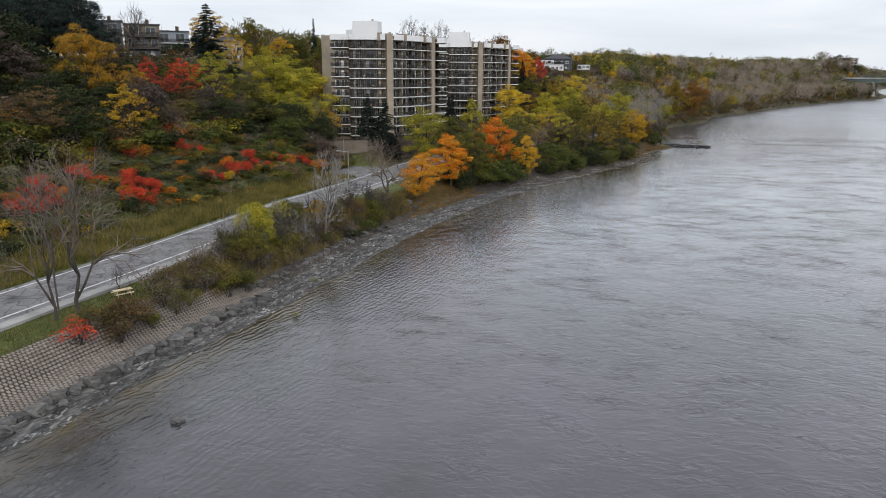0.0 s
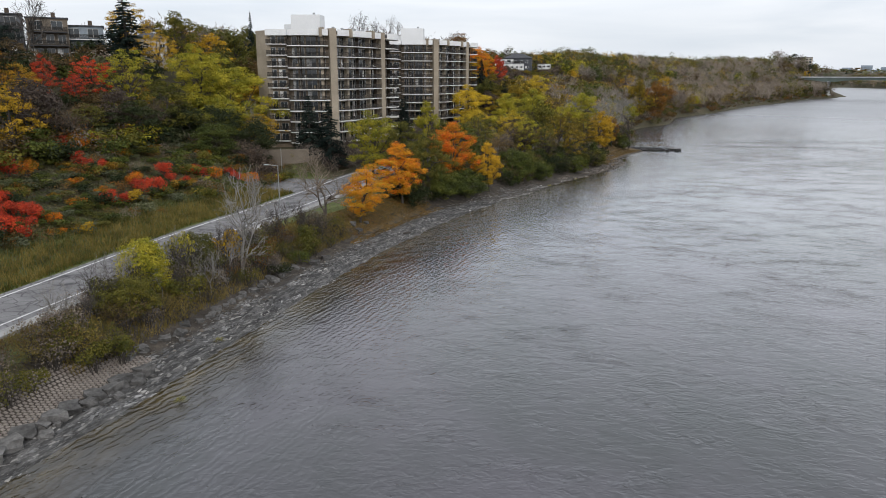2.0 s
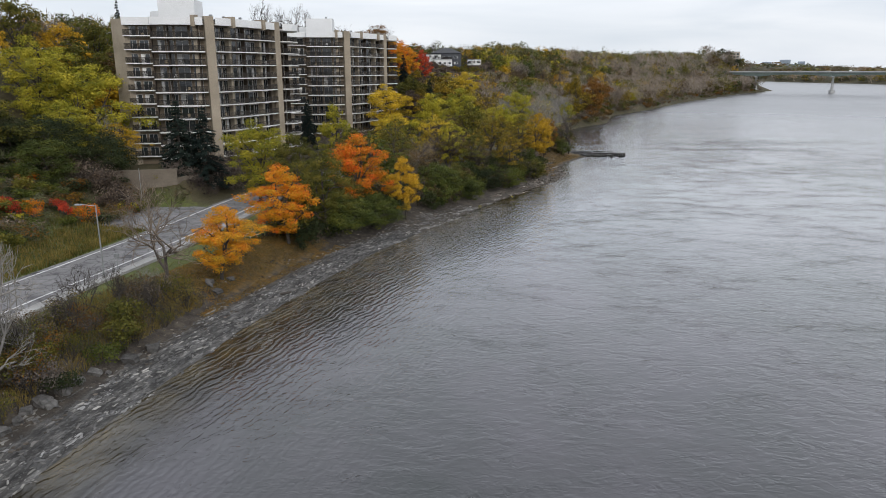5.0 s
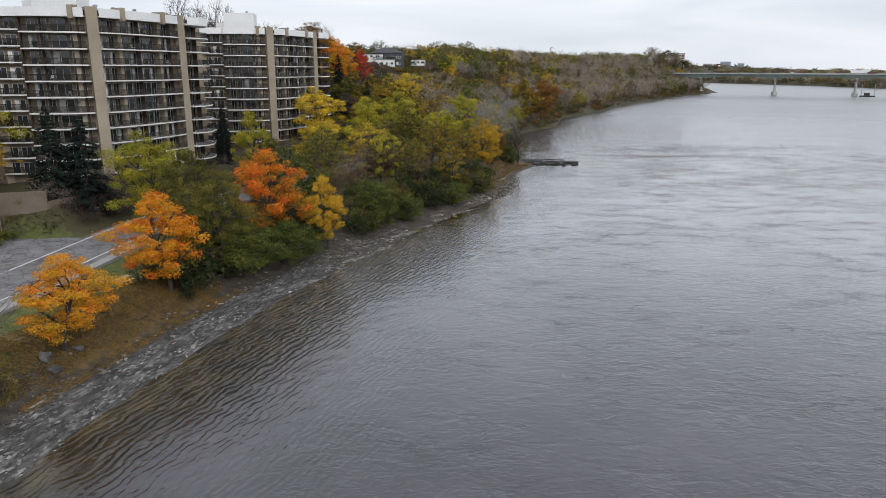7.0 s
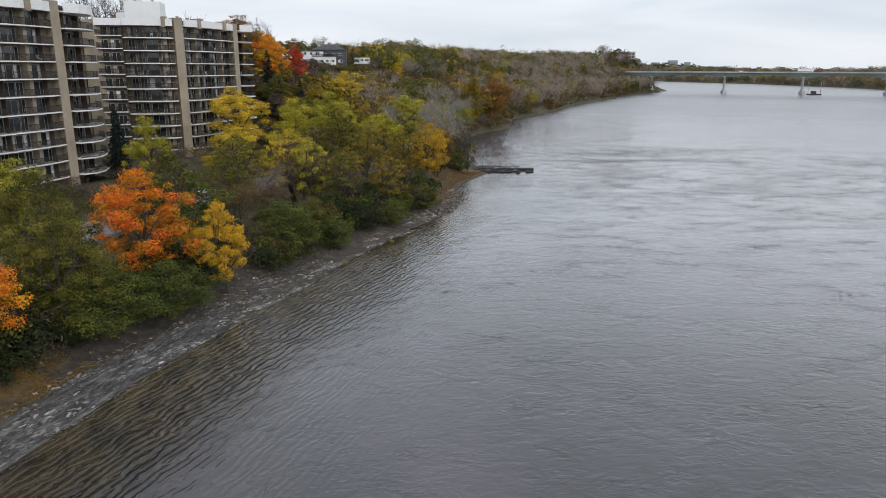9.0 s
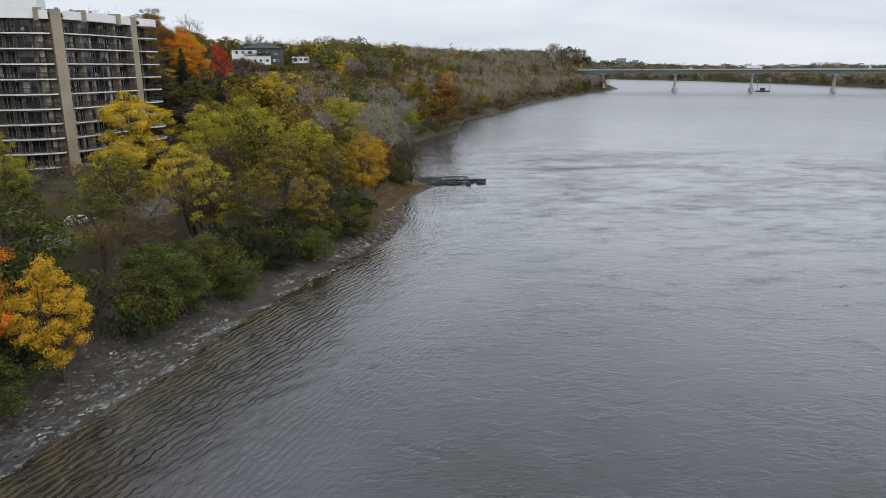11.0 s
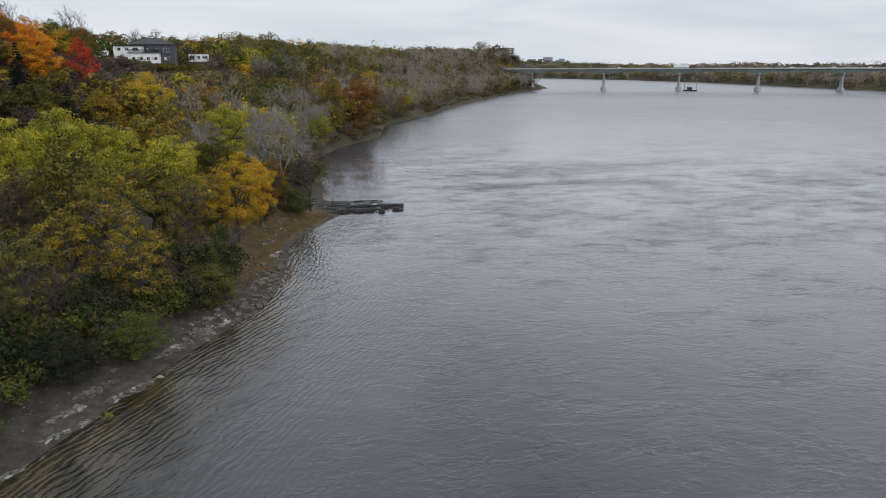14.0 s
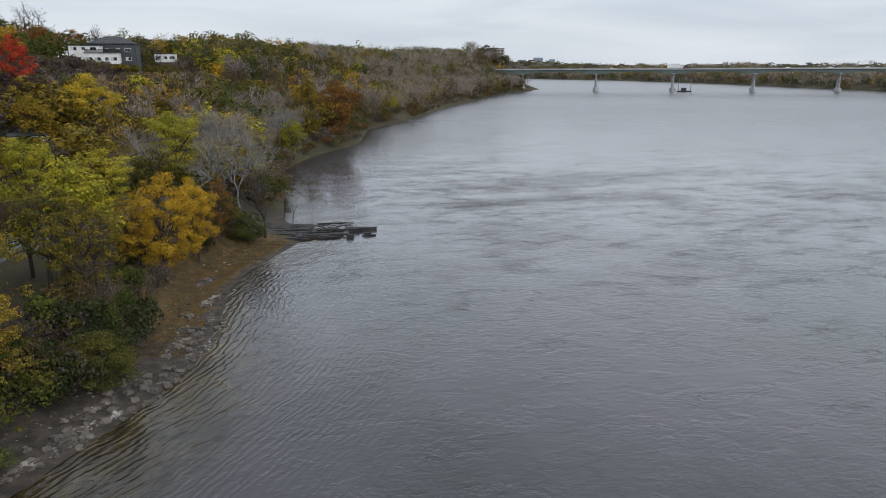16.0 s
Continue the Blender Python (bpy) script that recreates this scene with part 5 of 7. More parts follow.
wing_rng = random.Random(4)
for x, y, z, w in ((-3.9, -0.02, 1.1, 2.0), (-1.3, -0.02, 1.1, 2.0), (1.5, -0.02, 1.1, 1.2), (3.7, -0.02, 1.1, 2.0), (-9.2, 4.38, 4.5, 2.0), (-6.2, 4.38, 4.5, 1.2), (-3.2, 4.38, 4.5, 2.0)):
    add_window(wing, WIN_SMALL[w], pose(x, y, z), wing_rng, 0.3)
cabin = gable_house("cabin", (-38.5, 400, 28.5, 0, 0, 6), 7.8, 6, 3.0, 0, SIDING_WHITE, "small white flat-roofed cabin on the wooded hill", [(-2.6, 1.0, 2.0), (-0.2, 1.0, 2.0), (2.5, 1.0, 2.0)], flat=True, base=0.1)
put("foundation", Shape().box(-3.8, 0.1, -5.0, 3.8, 5.9, -0.12).mesh("foundation"), BRICK_DARK_SHADE, cabin, "dark masonry foundation")
gable_house("house", (-35.5, 246, 9.0, 0, 0, 20), 7, 7, 5.0, 1.4, SIDING_GREY, "dark blue-grey house among trees by the path", [(-2.5, 3.6, 2.0), (2, 3.6, 2.0), (2, 0.8, 2.0)], base=4)
gable_house("house", (-29, 284, 8.5, 0, 0, 20), 8, 6, 3.6, 1.2, STUCCO, "small beige cottage half hidden by yellow trees", [(-2, 0.9, 1.2), (2, 0.9, 1.2)], base=3)


# ---- the bridge ----
def bridge():
    root = thing("bridge", (0, 0, 0), "long low road bridge, green steel girders on concrete piers", "bridge")
    p0, step = np.array((237.1, 847.7)), np.array((70.0, -31.1))
    a = step / np.linalg.norm(step)
    n = np.array((a[1], -a[0]))
    span = float(np.linalg.norm(step))
    turn = math.degrees(math.atan2(a[1], a[0]))
    m = pose(p0[0], p0[1], 0, 0, 0, turn)
    u0, u1 = -3 * span, 12 * span
    put("deck", Shape().box(u0, -7, 21.9, u1, 7, 22.5).mesh("deck"), PIER, root, "concrete deck", m)
    us = np.arange(0, span + 0.1, span / 12)
    depth = 2.4 + 2.2 * np.abs(np.cos(np.pi * us / span)) ** 6
    lo, hi = np.c_[us, 21.9 - depth], np.c_[us, np.full(len(us), 21.9)]
    v = [(x, w, z) for w in (-0.25, 0.25) for ln in (lo, hi) for x, z in ln]
    k, n1 = np.arange(12), 13
    one = Shape().add(v, np.concatenate([np.stack([k, k + 1, k + 1 + n1, k + n1], 1), np.stack([k + 1 + 2 * n1, k + 2 * n1, k + 3 * n1, k + 1 + 3 * n1], 1), np.stack([k, k + 2 * n1, k + 1 + 2 * n1, k + 1], 1)])).mesh("girder")
    one.materials.append(GIRDER)
    for side in (-5.8, -2, 2, 5.8):
        for bay in range(-3, 12):
            put("girder", one, None, root, "", m @ pose(span * bay, side, 0))
    for v in (-6.9, 6.6):
        put("barrier", Shape().box(u0, v, 22.5, u1, v + 0.3, 23.2).mesh("barrier"), PIER, root, "", m)
    shaft, foot, cap = Shape(), Shape(), Shape()
    t = np.arange(12) * 2 * np.pi / 12
    for z0, z1, w0, w1, l0, l1 in ((3.5, 14.5, 1.5, 1.15, 5.0, 3.9), (14.5, 17.2, 1.15, 1.3, 3.9, 6.3)):
        lo = np.stack([w0 * np.sign(np.cos(t)) * np.abs(np.cos(t)) ** 0.6, l0 * np.sin(t), np.full(12, z0)], 1)
        hi = np.stack([w1 * np.sign(np.cos(t)) * np.abs(np.cos(t)) ** 0.6, l1 * np.sin(t), np.full(12, z1)], 1)
        k = np.arange(12)
        shaft.add(np.r_[lo, hi], np.stack([k, (k + 1) % 12, (k + 1) % 12 + 12, k + 12], 1))
    foot.prism(np.stack([3.0 * np.cos(t), 7.0 * np.sin(t)], 1), -3, 3.6)
    cap.box(-1.4, -6.5, 17.2, 1.4, 6.5, 18.1)
    ms, mf, mc = shaft.mesh("shaft"), foot.mesh("footing"), cap.mesh("cap")
    for q in (ms, mf, mc):
        q.materials.append(PIER)
    for k in range(-2, 12):
        p = put("pier", mf, None, root, place=m @ pose(span * k, 0, 0))
        put("shaft", ms, None, p)
        put("cap", mc, None, p)
    return m, span


BRIDGE, SPAN = bridge()


def truck(u, v, length, label):
    root = thing("truck", BRIDGE @ pose(u, v, 22.5), label, "truck")
    put("cargo_box", Shape().box(-length / 2, -1.3, 1.1, length / 2 - 3, 1.3, 4.0, 0.05).mesh("cargo_box"), TRUCK_WHITE, root)
    put("cab", Shape().box(length / 2 - 2.7, -1.2, 0.7, length / 2 - 0.4, 1.2, 3.3, 0.35).mesh("cab"), TRUCK_WHITE, root)
    put("chassis", Shape().box(-length / 2, -0.9, 0.6, length / 2 - 0.5, 0.9, 1.08).mesh("chassis"), DARK_METAL, root)
    for x in (-length / 2 + 1.5, -length / 2 + 3, length / 2 - 1.6):
        for s in (-1.15, 1.15):
            put("wheel", Shape().tube((x, s - 0.15, 0.5), (x, s + 0.15, 0.5), 0.5, 0.5, 10).mesh("wheel"), RAIL, root)


truck(SPAN * 2.02, -3, 16, "white box truck crossing the bridge")
for u, v in ((SPAN * 3.4, 3), (SPAN * 3.9, 3), (SPAN * 1.2, 3), (SPAN * 4.3, -3)):
    car = thing("car", BRIDGE @ pose(u, v, 22.5), "pale car crossing the bridge", "car", "cars on the bridge")
    put("body", Shape().box(-2.2, -0.9, 0.35, 2.2, 0.9, 0.95, 0.1).box(-1.4, -0.8, 0.95, 1.1, 0.8, 1.5, 0.3).mesh("body"), TRUCK_WHITE, car)
    for x in (-1.4, 1.4):
        for s in (-0.85, 0.85):
            put("wheel", Shape().tube((x, s - 0.1, 0.33), (x, s + 0.1, 0.33), 0.33, 0.33, 8).mesh("wheel"), RAIL, car)

CAR_PAINT = {"white": TRUCK_WHITE, "dark grey": DARK_METAL, "silver": GALVANISED}


def parked_car(x, y, turn, colour):
    root = thing("car", (x, y, ROAD_TOP, 0, 0, turn), f"{colour} car parked at the roadside under trees", "car", "parked cars")
    bm = bmesh.new()
    outline = ((-2.15, 0.3), (2.15, 0.3), (2.2, 0.7), (1.95, 0.86), (0.95, 0.95), (0.3, 1.42), (-1.2, 1.45), (-1.95, 0.98), (-2.2, 0.85))
    sides = [[bm.verts.new((px, w * (0.72 if pz > 1.2 else 0.88), pz)) for px, pz in outline] for w in (-1, 1)]
    for k in range(len(outline)):
        j = (k + 1) % len(outline)
        bm.faces.new((sides[0][k], sides[0][j], sides[1][j], sides[1][k]))
    bm.faces.new(sides[0][::-1])
    bm.faces.new(sides[1])
    bmesh.ops.recalc_face_normals(bm, faces=bm.faces[:])
    me = bpy.data.meshes.new("body")
    bm.to_mesh(me)
    bm.free()
    put("body", me, CAR_PAINT[colour], root)
    for sy in (-1, 1):
        put("side_window", Shape().box(-1.45, min(sy * 0.74, sy * 0.84), 0.98, 0.55, max(sy * 0.74, sy * 0.84), 1.32, 0.03).mesh("side_window"), GLASS_DARK, root)
        for wx in (-1.35, 1.35):
            put("wheel", Shape().tube((wx, sy * 0.68, 0.33), (wx, sy * 0.92, 0.33), 0.33, 0.33, 12).mesh("wheel"), RAIL, root)


for y, off, colour in ((158, -3.0, "white"), (166, -3.1, "dark grey"), (196, 3.2, "silver"), (207, 3.2, "dark grey"), (112, 3.0, "silver")):
    cx, slope = float(np.interp(y, ROAD_Y, ROAD_X)), float(np.interp(y + 5, ROAD_Y, ROAD_X) - np.interp(y - 5, ROAD_Y, ROAD_X)) / 10
    parked_car(cx + off, y, 90 - math.degrees(math.atan(slope)), colour)

# work barge moored at the third pier
barge = thing("work_barge", BRIDGE @ pose(SPAN * 2 + 11, -9, 0), "dark work barge moored beside a bridge pier", "barge")
put("hull", Shape().box(-7, -3, -0.4, 7, 3, 1.3, 0.2).mesh("hull"), DARK_METAL, barge)
put("cabin", Shape().box(-3, -2, 1.3, 2, 2, 4.0, 0.1).mesh("cabin"), DARK_METAL, barge)
for x in (-5.5, 6.0):
    put("mast", Shape().tube((x, 0, 1.3), (x, 0, 13), 0.3, 0.3, 6).mesh("mast"), GALVANISED, barge, "tall spud pole")

# maintenance platform hung over the third pier
lift = thing("inspection_truck", BRIDGE @ pose(SPAN * 2.16, -6, 22.5), "reddish work platform truck parked on the bridge", "truck")
put("body", Shape().box(-4, -1.2, 0.5, 4, 1.2, 2.2, 0.1).mesh("body"), surface("rust_paint", (0.09, 0.05, 0.04), (0.15, 0.08, 0.06), 0.5, 4), lift)
put("boom", Shape().tube((-2, 0, 2.2), (3.5, -1, 4.6), 0.3, 0.2, 6).mesh("boom"), DARK_METAL, lift)

# ---- the far distance: towers on the skyline and an apartment house on the ridge ----
# Tower walls in pale blue-grey, the distance haze put into the colour.
HAZY = surface("tower_wall_haze_blue", (0.2, 0.24, 0.29), (0.29, 0.33, 0.38), 0.05, 0.5, 0.9, 0.05)
EYE16 = np.array((19.5, 99.8))
for dist, bearing, w, top, m in ((2600, 0.2775, 30, 47, HAZY), (2600, 0.2845, 22, 42, HAZY), (2500, 0.2985, 32, 53, HAZY), (2700, 0.309, 24, 40, HAZY), (2700, 0.3163, 22, 49, HAZY), (2800, 0.292, 26, 37, HAZY), (2800, 0.322, 30, 36, HAZY)):
    x, y = EYE16 + dist * np.array((bearing, math.sqrt(1 - bearing**2)))
    root = thing("tower_block", (float(x), float(y), 14, 0, 0, -15), "distant tower block on the skyline", "tower", "skyline towers")
    put("wall", Shape().box(-w / 2, 0, 0, w / 2, 18, top - 14).mesh("wall"), m, root)
    for fl in range(3, int((top - 14) / 4)):
        put("window_band", Shape().box(-w / 2 + 1, -0.4, fl * 4, w / 2 - 1, -0.02, fl * 4 + 1.8).mesh("window_band"), SIDING_BLUE, root)
bx, by = 222.0, 902.0
ridge = thing("apartment_house", (bx, by, height(bx, by), 0, 0, -12), "pale apartment house on the wooded ridge", "apartment building")
put("wall", Shape().box(-8, 0, -8, 8, 9, 10.5).mesh("wall"), STUCCO, ridge)
put("roof", Shape().box(-8.3, -0.3, 10.5, 8.3, 9.3, 11.0).mesh("roof"), ROOF_DARK, ridge)
for fl in range(3):
    for x in (-5.6, -1.9, 1.9, 5.6):
        add_window(ridge, WIN[2.4], pose(x, -0.02, fl * 3.1 + 1), random.Random(fl), 0)

# ---- street furniture ----
def picnic_table(x, y, turn):
    root = thing("picnic_table", (x, y, height(x, y), 0, 0, turn), "pale wooden picnic table with attached benches on grass", "picnic table")
    for k in range(5):
        put("board", Shape().box(-0.95, -0.38 + k * 0.155, 0.72, 0.95, -0.24 + k * 0.155, 0.76, 0.01).mesh("board"), WOOD_PALE, root)
    for s in (-0.72, 0.6):
        put("bench", Shape().box(-0.95, s - 0.08, 0.43, 0.95, s + 0.2, 0.47, 0.01).mesh("bench"), WOOD_PALE, root)
    for xx in (-0.65, 0.65):
        for s in (-1, 1):
            put("leg", Shape().tube((xx, s * 0.62, 0), (xx, s * 0.2, 0.72), 0.05, 0.05, 4).mesh("leg"), WOOD_PALE, root)
        put("crossbar", Shape().box(xx - 0.03, -0.72, 0.36, xx + 0.03, 0.72, 0.43).mesh("crossbar"), WOOD_PALE, root)


picnic_table(-43.9, -5.4, 62)
picnic_table(-38.0, 80.0, 70)


def pole(x, y, h, r, m, label, name="utility_pole"):
    root = thing(name, (x, y, height(x, y)), label, "pole")
    put("shaft", Shape().tube((0, 0, -0.3), (0, 0, h), r, r * 0.75, 8).mesh("shaft"), m, root)
    return root


pole(-45.9, -11.9, 7.2, 0.1, BARK_BROWN, "slim weathered wooden pole beside the road")
lamp = pole(-46.4, 58.2, 8.6, 0.09, GALVANISED, "grey street lamp with a short arm", "street_lamp")
put("arm", Shape().tube((0, 0, 8.5), (-1.4, -0.4, 8.7), 0.05, 0.04, 6).mesh("arm"), GALVANISED, lamp)
put("lamp_head", Shape().box(-2.1, -0.65, 8.62, -1.35, -0.3, 8.76, 0.03).mesh("lamp_head"), GALVANISED, lamp)
sign = pole(-46.2, 60.6, 2.3, 0.04, GALVANISED, "small road sign on a metal post", "road_sign")
put("plate", Shape().box(-0.35, -0.03, 1.8, 0.35, 0.0, 2.4).mesh("plate"), GALVANISED, sign)
for x, y in ((-66.5, 100), (-36, 178), (-33, 190)):
    pole(x, y, 6, 0.07, GALVANISED, "thin grey lamp post near the road", "lamp_post")
sapling = thing("sapling", (14.4, 214.9, 0.4), "thin leafless sapling on the rock ledge", "sapling")
put("trunk", Shape().tube((0, 0, 0), (0.3, 0, 2.6), 0.07, 0.05, 5).tube((0.3, 0, 2.6), (1.0, 0.2, 4.6), 0.05, 0.02, 5).tube((0.3, 0, 2.4), (1.3, 0, 1.9), 0.03, 0.01, 4).tube((0.6, 0.1, 3.4), (1.5, 0, 5.0), 0.03, 0.01, 4).mesh("trunk"), BARK, sapling)
log = thing("driftwood_log", (-26.5, 62.5, 0.7, 0, 0, 40), "dark driftwood log on the beach", "log")
put("trunk", Shape().tube((-0.6, 0, 0.1), (0.7, 0, 0.15), 0.16, 0.11, 7).tube((0.2, 0, 0.15), (0.5, 0.3, 0.4), 0.05, 0.02, 5).mesh("trunk"), BARK, log)


# ---- trees and shrubs placed one by one ----
ORANGE_L = "broad maple in bright orange autumn leaf on the bank"
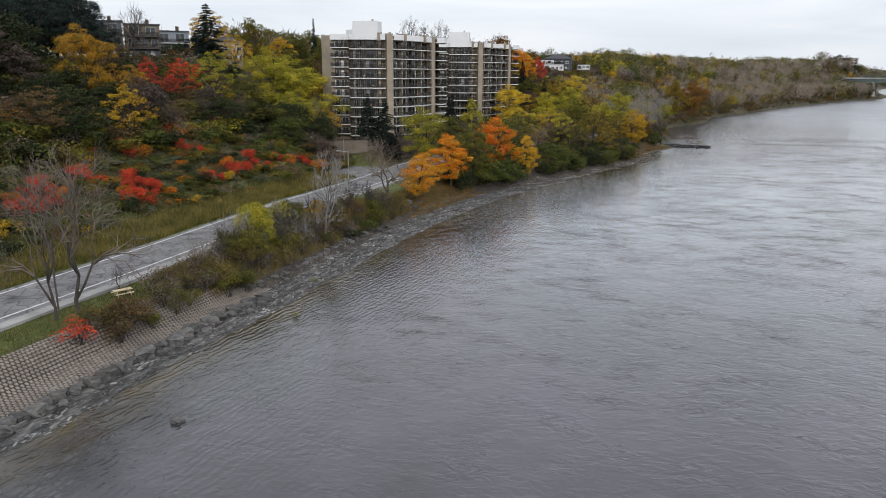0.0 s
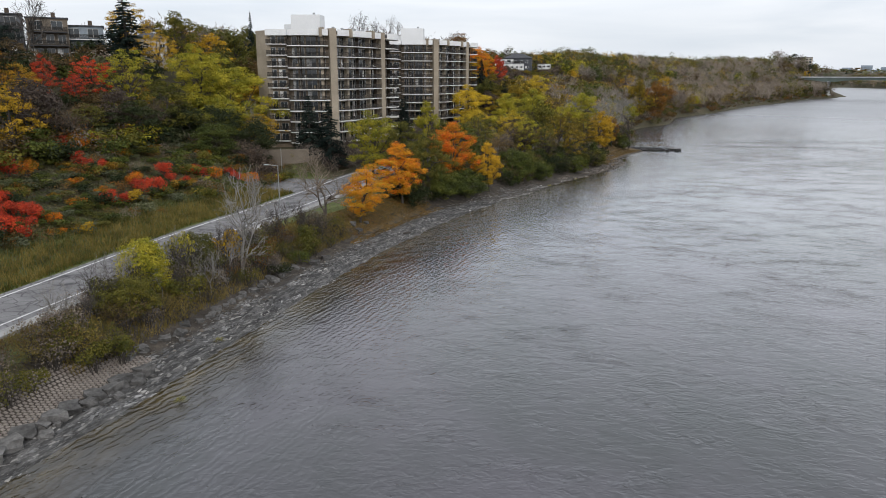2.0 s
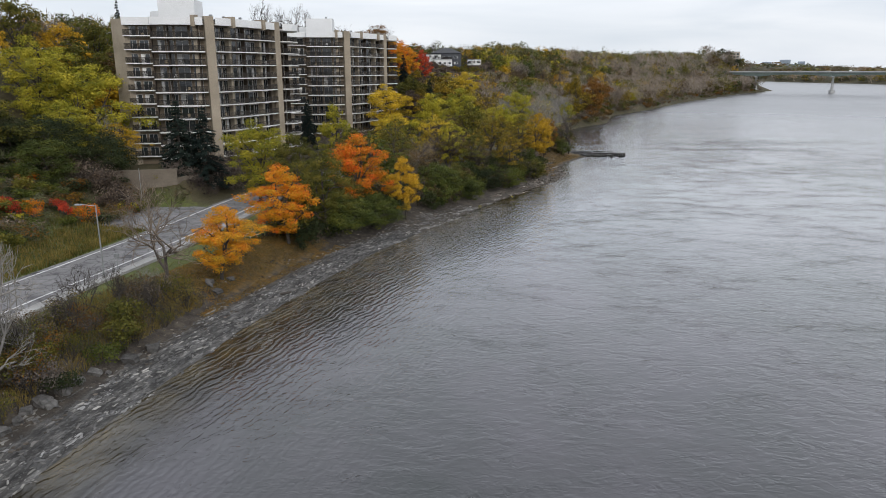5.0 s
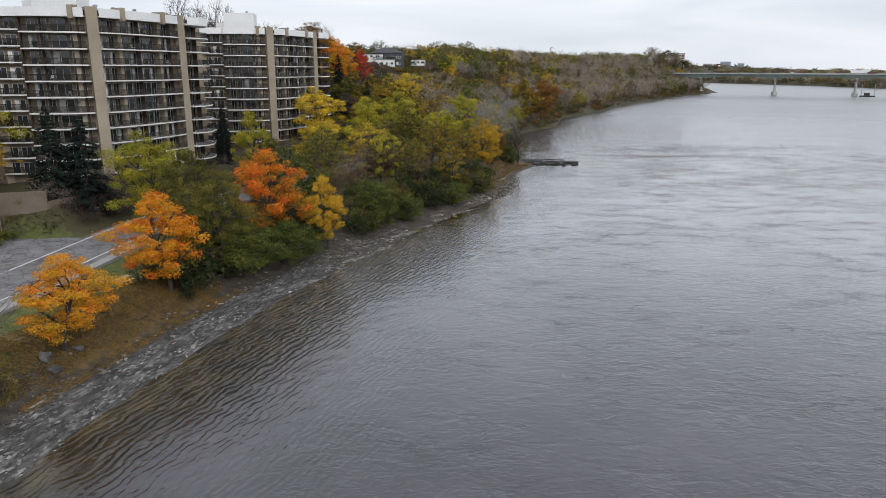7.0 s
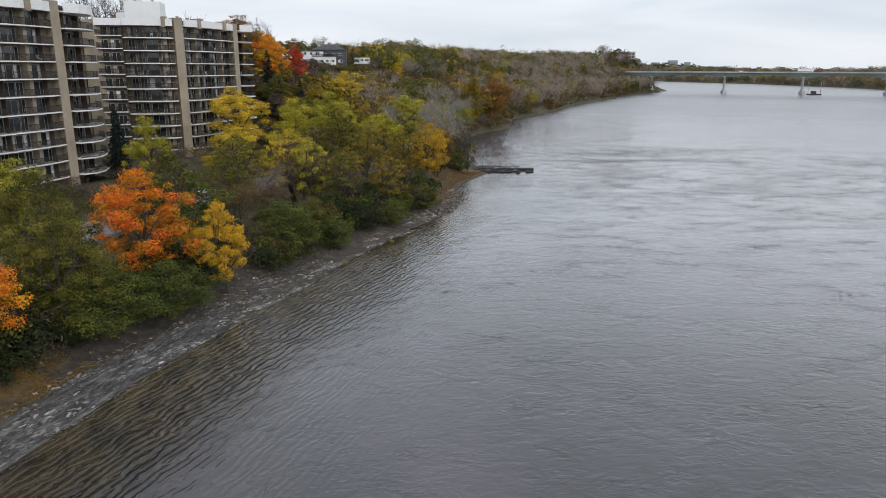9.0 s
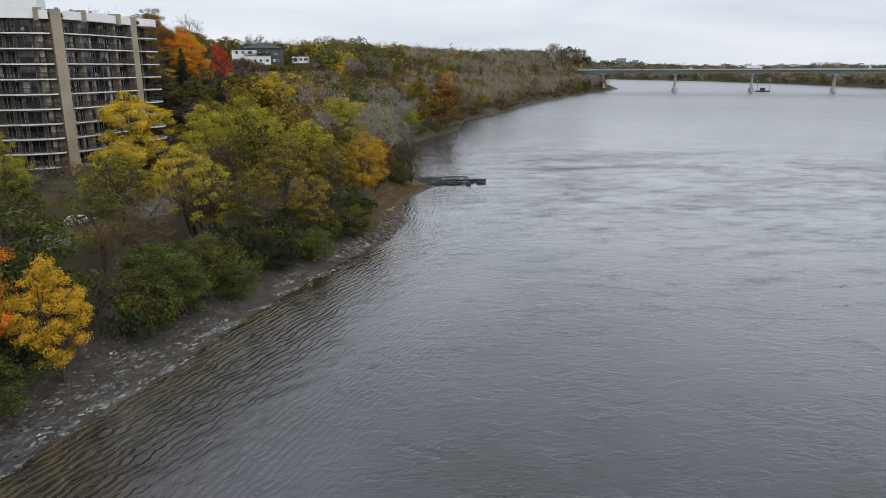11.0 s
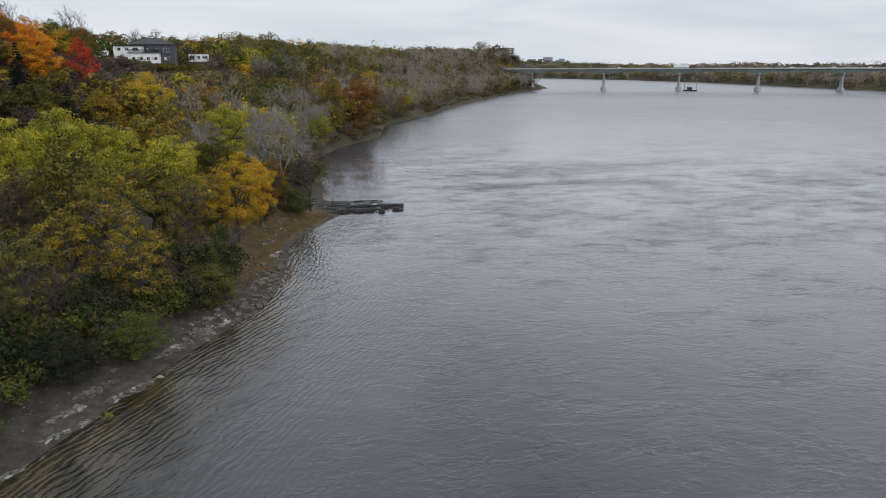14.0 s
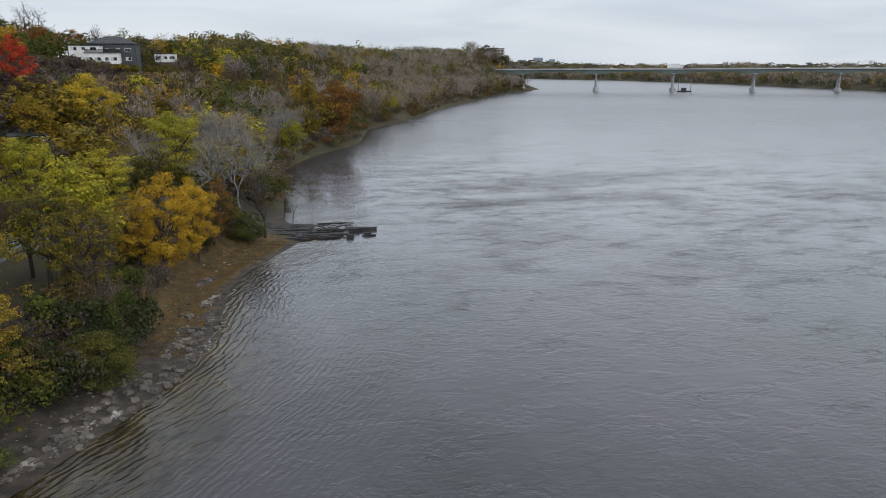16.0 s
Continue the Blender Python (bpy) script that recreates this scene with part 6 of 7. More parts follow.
for form, x, y, h, w, c, label, bark in (
    # along the shore, from the picnic lawn to the point
    ("bare", -38.6, 57.5, 12.5, 11.5, "twig", "dark leafless tree with fine twigs beside the road", BARK_BROWN),
    ("bare", -37.6, 30.5, 14.0, 9.0, None, "pale leafless tree among brown brush", BARK_PALE),
    ("sparse", -43.6, -11.6, 17.5, 14.0, "twig", "tall twin-stemmed tree nearly bare of leaves", BARK),
    ("sparse", -44.6, -13.6, 16.5, 11.0, "twig", "second stem of a nearly bare tree on the lawn", BARK),
    ("low", -42.6, 18.5, 5.8, 5.0, "lime", "tall yellow-green shrubby tree beside the road", BARK),
    ("low", -41.6, 26.5, 5.0, 4.6, "olive", "olive shrubby tree beside the road", BARK),
    ("low", -40.0, 12.0, 4.2, 4.6, "olive", "olive shrubby tree in the bank brush", BARK),
    ("big", -34.6, 63.2, 8.6, 6.9, "amber", "small maple in amber and orange leaf above the beach", BARK),
    ("big", -32.4, 79.8, 10.6, 8.2, "orange", ORANGE_L, BARK),
    ("big", -46.5, 104.5, 14.5, 9.5, "lime", "wide yellow-green tree beyond the road", BARK),
    ("big", -37.5, 99.0, 13.0, 7.2, "olive", "olive green tree with dark leaning trunk", BARK),
    ("big", -29.6, 87.5, 12.4, 6.6, "olive", "dull green tree on the bank", BARK),
    ("low", -27.5, 90.5, 6.0, 8.5, "green", "dense green understorey tree near the shore", BARK),
    ("big", -28.1, 101.5, 13.2, 8.8, "redgreen", "maple turning red and orange among green trees", BARK),
    ("low", -24.0, 97.5, 5.6, 7.5, "green", "low green tree over the beach", BARK),
    ("big", -20.6, 106.0, 10.4, 5.6, "gold", "golden orange tree at the edge of the bank", BARK),
    ("low", -17.2, 121.8, 7.0, 8.0, "green", "large rounded green willow shrub above the beach", BARK),
    ("low", -15.0, 131.0, 5.4, 6.4, "olive", "rounded green shrub above the beach", BARK),
    ("low", -11.5, 128.0, 4.6, 5.4, "green", "green shrub at the beach edge", BARK),
    ("airy", -17.3, 143.5, 13.0, 8.0, "lime", "slender tree with pale yellow leaves", BARK),
    ("airy", -21.4, 147.5, 14.0, 10.0, "yellow", "pale yellow tree with open crown", BARK),
    ("big", -40.5, 183.0, 16.0, 12.0, "yellow", "wide yellow tree before the apartment block", BARK),
    ("big", -34.5, 158.0, 13.5, 10.0, "yellow", "olive yellow tree by the road", BARK),
    ("big", -45.5, 146.0, 16.0, 6.6, "lime", "yellow-green tree before the apartment block", BARK),
    ("mid", -37.0, 134.0, 11.0, 9.0, "olive", "olive green tree beside the road", BARK),
    ("big", -20.1, 177.5, 19.0, 12.0, "lime", "tall yellow-green tree with full crown", BARK),
    ("big", -29.0, 186.0, 17.0, 12.0, "lime", "yellow-green locust tree by the path", BARK),
    ("mid", -16.0, 166.0, 15.0, 10.0, "olive", "olive tree with dark branches", BARK),
    ("airy", -19.9, 166.5, 13.0, 9.0, "brown", "thin brown-leaved tree with crooked limbs", BARK),
    ("airy", -9.7, 157.5, 14.0, 9.5, "ochre", "open-crowned tree with yellow-brown leaves", BARK),
    ("airy", -5.5, 152.0, 11.0, 7.0, "ochre", "thin golden-leaved tree near the shore", BARK),
    ("low", -4.5, 144.5, 4.6, 6.0, "green", "dense green shrub over the beach", BARK),
    ("low", -9.0, 139.0, 4.6, 6.0, "darkgreen", "dense green shrub over the beach", BARK),
    ("airy", -12.0, 143.0, 11.0, 8.0, "olive", "thin olive-leaved tree on the bank", BARK),
    ("low", 0.5, 158.0, 5.0, 6.0, "olive", "low olive tree on the point", BARK),
    ("big", 0.6, 185.5, 14.0, 8.0, "gold", "golden yellow maple on the point", BARK),
    ("big", 2.8, 195.0, 12.0, 6.0, "gold", "golden maple at the end of the point", BARK),
    ("airy", 4.6, 203.0, 10.0, 5.0, "rust", "slim golden tree on the point", BARK),
    ("airy", -4.0, 171.0, 12.0, 8.0, "ochre", "open-crowned brown-gold tree above the point", BARK),
    ("low", 4.5, 207.0, 6.0, 7.0, "olive", "green shrub at the tip of the point", BARK),
    ("low", 8.3, 205.8, 4.8, 5.2, "green", "dark green shrub beside the rock ledge", BARK),
    ("bare", 10.4, 209.5, 12.5, 11.0, None, "dark leafless tree at the root of the rock ledge", BARK),
    ("mid", -9.0, 183.0, 13.5, 10.0, "lime", "yellow-green tree on the lawn of the point", BARK),
    ("big", -6.2, 236.0, 16.5, 13.0, "lime", "broad lime-yellow tree near the cove", BARK),
    ("big", -14.5, 214.0, 12.0, 11.0, "lime", "lime-yellow tree beside the path", BARK),
    ("big", -22.0, 209.0, 14.5, 11.0, "lime", "lime-yellow tree in a row by the path", BARK),
    ("mid", -30.0, 205.0, 14.0, 11.0, "olive", "olive tree by the path", BARK),
    ("big", -29.0, 264.0, 18.5, 13.0, "yellow", "tall bright yellow maple on the slope", BARK),
    ("bare", 5.3, 243.9, 15.0, 10.0, None, "pale grey leafless tree by the cove", BARK_PALE),
    ("bare", 0.5, 251.0, 16.0, 11.0, None, "pale grey leafless tree by the cove", BARK_PALE),
    ("mid", 25.5, 349.0, 20.0, 15.0, "rust", "large rusty brown willow on the shore", BARK),
    ("mid", 17.0, 341.0, 20.0, 13.0, "ochre", "tall golden brown tree above the shore", BARK),
    ("mid", 12.0, 306.0, 12.0, 8.0, "lime", "yellow-green tree near the far cove", BARK),
    ("mid", -47.5, 277.0, 13.0, 7.5, "red", "narrow bright red maple on the slope", BARK),
    ("mid", -57.0, 272.0, 15.0, 11.0, "orange", "orange maple on the slope", BARK),
    ("big", -51.0, 258.0, 15.0, 10.0, "orange", "orange maple on the slope", BARK),
    ("mid", -66.0, 282.0, 15.0, 11.0, "redgreen", "red and orange maple on the upper slope", BARK),
    ("big", -62.0, 262.0, 17.0, 12.0, "rust", "rust-coloured maple on the upper slope", BARK),
    # hillside over the road
    ("big", -86.0, 115.0, 20.0, 15.0, "lime", "tall rounded yellow-green tree beside the apartment block", BARK),
    ("big", -94.0, 113.0, 18.5, 12.5, "lime", "yellow-green tree on the hillside", BARK),
    ("big", -84.0, 107.0, 13.0, 11.0, "lime", "yellow-green tree on the hillside", BARK),
    ("airy", -95.2, 90.1, 14.5, 9.5, "lime", "yellow-green tree on the hillside", BARK),
    ("airy", -99.7, 71.0, 10.0, 5.0, "red", "bright red maple on the upper slope", BARK),
    ("airy", -101.3, 84.5, 10.0, 7.0, "red", "bright red maple below the townhouses", BARK),
    ("airy", -100.0, 79.0, 7.0, 5.0, "red", "red maple on the hillside", BARK),
    ("big", -101.8, 55.1, 15.5, 9.0, "bronze", "golden yellow tree on the upper slope", BARK),
    ("airy", -112.0, 75.0, 7.0, 8.0, "brown", "yellow tree on the hillside", BARK),
    ("airy", -97.4, 62.5, 10.8, 7.4, "bronze", "orange-yellow tree on the hillside", BARK),
    ("airy", -90.0, 70.0, 7.0, 7.0, "olive", "small golden tree on the slope", BARK),
    # next two: leaf colour kept dark to carry the near-black shade under trees
    ("mid", -95.0, 55.0, 8.0, 9.0, "darkgreen", "slope tree, leaves dark green for the shade under the trees", BARK),
    ("mid", -98.0, 48.0, 9.0, 9.0, "darkgreen", "slope tree, leaves dark green for the shade under the trees", BARK),
    ("low", -80.0, 96.5, 8.5, 10.0, "darkgreen", "dark green spreading tree at the foot of the hill", BARK),
    ("low", -73.0, 101.0, 8.0, 9.0, "darkgreen", "dark green spreading tree at the foot of the hill", BARK),
    ("low", -85.0, 92.0, 7.5, 9.0, "darkgreen", "dark green tree on the lower slope", BARK),
    ("low", -76.0, 90.0, 7.0, 9.0, "green", "green tree on the lower slope", BARK),
    ("airy", -76.5, 110.0, 9.5, 8.0, "gold", "thin yellow-brown tree beside the apartment block", BARK),
    ("bare", -79.5, 113.0, 13.0, 7.0, None, "white-barked leafless tree beside the apartment block", BARK_PALE),
    ("bare", -93.3, 225.9, 21.0, 14.0, None, "tall leafless tree behind the apartment blocks", BARK),
    ("bare", -84.0, 222.0, 19.0, 12.0, None, "tall leafless tree behind the apartment blocks", BARK),
    ("bare", -76.8, 215.1, 20.0, 13.0, None, "tall leafless tree behind the apartment blocks", BARK_GREY),
    ("bare", -100.0, 440.0, 27.0, 24.0, None, "tall leafless tree on the hilltop skyline", BARK),
    ("bare", -45.0, 392.0, 16.0, 14.0, None, "leafless tree behind the grey house", BARK),
    ("bare", -58.0, 388.0, 17.0, 14.0, None, "leafless tree behind the grey house", BARK),
    ("bare", -78.0, 318.0, 21.0, 17.0, None, "leafless tree on the hilltop skyline", BARK),
    ("airy", -120.0, 124.0, 15.0, 11.0, "gold", "tall golden tree behind the houses", BARK),
    ("mid", -108.0, 127.0, 15.0, 10.0, "olive", "olive tree behind the houses", BARK),
    ("airy", -105.0, 113.0, 12.0, 7.5, "gold", "golden tree with open crown beside the beige house", BARK),
    ("low", -115.5, 111.5, 8.0, 6.0, "needle", "low dark evergreen beside the townhouses", BARK),
    ("bare", -119.0, 89.0, 17.0, 15.0, None, "leafless dark tree before the townhouses", BARK),
):
    k = 1.0 if form in ("bare", "sparse") else 1.22 if y < 125 else 1.04
    plant(form, x, y, h * (1 + (k - 1) * 0.35), w * k, c, label, "bare_tree" if form in ("bare", "sparse") else "tree", bark=bark)
for x, y, h, w, lab in ((-112.8, 113.0, 18.0, 13, "tall dark spruce on the hilltop beside a house"), (-63.5, 109.0, 14.5, 8.2, "dark blue-green spruce before the apartment block"), (-59.3, 110.5, 15.0, 8.4, "dark blue-green spruce before the apartment block"), (-53.5, 153.0, 13.0, 4.6, "dark spruce between the apartment blocks"), (-56.5, 160.0, 12.0, 4.4, "dark spruce between the apartment blocks"), (-43.0, 192.0, 11.0, 4.4, "dark spruce before the second block"), (-47.5, 240.0, 14.0, 6.0, "dark spruce beside a house"), (-37.5, 236.0, 13.0, 6.5, "dark spruce beside a house"), (-42.5, 232.0, 12.0, 6.0, "dark spruce beside a house"),
                       (-101, 154, 17, 3.5, "thin spire of a spruce behind the apartment block")):
    plant("spruce", x, y, h, w, "needle", lab, "conifer")

for x, y, h, w in ((-137, 80, 18, 12), (-131, 86, 17, 11), (-129, 76, 18, 12), (-138, 70, 19, 13), (-124, 66, 15, 12), (-127, 56, 18, 12), (-120, 79, 11, 10), (-133, 61, 19, 13), (-127, 81, 18, 12), (-133, 74, 19, 12), (-122, 71, 14, 11), (-135, 87, 17, 11)):
    plant("big", x, y, h, w, "needle", "broad dark pine at the top of the hill", "tree", group="hilltop pines")

# ---- brush between road and river ----
pr = random.Random(21)
BRUSH = (("scrub", "brown"), ("scrub", "rust"), ("shrub", "olive"), ("scrub", "twig"), ("scrub", "twig"), ("scrub", "straw"), ("scrub", "straw"), ("scrub", "olive"), ("scrub", "twig"), ("scrub", "olive"))


def brush(x, y, h, w, form, colour, what):
    plant(form, x, y, h, w, colour, what, "shrub", group="bank brush")


for _ in range(105):
    y = pr.uniform(2, 56)
    s = pr.uniform(6.6, 14.0) if y < 45 else pr.uniform(6.8, 11)
    x = shore_x(y, s)
    form, colour = pr.choice(BRUSH)
    k = pr.uniform(0.8, 1.6)
    brush(x, y, 2.1 * k, 2.9 * k, form, colour, "tangled brown and olive shrub on the river bank")
for x, y, h, w, form, c, what in (
    (-40.8, -11.4, 2.6, 4.4, "shrub", "brown", "brown shrub over the revetment"), (-41.0, -13.2, 2.2, 4.0, "scrub", "olive", "olive shrub over the revetment"), (-40.4, -15.2, 2.6, 4.6, "scrub", "red", "low red sumac shrub over the revetment"), (-38.6, -12.0, 2.6, 4.8, "shrub", "brown", "brown shrub over the revetment"), (-39.7, -9.6, 2.8, 5.0, "shrub", "brown", "brown shrub over the revetment"), (-40.5, -7.4, 2.4, 4.2, "scrub", "brown", "brown shrub over the revetment"), (-38.3, -8.2, 1.8, 3.0, "shrub", "olive", "olive shrub over the revetment"),
    (-39.5, -27.0, 1.6, 3.8, "scrub", "olive", "low shrub beside the lawn"), (-37.0, 3.5, 2.8, 3.6, "shrub", "olive", "yellow-green shrub by the boulders"), (-39.5, 3.0, 2.8, 3.6, "shrub", "olive", "olive shrub by the boulders"), (-41.5, 2.0, 2.4, 3.4, "scrub", "brown", "brown shrub near the picnic table"), (-36.2, 6.0, 2.6, 3.4, "shrub", "olive", "green shrub over the boulders"),
    (-42.0, 18.0, 5.4, 5.0, "shrub", "lime", "tall yellow-green shrub beside the road"), (-40.0, 31.0, 4.8, 4.4, "shrub", "gold", "yellow shrub below a pale bare tree"), (-42.5, 26.0, 5.0, 5.0, "shrub", "lime", "yellow-green shrub beside the road"), (-35.0, 40.5, 2.2, 3.6, "shrub", "green", "dark green shrub on the bank"), (-34.8, 34.5, 2.0, 3.4, "shrub", "darkgreen", "dark green shrub above the beach")):
    brush(x, y, h, w, form, c, what)
for _ in range(16):
    y = pr.uniform(-4.5, 7)
    k = pr.uniform(0.9, 1.4)
    form, colour = pr.choice((("scrub", "brown"), ("scrub", "olive"), ("shrub", "olive"), ("scrub", "straw"), ("scrub", "twig")))
    brush(shore_x(y, pr.uniform(7.0, 11.5)), y, 2.1 * k, 2.9 * k, form, colour, "brown and olive shrub at the end of the revetment")
plant("bare", -42.0, 14.0, 6.5, 4.5, None, "small leafless tree in the roadside brush", "bare_tree", bark=BARK_PALE)
plant("bare", -43.5, 22.0, 6.0, 4.5, None, "small leafless tree in the roadside brush", "bare_tree", bark=BARK)
plant("bare", -41.0, 8.0, 4.0, 3.0, None, "small leafless tree in the roadside brush", "bare_tree", bark=BARK)
plant("bare", -45.0, -4.6, 3.4, 1.8, None, "young bare tree planted beside the picnic table", "bare_tree", bark=BARK)
for _ in range(30):
    y = pr.uniform(4, 54)
    k = pr.uniform(3, 6.5)
    plant("bare", shore_x(y, pr.uniform(8, 13)), y, k, k * 0.75, None, "small leafless tree tangled in the bank brush", "bare_tree", bark=pr.choice((BARK, BARK_PALE)))
for _ in range(22):
    y = pr.uniform(226, 340)
    k = pr.uniform(11, 16)
    plant("bare", shore_x(y, pr.uniform(4, 26)), y, k, k * 0.8, None, "pale grey leafless tree above the cove", "bare_tree", bark=BARK_PALE, group="bare trees of the cove")
for _ in range(16):
    y = pr.uniform(228, 345)
    k = pr.uniform(9, 14)
    plant("cloud", shore_x(y, pr.uniform(4, 30)), y, k, k * 0.85, "twig", "grey leafless tree with fine twigs above the cove", "tree", bark=BARK_PALE, group="bare trees of the cove")
# undergrowth of the wooded bank and the point
for _ in range(110):
    y = pr.uniform(80, 206)
    s = pr.uniform(8.5, 14) if y < 160 else pr.uniform(7, 14)
    form, colour = pr.choice((("shrub", "green"), ("shrub", "darkgreen"), ("scrub", "brown"), ("shrub", "brown"), ("scrub", "olive"), ("scrub", "twig"), ("scrub", "twig")))
    k = pr.uniform(0.8, 1.7)
    brush(shore_x(y, s * 1.12), y, 2.3 * k, 2.9 * k, form, colour, "undergrowth shrub below the trees of the bank")
# slope over the road: sumac, green shrubs, dead brush
def thicket(name, spots, colour, form, label):
    """Shrubs too many to count, joined into one mesh."""
    r = np.random.default_rng(len(spots) * 7 + len(colour))
    base = []
    for wood, crown in PROTO[form]:
        v = np.empty(len(crown.vertices) * 3, np.float32)
        crown.vertices.foreach_get("co", v)
        base.append(v.reshape(-1, 4, 3))
    out = []
    for x, y, h, w in spots:
        q = base[r.integers(0, len(base))]
        q = q[r.random(len(q)) < 0.36]
        c = q.mean(1, keepdims=True)
        q = (c + (q - c) * 1.55) * (w / SIZE[form][1], w / SIZE[form][1], h / SIZE[form][0])
        a = r.uniform(0, 6.28)
        q = np.stack([q[..., 0] * math.cos(a) - q[..., 1] * math.sin(a), q[..., 0] * math.sin(a) + q[..., 1] * math.cos(a), q[..., 2]], -1)
        out.append(q + (x, y, height(x, y) - 0.1))
    v = np.concatenate(out).reshape(-1, 3)
    return tagged(put(name, mesh_np(name, v, np.arange(len(v)).reshape(-1, 4)), LEAF[colour]), label, "thicket", kind="stuff")


for form, colour, n in (("shrub", "green", 12), ("shrub", "darkgreen", 24), ("shrub", "olive", 8), ("scrub", "umber", 14)):
    sp = [(shore_x(y, pr.uniform(7.4, 14)), y, 2.4 * k, 3.0 * k) for y, k in [(pr.uniform(80, 112), pr.uniform(1.0, 1.9)) for _ in range(n)]]
    thicket("bank_undergrowth", sp, colour, form, f"dense undergrowth on the bank below the maples, {colour} tones")
for form, colour, n in (("shrub", "darkgreen", 52), ("shrub", "green", 22), ("shrub", "olive", 16), ("scrub", "umber", 50), ("scrub", "brown", 24)):
    sp = [(shore_x(y, pr.uniform(5.0, 13)), y, 2.5 * k, 3.0 * k) for y, k in [(pr.uniform(112, 168), pr.uniform(0.9, 1.7)) for _ in range(n)]]
    thicket("bank_undergrowth", sp, colour, form, f"dark undergrowth over the beach below the trees, {colour} tones")
REDS = ((-70.7, 29.2), (-71.1, 34.5), (-72.5, 31.5), (-69.5, 27.0), (-70.9, 57.0), (-71, 65.5), (-70.6, 48.8), (-80, 55.4), (-74.4, 13.2), (-76, 16.5), (-73, 9.5), (-84, 44), (-88, 60), (-70, 74), (-66.5, 80), (-77, 25))
for x, y in REDS:
    for dx, dy, colour in ((0, 0, "red"), (1.6, 1.9, "redgreen" if y % 2 < 0.6 else "red"), (-1.9, 1.0, "redgreen" if y % 3 < 1 else "red")):
        k = pr.uniform(0.8, 1.5)
        plant("shrub", x + dx, y + dy, 2.3 * k, 2.8 * k, colour, "bright red sumac shrub on the slope" if colour == "red" else "orange and red sumac shrub on the slope", "shrub", group="red sumacs")
for form, colour, n in (("shrub", "green", 120), ("shrub", "sage", 130), ("shrub", "olive", 70), ("scrub", "rust", 40), ("shrub", "redgreen", 16), ("scrub", "brown", 60)):
    sp = []
    for _ in range(n):
        y = pr.uniform(-40, 100)
        d = 8 + 26 * pr.random()
        k = pr.uniform(0.45, 0.95)
        sp.append((float(np.interp(y, ROAD_Y, ROAD_X)) - 4.6 - d, y, 1.8 * k, 4.2 * k))
    thicket("slope_thicket", sp, colour, form, f"low tangled shrubs above the road, {colour} tones")
for form, colour, n in (("shrub", "green", 70), ("shrub", "sage", 60), ("scrub", "brown", 90), ("shrub", "olive", 80), ("scrub", "rust", 60), ("shrub", "darkgreen", 45), ("scrub", "twig", 90), ("shrub", "rust", 12), ("shrub", "lime", 14), ("shrub", "gold", 16)):
    sp = []
    for _ in range(n):
        y = pr.uniform(-40, 104)
        d = 8 + 56 * pr.random() ** 1.2
        k = pr.uniform(0.6, 1.5) * (0.9 if d < 26 else 1.6)
        sp.append((float(np.interp(y, ROAD_Y, ROAD_X)) - 4.6 - d, y, 2.1 * k, 3.6 * k))
    thicket("slope_thicket", sp, colour, form, f"tangled shrubs on the overgrown slope, {colour} tones".replace("twig", "bare grey"))
for form, colour, n in (("shrub", "darkgreen", 70), ("shrub", "brown", 60), ("scrub", "brown", 60), ("shrub", "olive", 40)):
    sp = []
    for _ in range(n):
        y = pr.uniform(-30, 112)
        k = pr.uniform(1.0, 2.2)
        sp.append((float(np.interp(y, ROAD_Y, ROAD_X)) - 4.6 - pr.uniform(27, 66), y, 2.2 * k, 3.4 * k))
    thicket("hill_undergrowth", sp, colour, form, f"dark undergrowth below the hillside trees, {colour} tones")
for form, colour, n in (("shrub", "green", 90), ("shrub", "darkgreen", 110), ("shrub", "sage", 60), ("shrub", "bronze", 40), ("scrub", "brown", 70)):
    sp = []
    for _ in range(n):
        y = pr.uniform(-40, 100)
        d = 12 + 26 * pr.random()
        k = pr.uniform(0.5, 1.0)
        sp.append((float(np.interp(y, ROAD_Y, ROAD_X)) - 4.6 - d, y, 2.0 * k, 4.4 * k))
    thicket("slope_cover", sp, colour, form, f"close low growth covering the slope, {colour} tones")
# bare shrubs before the apartment blocks
for form, colour, n in (("scrub", "twig", 90), ("scrub", "brown", 60), ("scrub", "rust", 16)):
    sp = []
    for _ in range(n):
        y = pr.uniform(100, 205)
        d = pr.uniform(3, 20)
        k = pr.uniform(0.8, 1.9)
        x = float(np.interp(y, ROAD_Y, ROAD_X)) - 5 - d
        if x < -57 and y < 147:
            continue
        sp.append((x, y, 2.0 * k, 3.0 * k))
    thicket("hedge_thicket", sp, colour, form, f"shrubs below the apartment blocks, {colour} tones".replace("twig", "bare grey"))
for form, colour, n in (("scrub", "twig", 36), ("scrub", "umber", 36), ("shrub", "umber", 16)):
    sp = []
    for _ in range(n):
        y = pr.uniform(105, 126)
        k = pr.uniform(0.8, 1.6)
        sp.append((float(np.interp(y, ROAD_Y, ROAD_X)) - 5 - pr.uniform(1, 9), y, 2.2 * k, 3.0 * k))
    thicket("hedge_thicket", sp, colour, form, f"bare twiggy shrubs beside the driveway, {colour} tones".replace("twig", "grey"))
for form, colour, n in (("scrub", "twig", 14), ("scrub", "umber", 22), ("shrub", "umber", 12)):
    sp = [(pr.uniform(-78, -66.5), pr.uniform(92, 98), 2.4 * k, 3.2 * k) for k in [pr.uniform(0.9, 1.7) for _ in range(n)]]
    thicket("hedge_thicket", sp, colour, form, f"bare twiggy shrubs before the retaining wall, {colour} tones".replace("twig", "grey"))
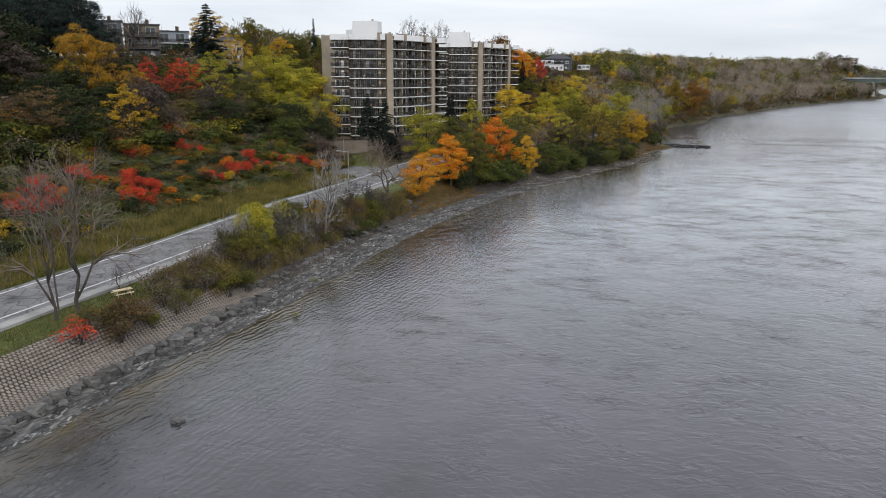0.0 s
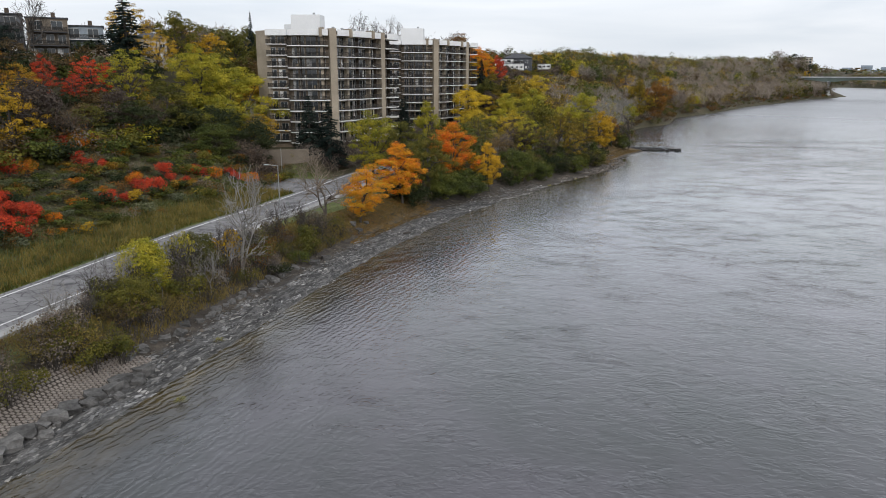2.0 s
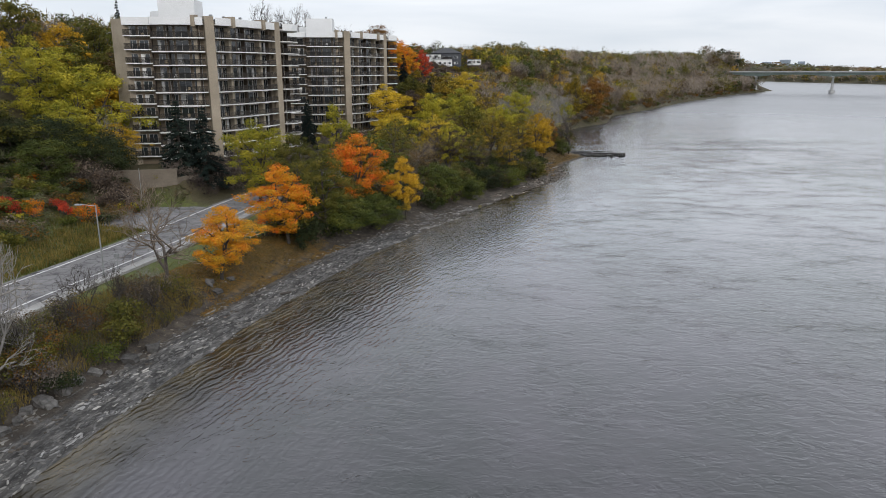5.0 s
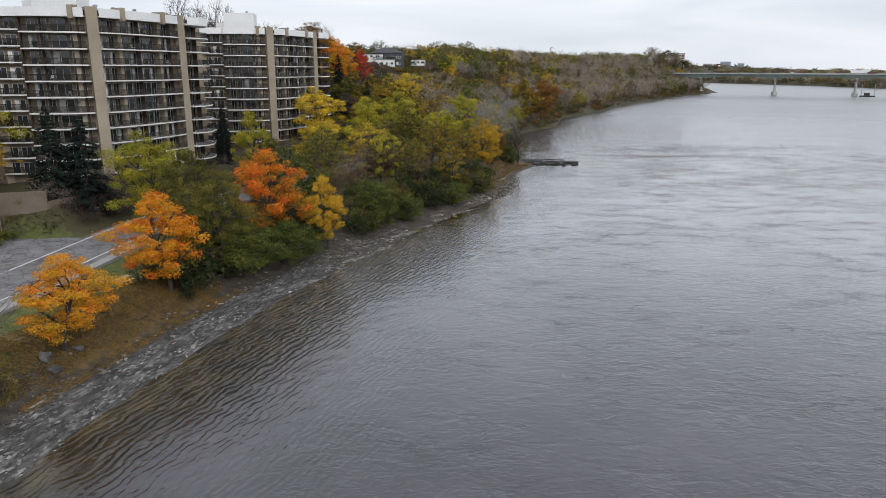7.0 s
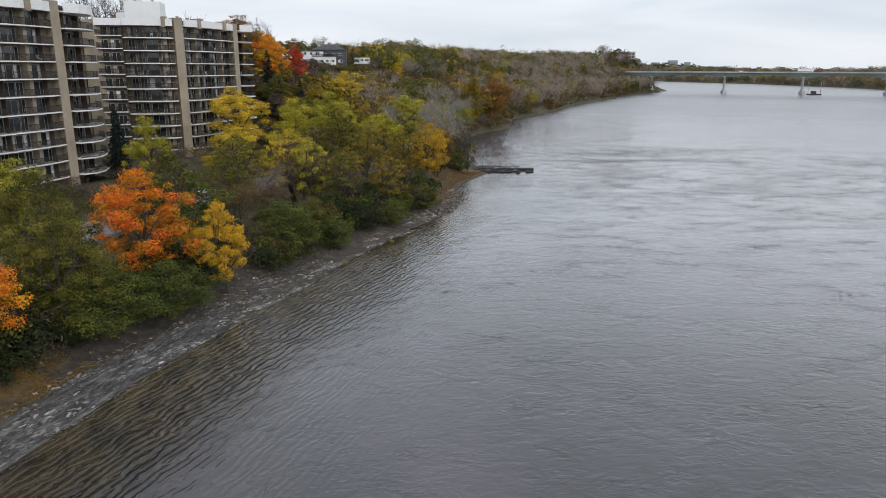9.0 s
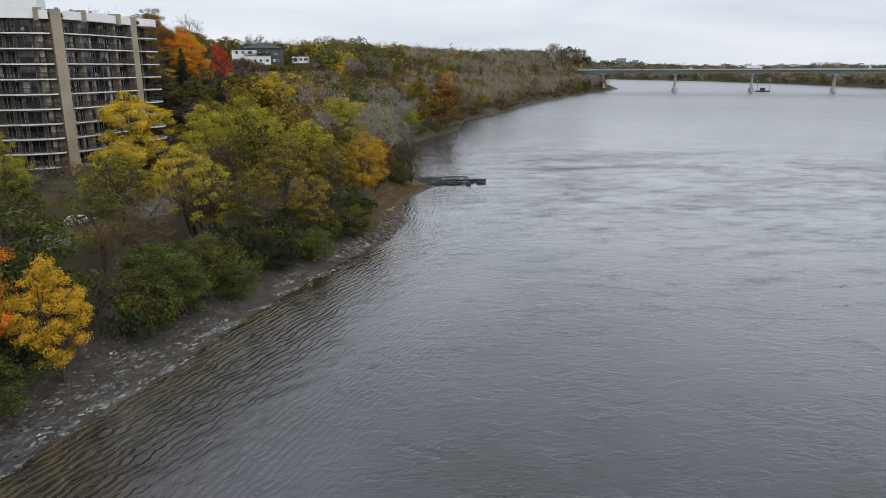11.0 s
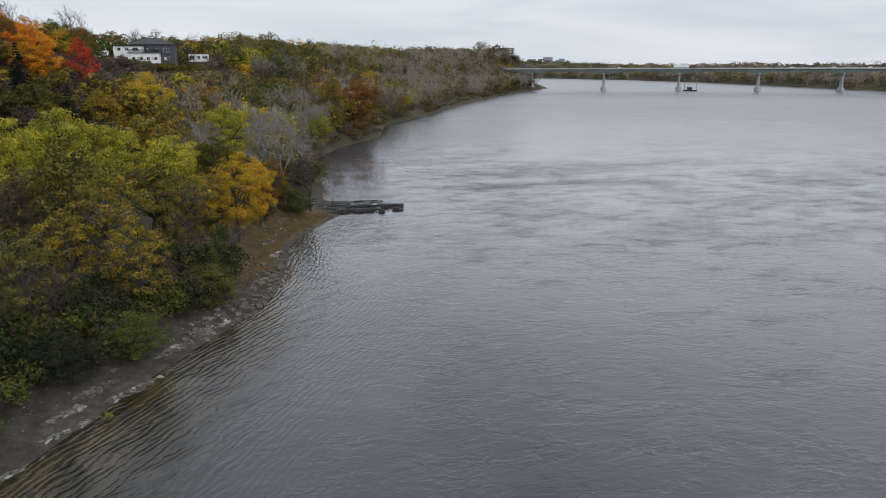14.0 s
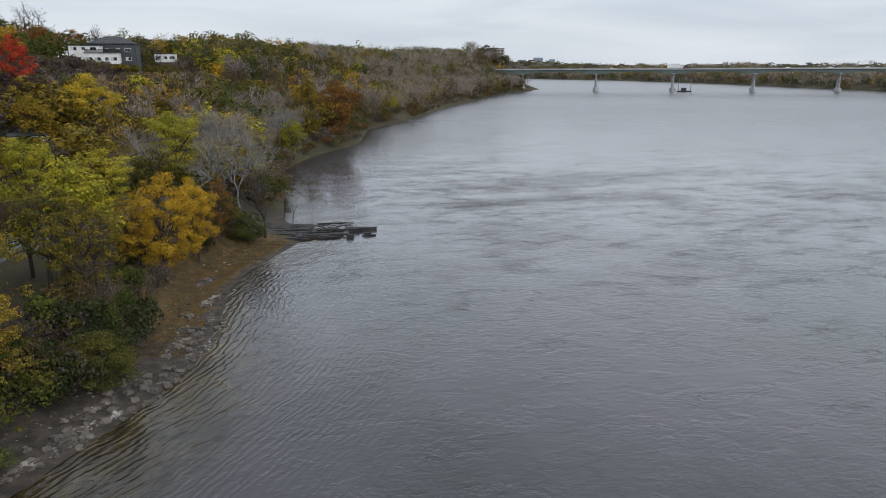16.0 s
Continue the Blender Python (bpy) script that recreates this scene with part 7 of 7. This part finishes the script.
for form, colour, n in (("shrub", "umber", 60), ("shrub", "olive", 30), ("shrub", "ochre", 30), ("scrub", "umber", 40)):
    sp = []
    for _ in range(n):
        y = pr.uniform(196, 265)
        k = pr.uniform(1.2, 2.4)
        sp.append((float(np.interp(y, ROAD_Y, ROAD_X)) - 5 - pr.uniform(8, 52), y, 2.2 * k, 3.4 * k))
    thicket("hill_undergrowth", sp, colour, form, f"undergrowth on the slope beside the second block, {colour} tones")
# infill of the riverside wood
for _ in range(58):
    y = pr.uniform(82, 198)
    s = pr.uniform(10, 40) if y < 205 else pr.uniform(6, 30)
    x = shore_x(y, s * 1.1)
    if abs(x - float(np.interp(y, ROAD_Y, ROAD_X))) < 6 or (y < 118 and s > 17):
        continue
    if y < 120:
        form, colour = pr.choice((("mid", "olive"), ("mid", "green"), ("airy", "olive"), ("low", "green")))
    else:
        form, colour = pr.choice((("airy", "lime"), ("airy", "brown"), ("airy", "ochre"), ("cloud", "umber"), ("cloud", "brown"), ("cloud", "umber"), ("cloud", "twig"), ("airy", "olive")))
    h = pr.uniform(8.5, 13.5) if s > 14 else pr.uniform(6, 10)
    plant(form, x, y, h, h * pr.uniform(0.8, 1.0), colour, f"riverside tree with {'bare grey twigs' if colour == 'twig' else colour + ' autumn leaves'}", "tree", group="riverside wood")

for form, colour, n in (("shrub", "brown", 110), ("shrub", "rust", 20), ("shrub", "olive", 70), ("scrub", "twig", 120), ("scrub", "umber", 70), ("shrub", "green", 30)):
    sp = []
    for _ in range(n):
        y = 233 + 630 * pr.random() ** 1.6
        k = pr.uniform(1.0, 2.2)
        slope = (np.interp(y + 10, SHORE_Y, SHORE_X) - np.interp(y - 10, SHORE_Y, SHORE_X)) / 20
        sp.append((float(np.interp(y, SHORE_Y, SHORE_X)) - pr.uniform(0.5, 10) * math.sqrt(1 + slope**2), y, 2.2 * k, 3.4 * k))
    thicket("shore_thicket", sp, colour, form, f"shrubs crowding the far reach of the bank, {colour} tones".replace("twig", "bare grey"))

# scrub below the hilltop house
for form, colour, n in (("shrub", "umber", 130), ("scrub", "umber", 90), ("shrub", "olive", 24)):
    sp = [(pr.uniform(-90, -5), pr.uniform(250, 345), 2.4 * k, 3.8 * k) for k in [pr.uniform(1.2, 2.4) for _ in range(n)]]
    thicket("hill_thicket", sp, colour, form, f"scrub on the slope below the hilltop house, {colour} tones".replace("twig", "bare grey"))

# ---- woods: singly on the near slope, joined beyond ----
for _ in range(120):
    y = pr.uniform(-35, 104)
    d = pr.uniform(30, 92)
    x = float(np.interp(y, ROAD_Y, ROAD_X)) - 4.6 - d
    if d > 36 and 50 < y < 130:
        continue
    # umber and dark green crowns also carry the deep shade on this slope
    form, colour = pr.choice((("mid", "umber"), ("mid", "olive"), ("mid", "darkgreen"), ("airy", "brown"), ("airy", "ochre"), ("mid", "umber"), ("cloud", "umber"), ("airy", "gold"), ("mid", "darkgreen"), ("airy", "ochre")))
    h = pr.uniform(7, 12.5)
    plant(form, x, y, h, h * pr.uniform(0.85, 1.1), colour, "tree in mixed autumn leaf on the hillside wood", "tree", group="hillside wood")
for _ in range(90):
    y = pr.uniform(150, 330)
    d = pr.uniform(46, 100) if y < 225 else pr.uniform(18, 85)
    x = float(np.interp(y, ROAD_Y, ROAD_X)) - 4.6 - d
    if -78 < x < -20 and y > 300:
        continue
    form, colour = pr.choice((("mid", "umber"), ("mid", "olive"), ("mid", "ochre"), ("cloud", "twig"), ("cloud", "umber"), ("mid", "gold"), ("mid", "green"), ("mid", "umber"), ("cloud", "umber"), ("airy", "brown")))
    h = pr.uniform(9, 13)
    if y > 262 and x > -75:
        h = min(h, max(4.0, 25.5 - height(x, y)))
    if -54 < x < -40 and 262 < y < 278:
        form, colour, h = "mid", "umber", 5.0
    plant(form, x, y, h, h * pr.uniform(0.75, 1.0), colour, "tree in mixed autumn leaf on the hillside wood", "tree", group="hillside wood")


spots = []
for _ in range(70):
    y = pr.uniform(222, 325)
    x = shore_x(y, pr.uniform(14, 95))
    if -48 < x < -24 and 236 < y < 262:
        continue
    form, colour = pr.choice((("mid", "olive"), ("mid", "ochre"), ("mid", "green"), ("airy", "umber"), ("cloud", "umber"), ("mid", "umber"), ("airy", "gold"), ("cloud", "twig"), ("airy", "ochre")))
    h = pr.uniform(7, 12)
    if y > 262 and x > -75:
        h = min(h, max(4.0, 25.5 - height(x, y)))
    spots.append((form, x, y, h, h * pr.uniform(0.8, 1.05), colour))
grove("cove_grove", spots, "autumn trees on the slope behind the cove")


def woods(name, spots, colour, form, label):
    """Many trees far off, joined into one mesh."""
    base = []
    for _, crown in PROTO[form]:
        v = np.empty(len(crown.vertices) * 3, np.float32)
        crown.vertices.foreach_get("co", v)
        base.append(v.reshape(-1, 3, 3))
    r = np.random.default_rng(len(spots) + len(colour))
    out = []
    for x, y, h, w, keep in spots:
        q = base[r.integers(0, len(base))]
        q = q[r.random(len(q)) < keep] * (w / 10, w / 10, h / 12)
        if keep < 0.7:
            c = q.mean(1, keepdims=True)
            q = c + (q - c) * (0.72 / math.sqrt(keep))
        a = r.uniform(0, 6.28)
        q = np.stack([q[..., 0] * math.cos(a) - q[..., 1] * math.sin(a), q[..., 0] * math.sin(a) + q[..., 1] * math.cos(a), q[..., 2]], -1)
        out.append(q + (x, y, height(x, y) - (9 if name == "horizon_wood" else 0.5)))
    v = np.concatenate(out).reshape(-1, 3)
    me = mesh_np(name, v, np.arange(len(v)).reshape(-1, 3))
    return tagged(put(name, me, LEAF[colour]), label, "woods", kind="stuff")


def spots_left(n, y0, y1, d0, d1, h0, h1):
    out = []
    while len(out) < n:
        y = pr.uniform(y0, y1)
        d = pr.uniform(d0, d1)
        slope = (np.interp(y + 20, SHORE_Y, SHORE_X) - np.interp(y - 20, SHORE_Y, SHORE_X)) / 40
        x = float(np.interp(y, SHORE_Y, SHORE_X)) - d * math.sqrt(1 + slope**2)
        h = pr.uniform(h0, h1)
        if -75 < x < -10 and 262 < y < 412:
            if x < -30 and y > 350:
                continue
            h = min(h, max(2.0, 25.5 - height(x, y)))
        out.append((x, y, h, h * pr.uniform(0.8, 1.1), 1.0 if y < 430 else 0.6 if y < 600 else 0.4))
    return out


for colour, form, n, y0, y1, d0, d1, h0, h1 in (
    ("pale twig", "fuzz", 40, 250, 480, 3, 60, 10, 17), ("gold", "far", 16, 310, 520, 14, 80, 8, 13), ("green", "far", 24, 310, 520, 14, 80, 10, 16), ("lime", "far", 18, 310, 520, 12, 70, 8, 12), ("ochre", "far", 40, 235, 340, 10, 60, 9, 14), ("lime", "far", 14, 235, 340, 6, 50, 8, 12), ("ochre", "far", 44, 310, 640, 10, 80, 8, 13),
    ("pale twig", "fuzz", 250, 430, 900, 3, 60, 11, 17), ("brown", "far", 60, 320, 640, 12, 75, 8, 13), ("twig", "fuzz", 100, 400, 900, 4, 55, 10, 16), ("twig", "fuzz", 50, 420, 900, 30, 110, 10, 15), ("brown", "fuzz", 80, 330, 900, 4, 90, 10, 15), ("olive", "far", 50, 290, 520, 45, 110, 10, 15), ("green", "far", 36, 290, 520, 45, 115, 10, 15), ("bronze", "far", 34, 290, 560, 40, 110, 9, 14), ("umber", "fuzz", 100, 240, 480, 14, 95, 8, 13),
    ("olive", "far", 100, 310, 900, 12, 120, 11, 17), ("gold", "far", 40, 310, 900, 8, 110, 10, 15), ("lime", "far", 70, 300, 900, 20, 120, 9, 14), ("green", "far", 90, 330, 920, 25, 130, 10, 15), ("rust", "far", 24, 320, 900, 12, 100, 8, 13), ("sage", "far", 60, 420, 920, 60, 140, 11, 15), ("ochre", "far", 40, 330, 880, 4, 90, 11, 16)):
    far_spots = [q for q in spots_left(n, y0, y1, d0, d1, h0, h1) if not (form == "fuzz" and q[0] < -34 and q[1] < 285)]
    woods("far_wood", far_spots, colour, form, f"distant mixed autumn wood on the river bank, {colour} tones".replace("twig", "bare grey"))
# hilltop trees behind houses and apartment blocks
for colour, form, n, keep in (("olive", "far", 50, 0.6), ("brown", "far", 30, 0.6), ("gold", "far", 20, 0.6), ("twig", "fuzz", 70, 0.6), ("umber", "fuzz", 70, 0.6), ("sage", "far", 14, 0.6)):
    sp = []
    while len(sp) < n:
        x, y = pr.uniform(-260, -104), pr.uniform(0, 420)
        if -148 < x < -100 and 55 < y < 140:
            continue
        h = pr.uniform(9, 14)
        sp.append((x, y, h, h * 1.05, keep))
    woods("hilltop_wood", sp, colour, form, f"trees along the hilltop, {colour} tones".replace("twig", "bare grey"))
for form, colour, x, y, h in (("mid", "olive", -98, 131, 14), ("mid", "brown", -94, 138, 13), ("mid", "gold", -90, 132, 12), ("mid", "olive", -88, 142, 15), ("mid", "olive", -100, 143, 13), ("mid", "brown", -86, 150, 14), ("mid", "gold", -103, 136, 12), ("mid", "olive", -96, 150, 14)):
    plant(form, x, y, h, h * 0.95, colour, f"hilltop tree with {colour} autumn leaves beside the apartment block", "tree", group="hilltop trees")
# trees of the hilltop round the grey house
spots = []
for _ in range(95):
    x, y = pr.uniform(-160, -18), pr.uniform(270, 470)
    if x > -72 and y < 388 or x < -72 and y < 290 and x > -80:
        continue
    form, colour = pr.choice((("mid", "umber"), ("cloud", "umber"), ("mid", "ochre"), ("mid", "olive"), ("cloud", "umber"), ("mid", "gold"), ("cloud", "twig"), ("mid", "rust"), ("mid", "green")))
    h = pr.uniform(13, 18) if x < -72 else pr.uniform(8, 12)
    spots.append((form, x, y, h, h * pr.uniform(0.8, 1.0), colour))
grove("hilltop_grove", spots, "autumn trees on the hilltop near the grey house")
for form, colour, n in (("shrub", "umber", 26), ("shrub", "olive", 20), ("shrub", "ochre", 12)):
    sp = [(pr.uniform(-50, -24), pr.uniform(384, 398), 3.0 * k, 3.8 * k) for k in [pr.uniform(0.7, 1.3) for _ in range(n)]]
    sp += [(pr.uniform(-64, -40), pr.uniform(354, 362), 3.0 * k, 3.8 * k) for k in [pr.uniform(0.8, 1.4) for _ in range(n)]]
    thicket("garden_thicket", sp, colour, form, f"shrubs before the hilltop cabin, {colour} tones")
# crest of the wooded ridge before the bridge
for colour, form, n, keep in (("olive", "far", 40, 0.4), ("pale twig", "fuzz", 90, 0.5), ("brown", "far", 20, 0.4), ("green", "far", 24, 0.4)):
    sp = []
    for _ in range(n):
        y = pr.uniform(720, 866)
        x = float(np.interp(y, SHORE_Y, SHORE_X)) - pr.uniform(5, 85)
        h = pr.uniform(12, 17)
        sp.append((x, y, h, h, keep))
    woods("ridge_wood", sp, colour, form, f"trees on the ridge before the bridge, {colour} tones".replace("twig", "bare grey"))
for x, y, h, form, colour in ((205, 858, 16, "mid", "darkgreen"), (211, 862, 17, "cloud", "twig"), (218, 864, 15, "mid", "green"), (199, 852, 16, "mid", "olive"), (224, 862, 15, "cloud", "twig"), (193, 848, 16, "mid", "green"), (230, 864, 14, "mid", "olive"), (236, 860, 13, "cloud", "twig"), (222, 852, 16, "mid", "darkgreen"), (240, 850, 12, "mid", "brown"), (232, 846, 14, "cloud", "twig"), (214, 850, 17, "mid", "olive"), (205, 844, 18, "cloud", "twig"), (196, 838, 17, "mid", "brown")):
    plant(form, x + 4, y + 40, h * 0.75, h * 0.7, colour, "tree beside the apartment house on the ridge", "tree", group="ridge trees")
# far bank and the horizon
for colour, form, n, keep in (("twig", "fuzz", 420, 0.16), ("pale twig", "fuzz", 480, 0.16), ("olive", "far", 150, 0.14), ("sage", "far", 160, 0.14), ("gold", "far", 20, 0.16), ("rust", "far", 24, 0.16), ("ochre", "far", 60, 0.16)):
    sp = []
    for _ in range(n):
        y = pr.uniform(300, 1560)
        off = pr.uniform(0.5, 45) if pr.random() < 0.75 else pr.uniform(60, 200)
        x = float(np.interp(y, FAR_Y, FAR_X)) + off
        h = pr.uniform(9, 15)
        sp.append((x, y, h, h * 1.2, keep))
    woods("far_bank_wood", sp, colour, form, f"woods along the far river bank, {colour} tones".replace("twig", "bare grey"))
for colour, form in (("brown", "fuzz"), ("twig", "fuzz"), ("olive", "far"), ("sage", "far")):
    sp = [(pr.uniform(330, 640), pr.uniform(1575, 1720), k, k * 1.3, 0.16) for k in [pr.uniform(10, 16) for _ in range(60)]]
    woods("far_bank_wood", sp, colour, form, f"woods closing the river's far reach, {colour} tones".replace("twig", "bare grey"))
for colour, n in (("olive", 200), ("brown", 200), ("sage", 200)):
    sp = []
    for _ in range(n):
        a, dist = radians(pr.uniform(-8, 75)), pr.uniform(1500, 3200)
        x, y = 20 + dist * math.sin(a), 100 + dist * math.cos(a)
        if x < float(np.interp(y, FAR_Y, FAR_X)) and y < 1560:
            continue
        h = pr.uniform(14, 22)
        sp.append((x, y, h, h * 2.4, 0.06))
    woods("horizon_wood", sp, colour, "far", "low distant woods on the horizon")


# ---- grass, reeds and fallen leaves ----
def blades(n, place, h0, h1, wide, seed, lean=0.3):
    r = np.random.default_rng(seed)
    c = place(r, n)
    d = unit(np.stack([r.normal(size=n) * lean, r.normal(size=n) * lean, np.ones(n)], 1))
    s = unit(np.cross(d, r.normal(size=(n, 3)))) * wide
    h = r.uniform(h0, h1, n)[:, None]
    v = np.stack([c - s, c + s, c + d * h + s * 0.25, c + d * h - s * 0.25], 1).reshape(-1, 3)
    return mesh_np("blades", v, np.arange(4 * n).reshape(-1, 4))


def verge(y0, y1, d0, d1):
    def place(r, n):
        y = r.uniform(y0, y1, n)
        x = np.interp(y, ROAD_Y, ROAD_X) - (d0 + (d1 - d0) * r.random(n) ** 1.4)
        return np.stack([x, y, height(x, y) - 0.02], 1)

    return place


def strip_bank(y0, y1, s0, s1):
    def place(r, n):
        y = r.uniform(y0, y1, n)
        x = np.interp(y, SHORE_Y, SHORE_X) - r.uniform(s0, s1, n)
        return np.stack([x, y, height(x, y) - 0.02], 1)

    return place


tagged(put("tall_grass", blades(15000, verge(-60, 82, 5.2, 14), 0.5, 1.3, 0.035, 1), LEAF["straw"]), "tall yellowing grass along the road verge", "grass", kind="stuff")
tagged(put("tall_grass", blades(28000, verge(-60, 82, 4.9, 18), 0.25, 0.8, 0.04, 2), LEAF["grass"]), "green grass on the road verge and slope", "grass", kind="stuff")
tagged(put("lawn_grass", blades(24000, strip_bank(-60, 0, 9.8, 15.5), 0.06, 0.18, 0.035, 3), LEAF["grass"]), "short green grass of the picnic lawn", "grass", kind="stuff")
tagged(put("bank_grass", blades(20000, strip_bank(2, 57, 6.8, 16), 0.2, 0.8, 0.03, 4), LEAF["straw"]), "dry grass on the river bank", "grass", kind="stuff")
tagged(put("bank_grass", blades(3500, strip_bank(56, 98, 7.5, 17), 0.08, 0.3, 0.03, 6), LEAF["grass"]), "short green grass under the maples", "grass", kind="stuff")
tagged(put("slope_weeds", blades(22000, verge(-40, 104, 14, 45), 0.2, 0.7, 0.06, 5, 0.8), LEAF["sage"]), "grey-green weeds covering the slope", "weeds", kind="stuff")


def fallen(n, place, seed, size=0.09):
    r = np.random.default_rng(seed)
    c = place(r, n)
    c[:, 2] += 0.05
    v, f = quads(c, unit(r.normal(size=(n, 3)) * 0.25 + (0, 0, 1)), size, r, 0.8)
    return mesh_np("leaves", v, f)


for k, (colour, n, label) in enumerate((("sage", 26000, "grey-green ground cover spread over the slope"), ("green", 14000, "green creeping plants over the slope"), ("brown", 14000, "brown dead leaves and stalks over the slope"))):
    cover = fallen(n, verge(-40, 104, 9, 48), 20 + k, 0.17)
    tagged(put("ground_cover", cover, LEAF[colour]), label, "ground cover", kind="stuff")
tagged(put("fallen_leaves", fallen(24000, strip_bank(54, 86, 5.0, 15), 1), LITTER), "fallen orange leaves over the bank below the maples", "leaf litter", kind="stuff")
tagged(put("fallen_leaves", fallen(17000, strip_bank(164, 208, 1.5, 13), 2), LITTER), "fallen golden leaves on the point", "leaf litter", kind="stuff")
tagged(put("fallen_leaves", fallen(6000, strip_bank(-50, 60, 6, 20), 3, 0.06), LITTER), "scattered fallen leaves on bank and road edge", "leaf litter", kind="stuff")
for x, y in ((-27.4, 1.5), (-31.4, 14), (-9, 121), (-3.5, 133)):
    plant("scrub", x, y, 0.7, 1.0, "lime", "small tuft of yellow-green weed in the shallows", "water_shrub", z=-0.05)
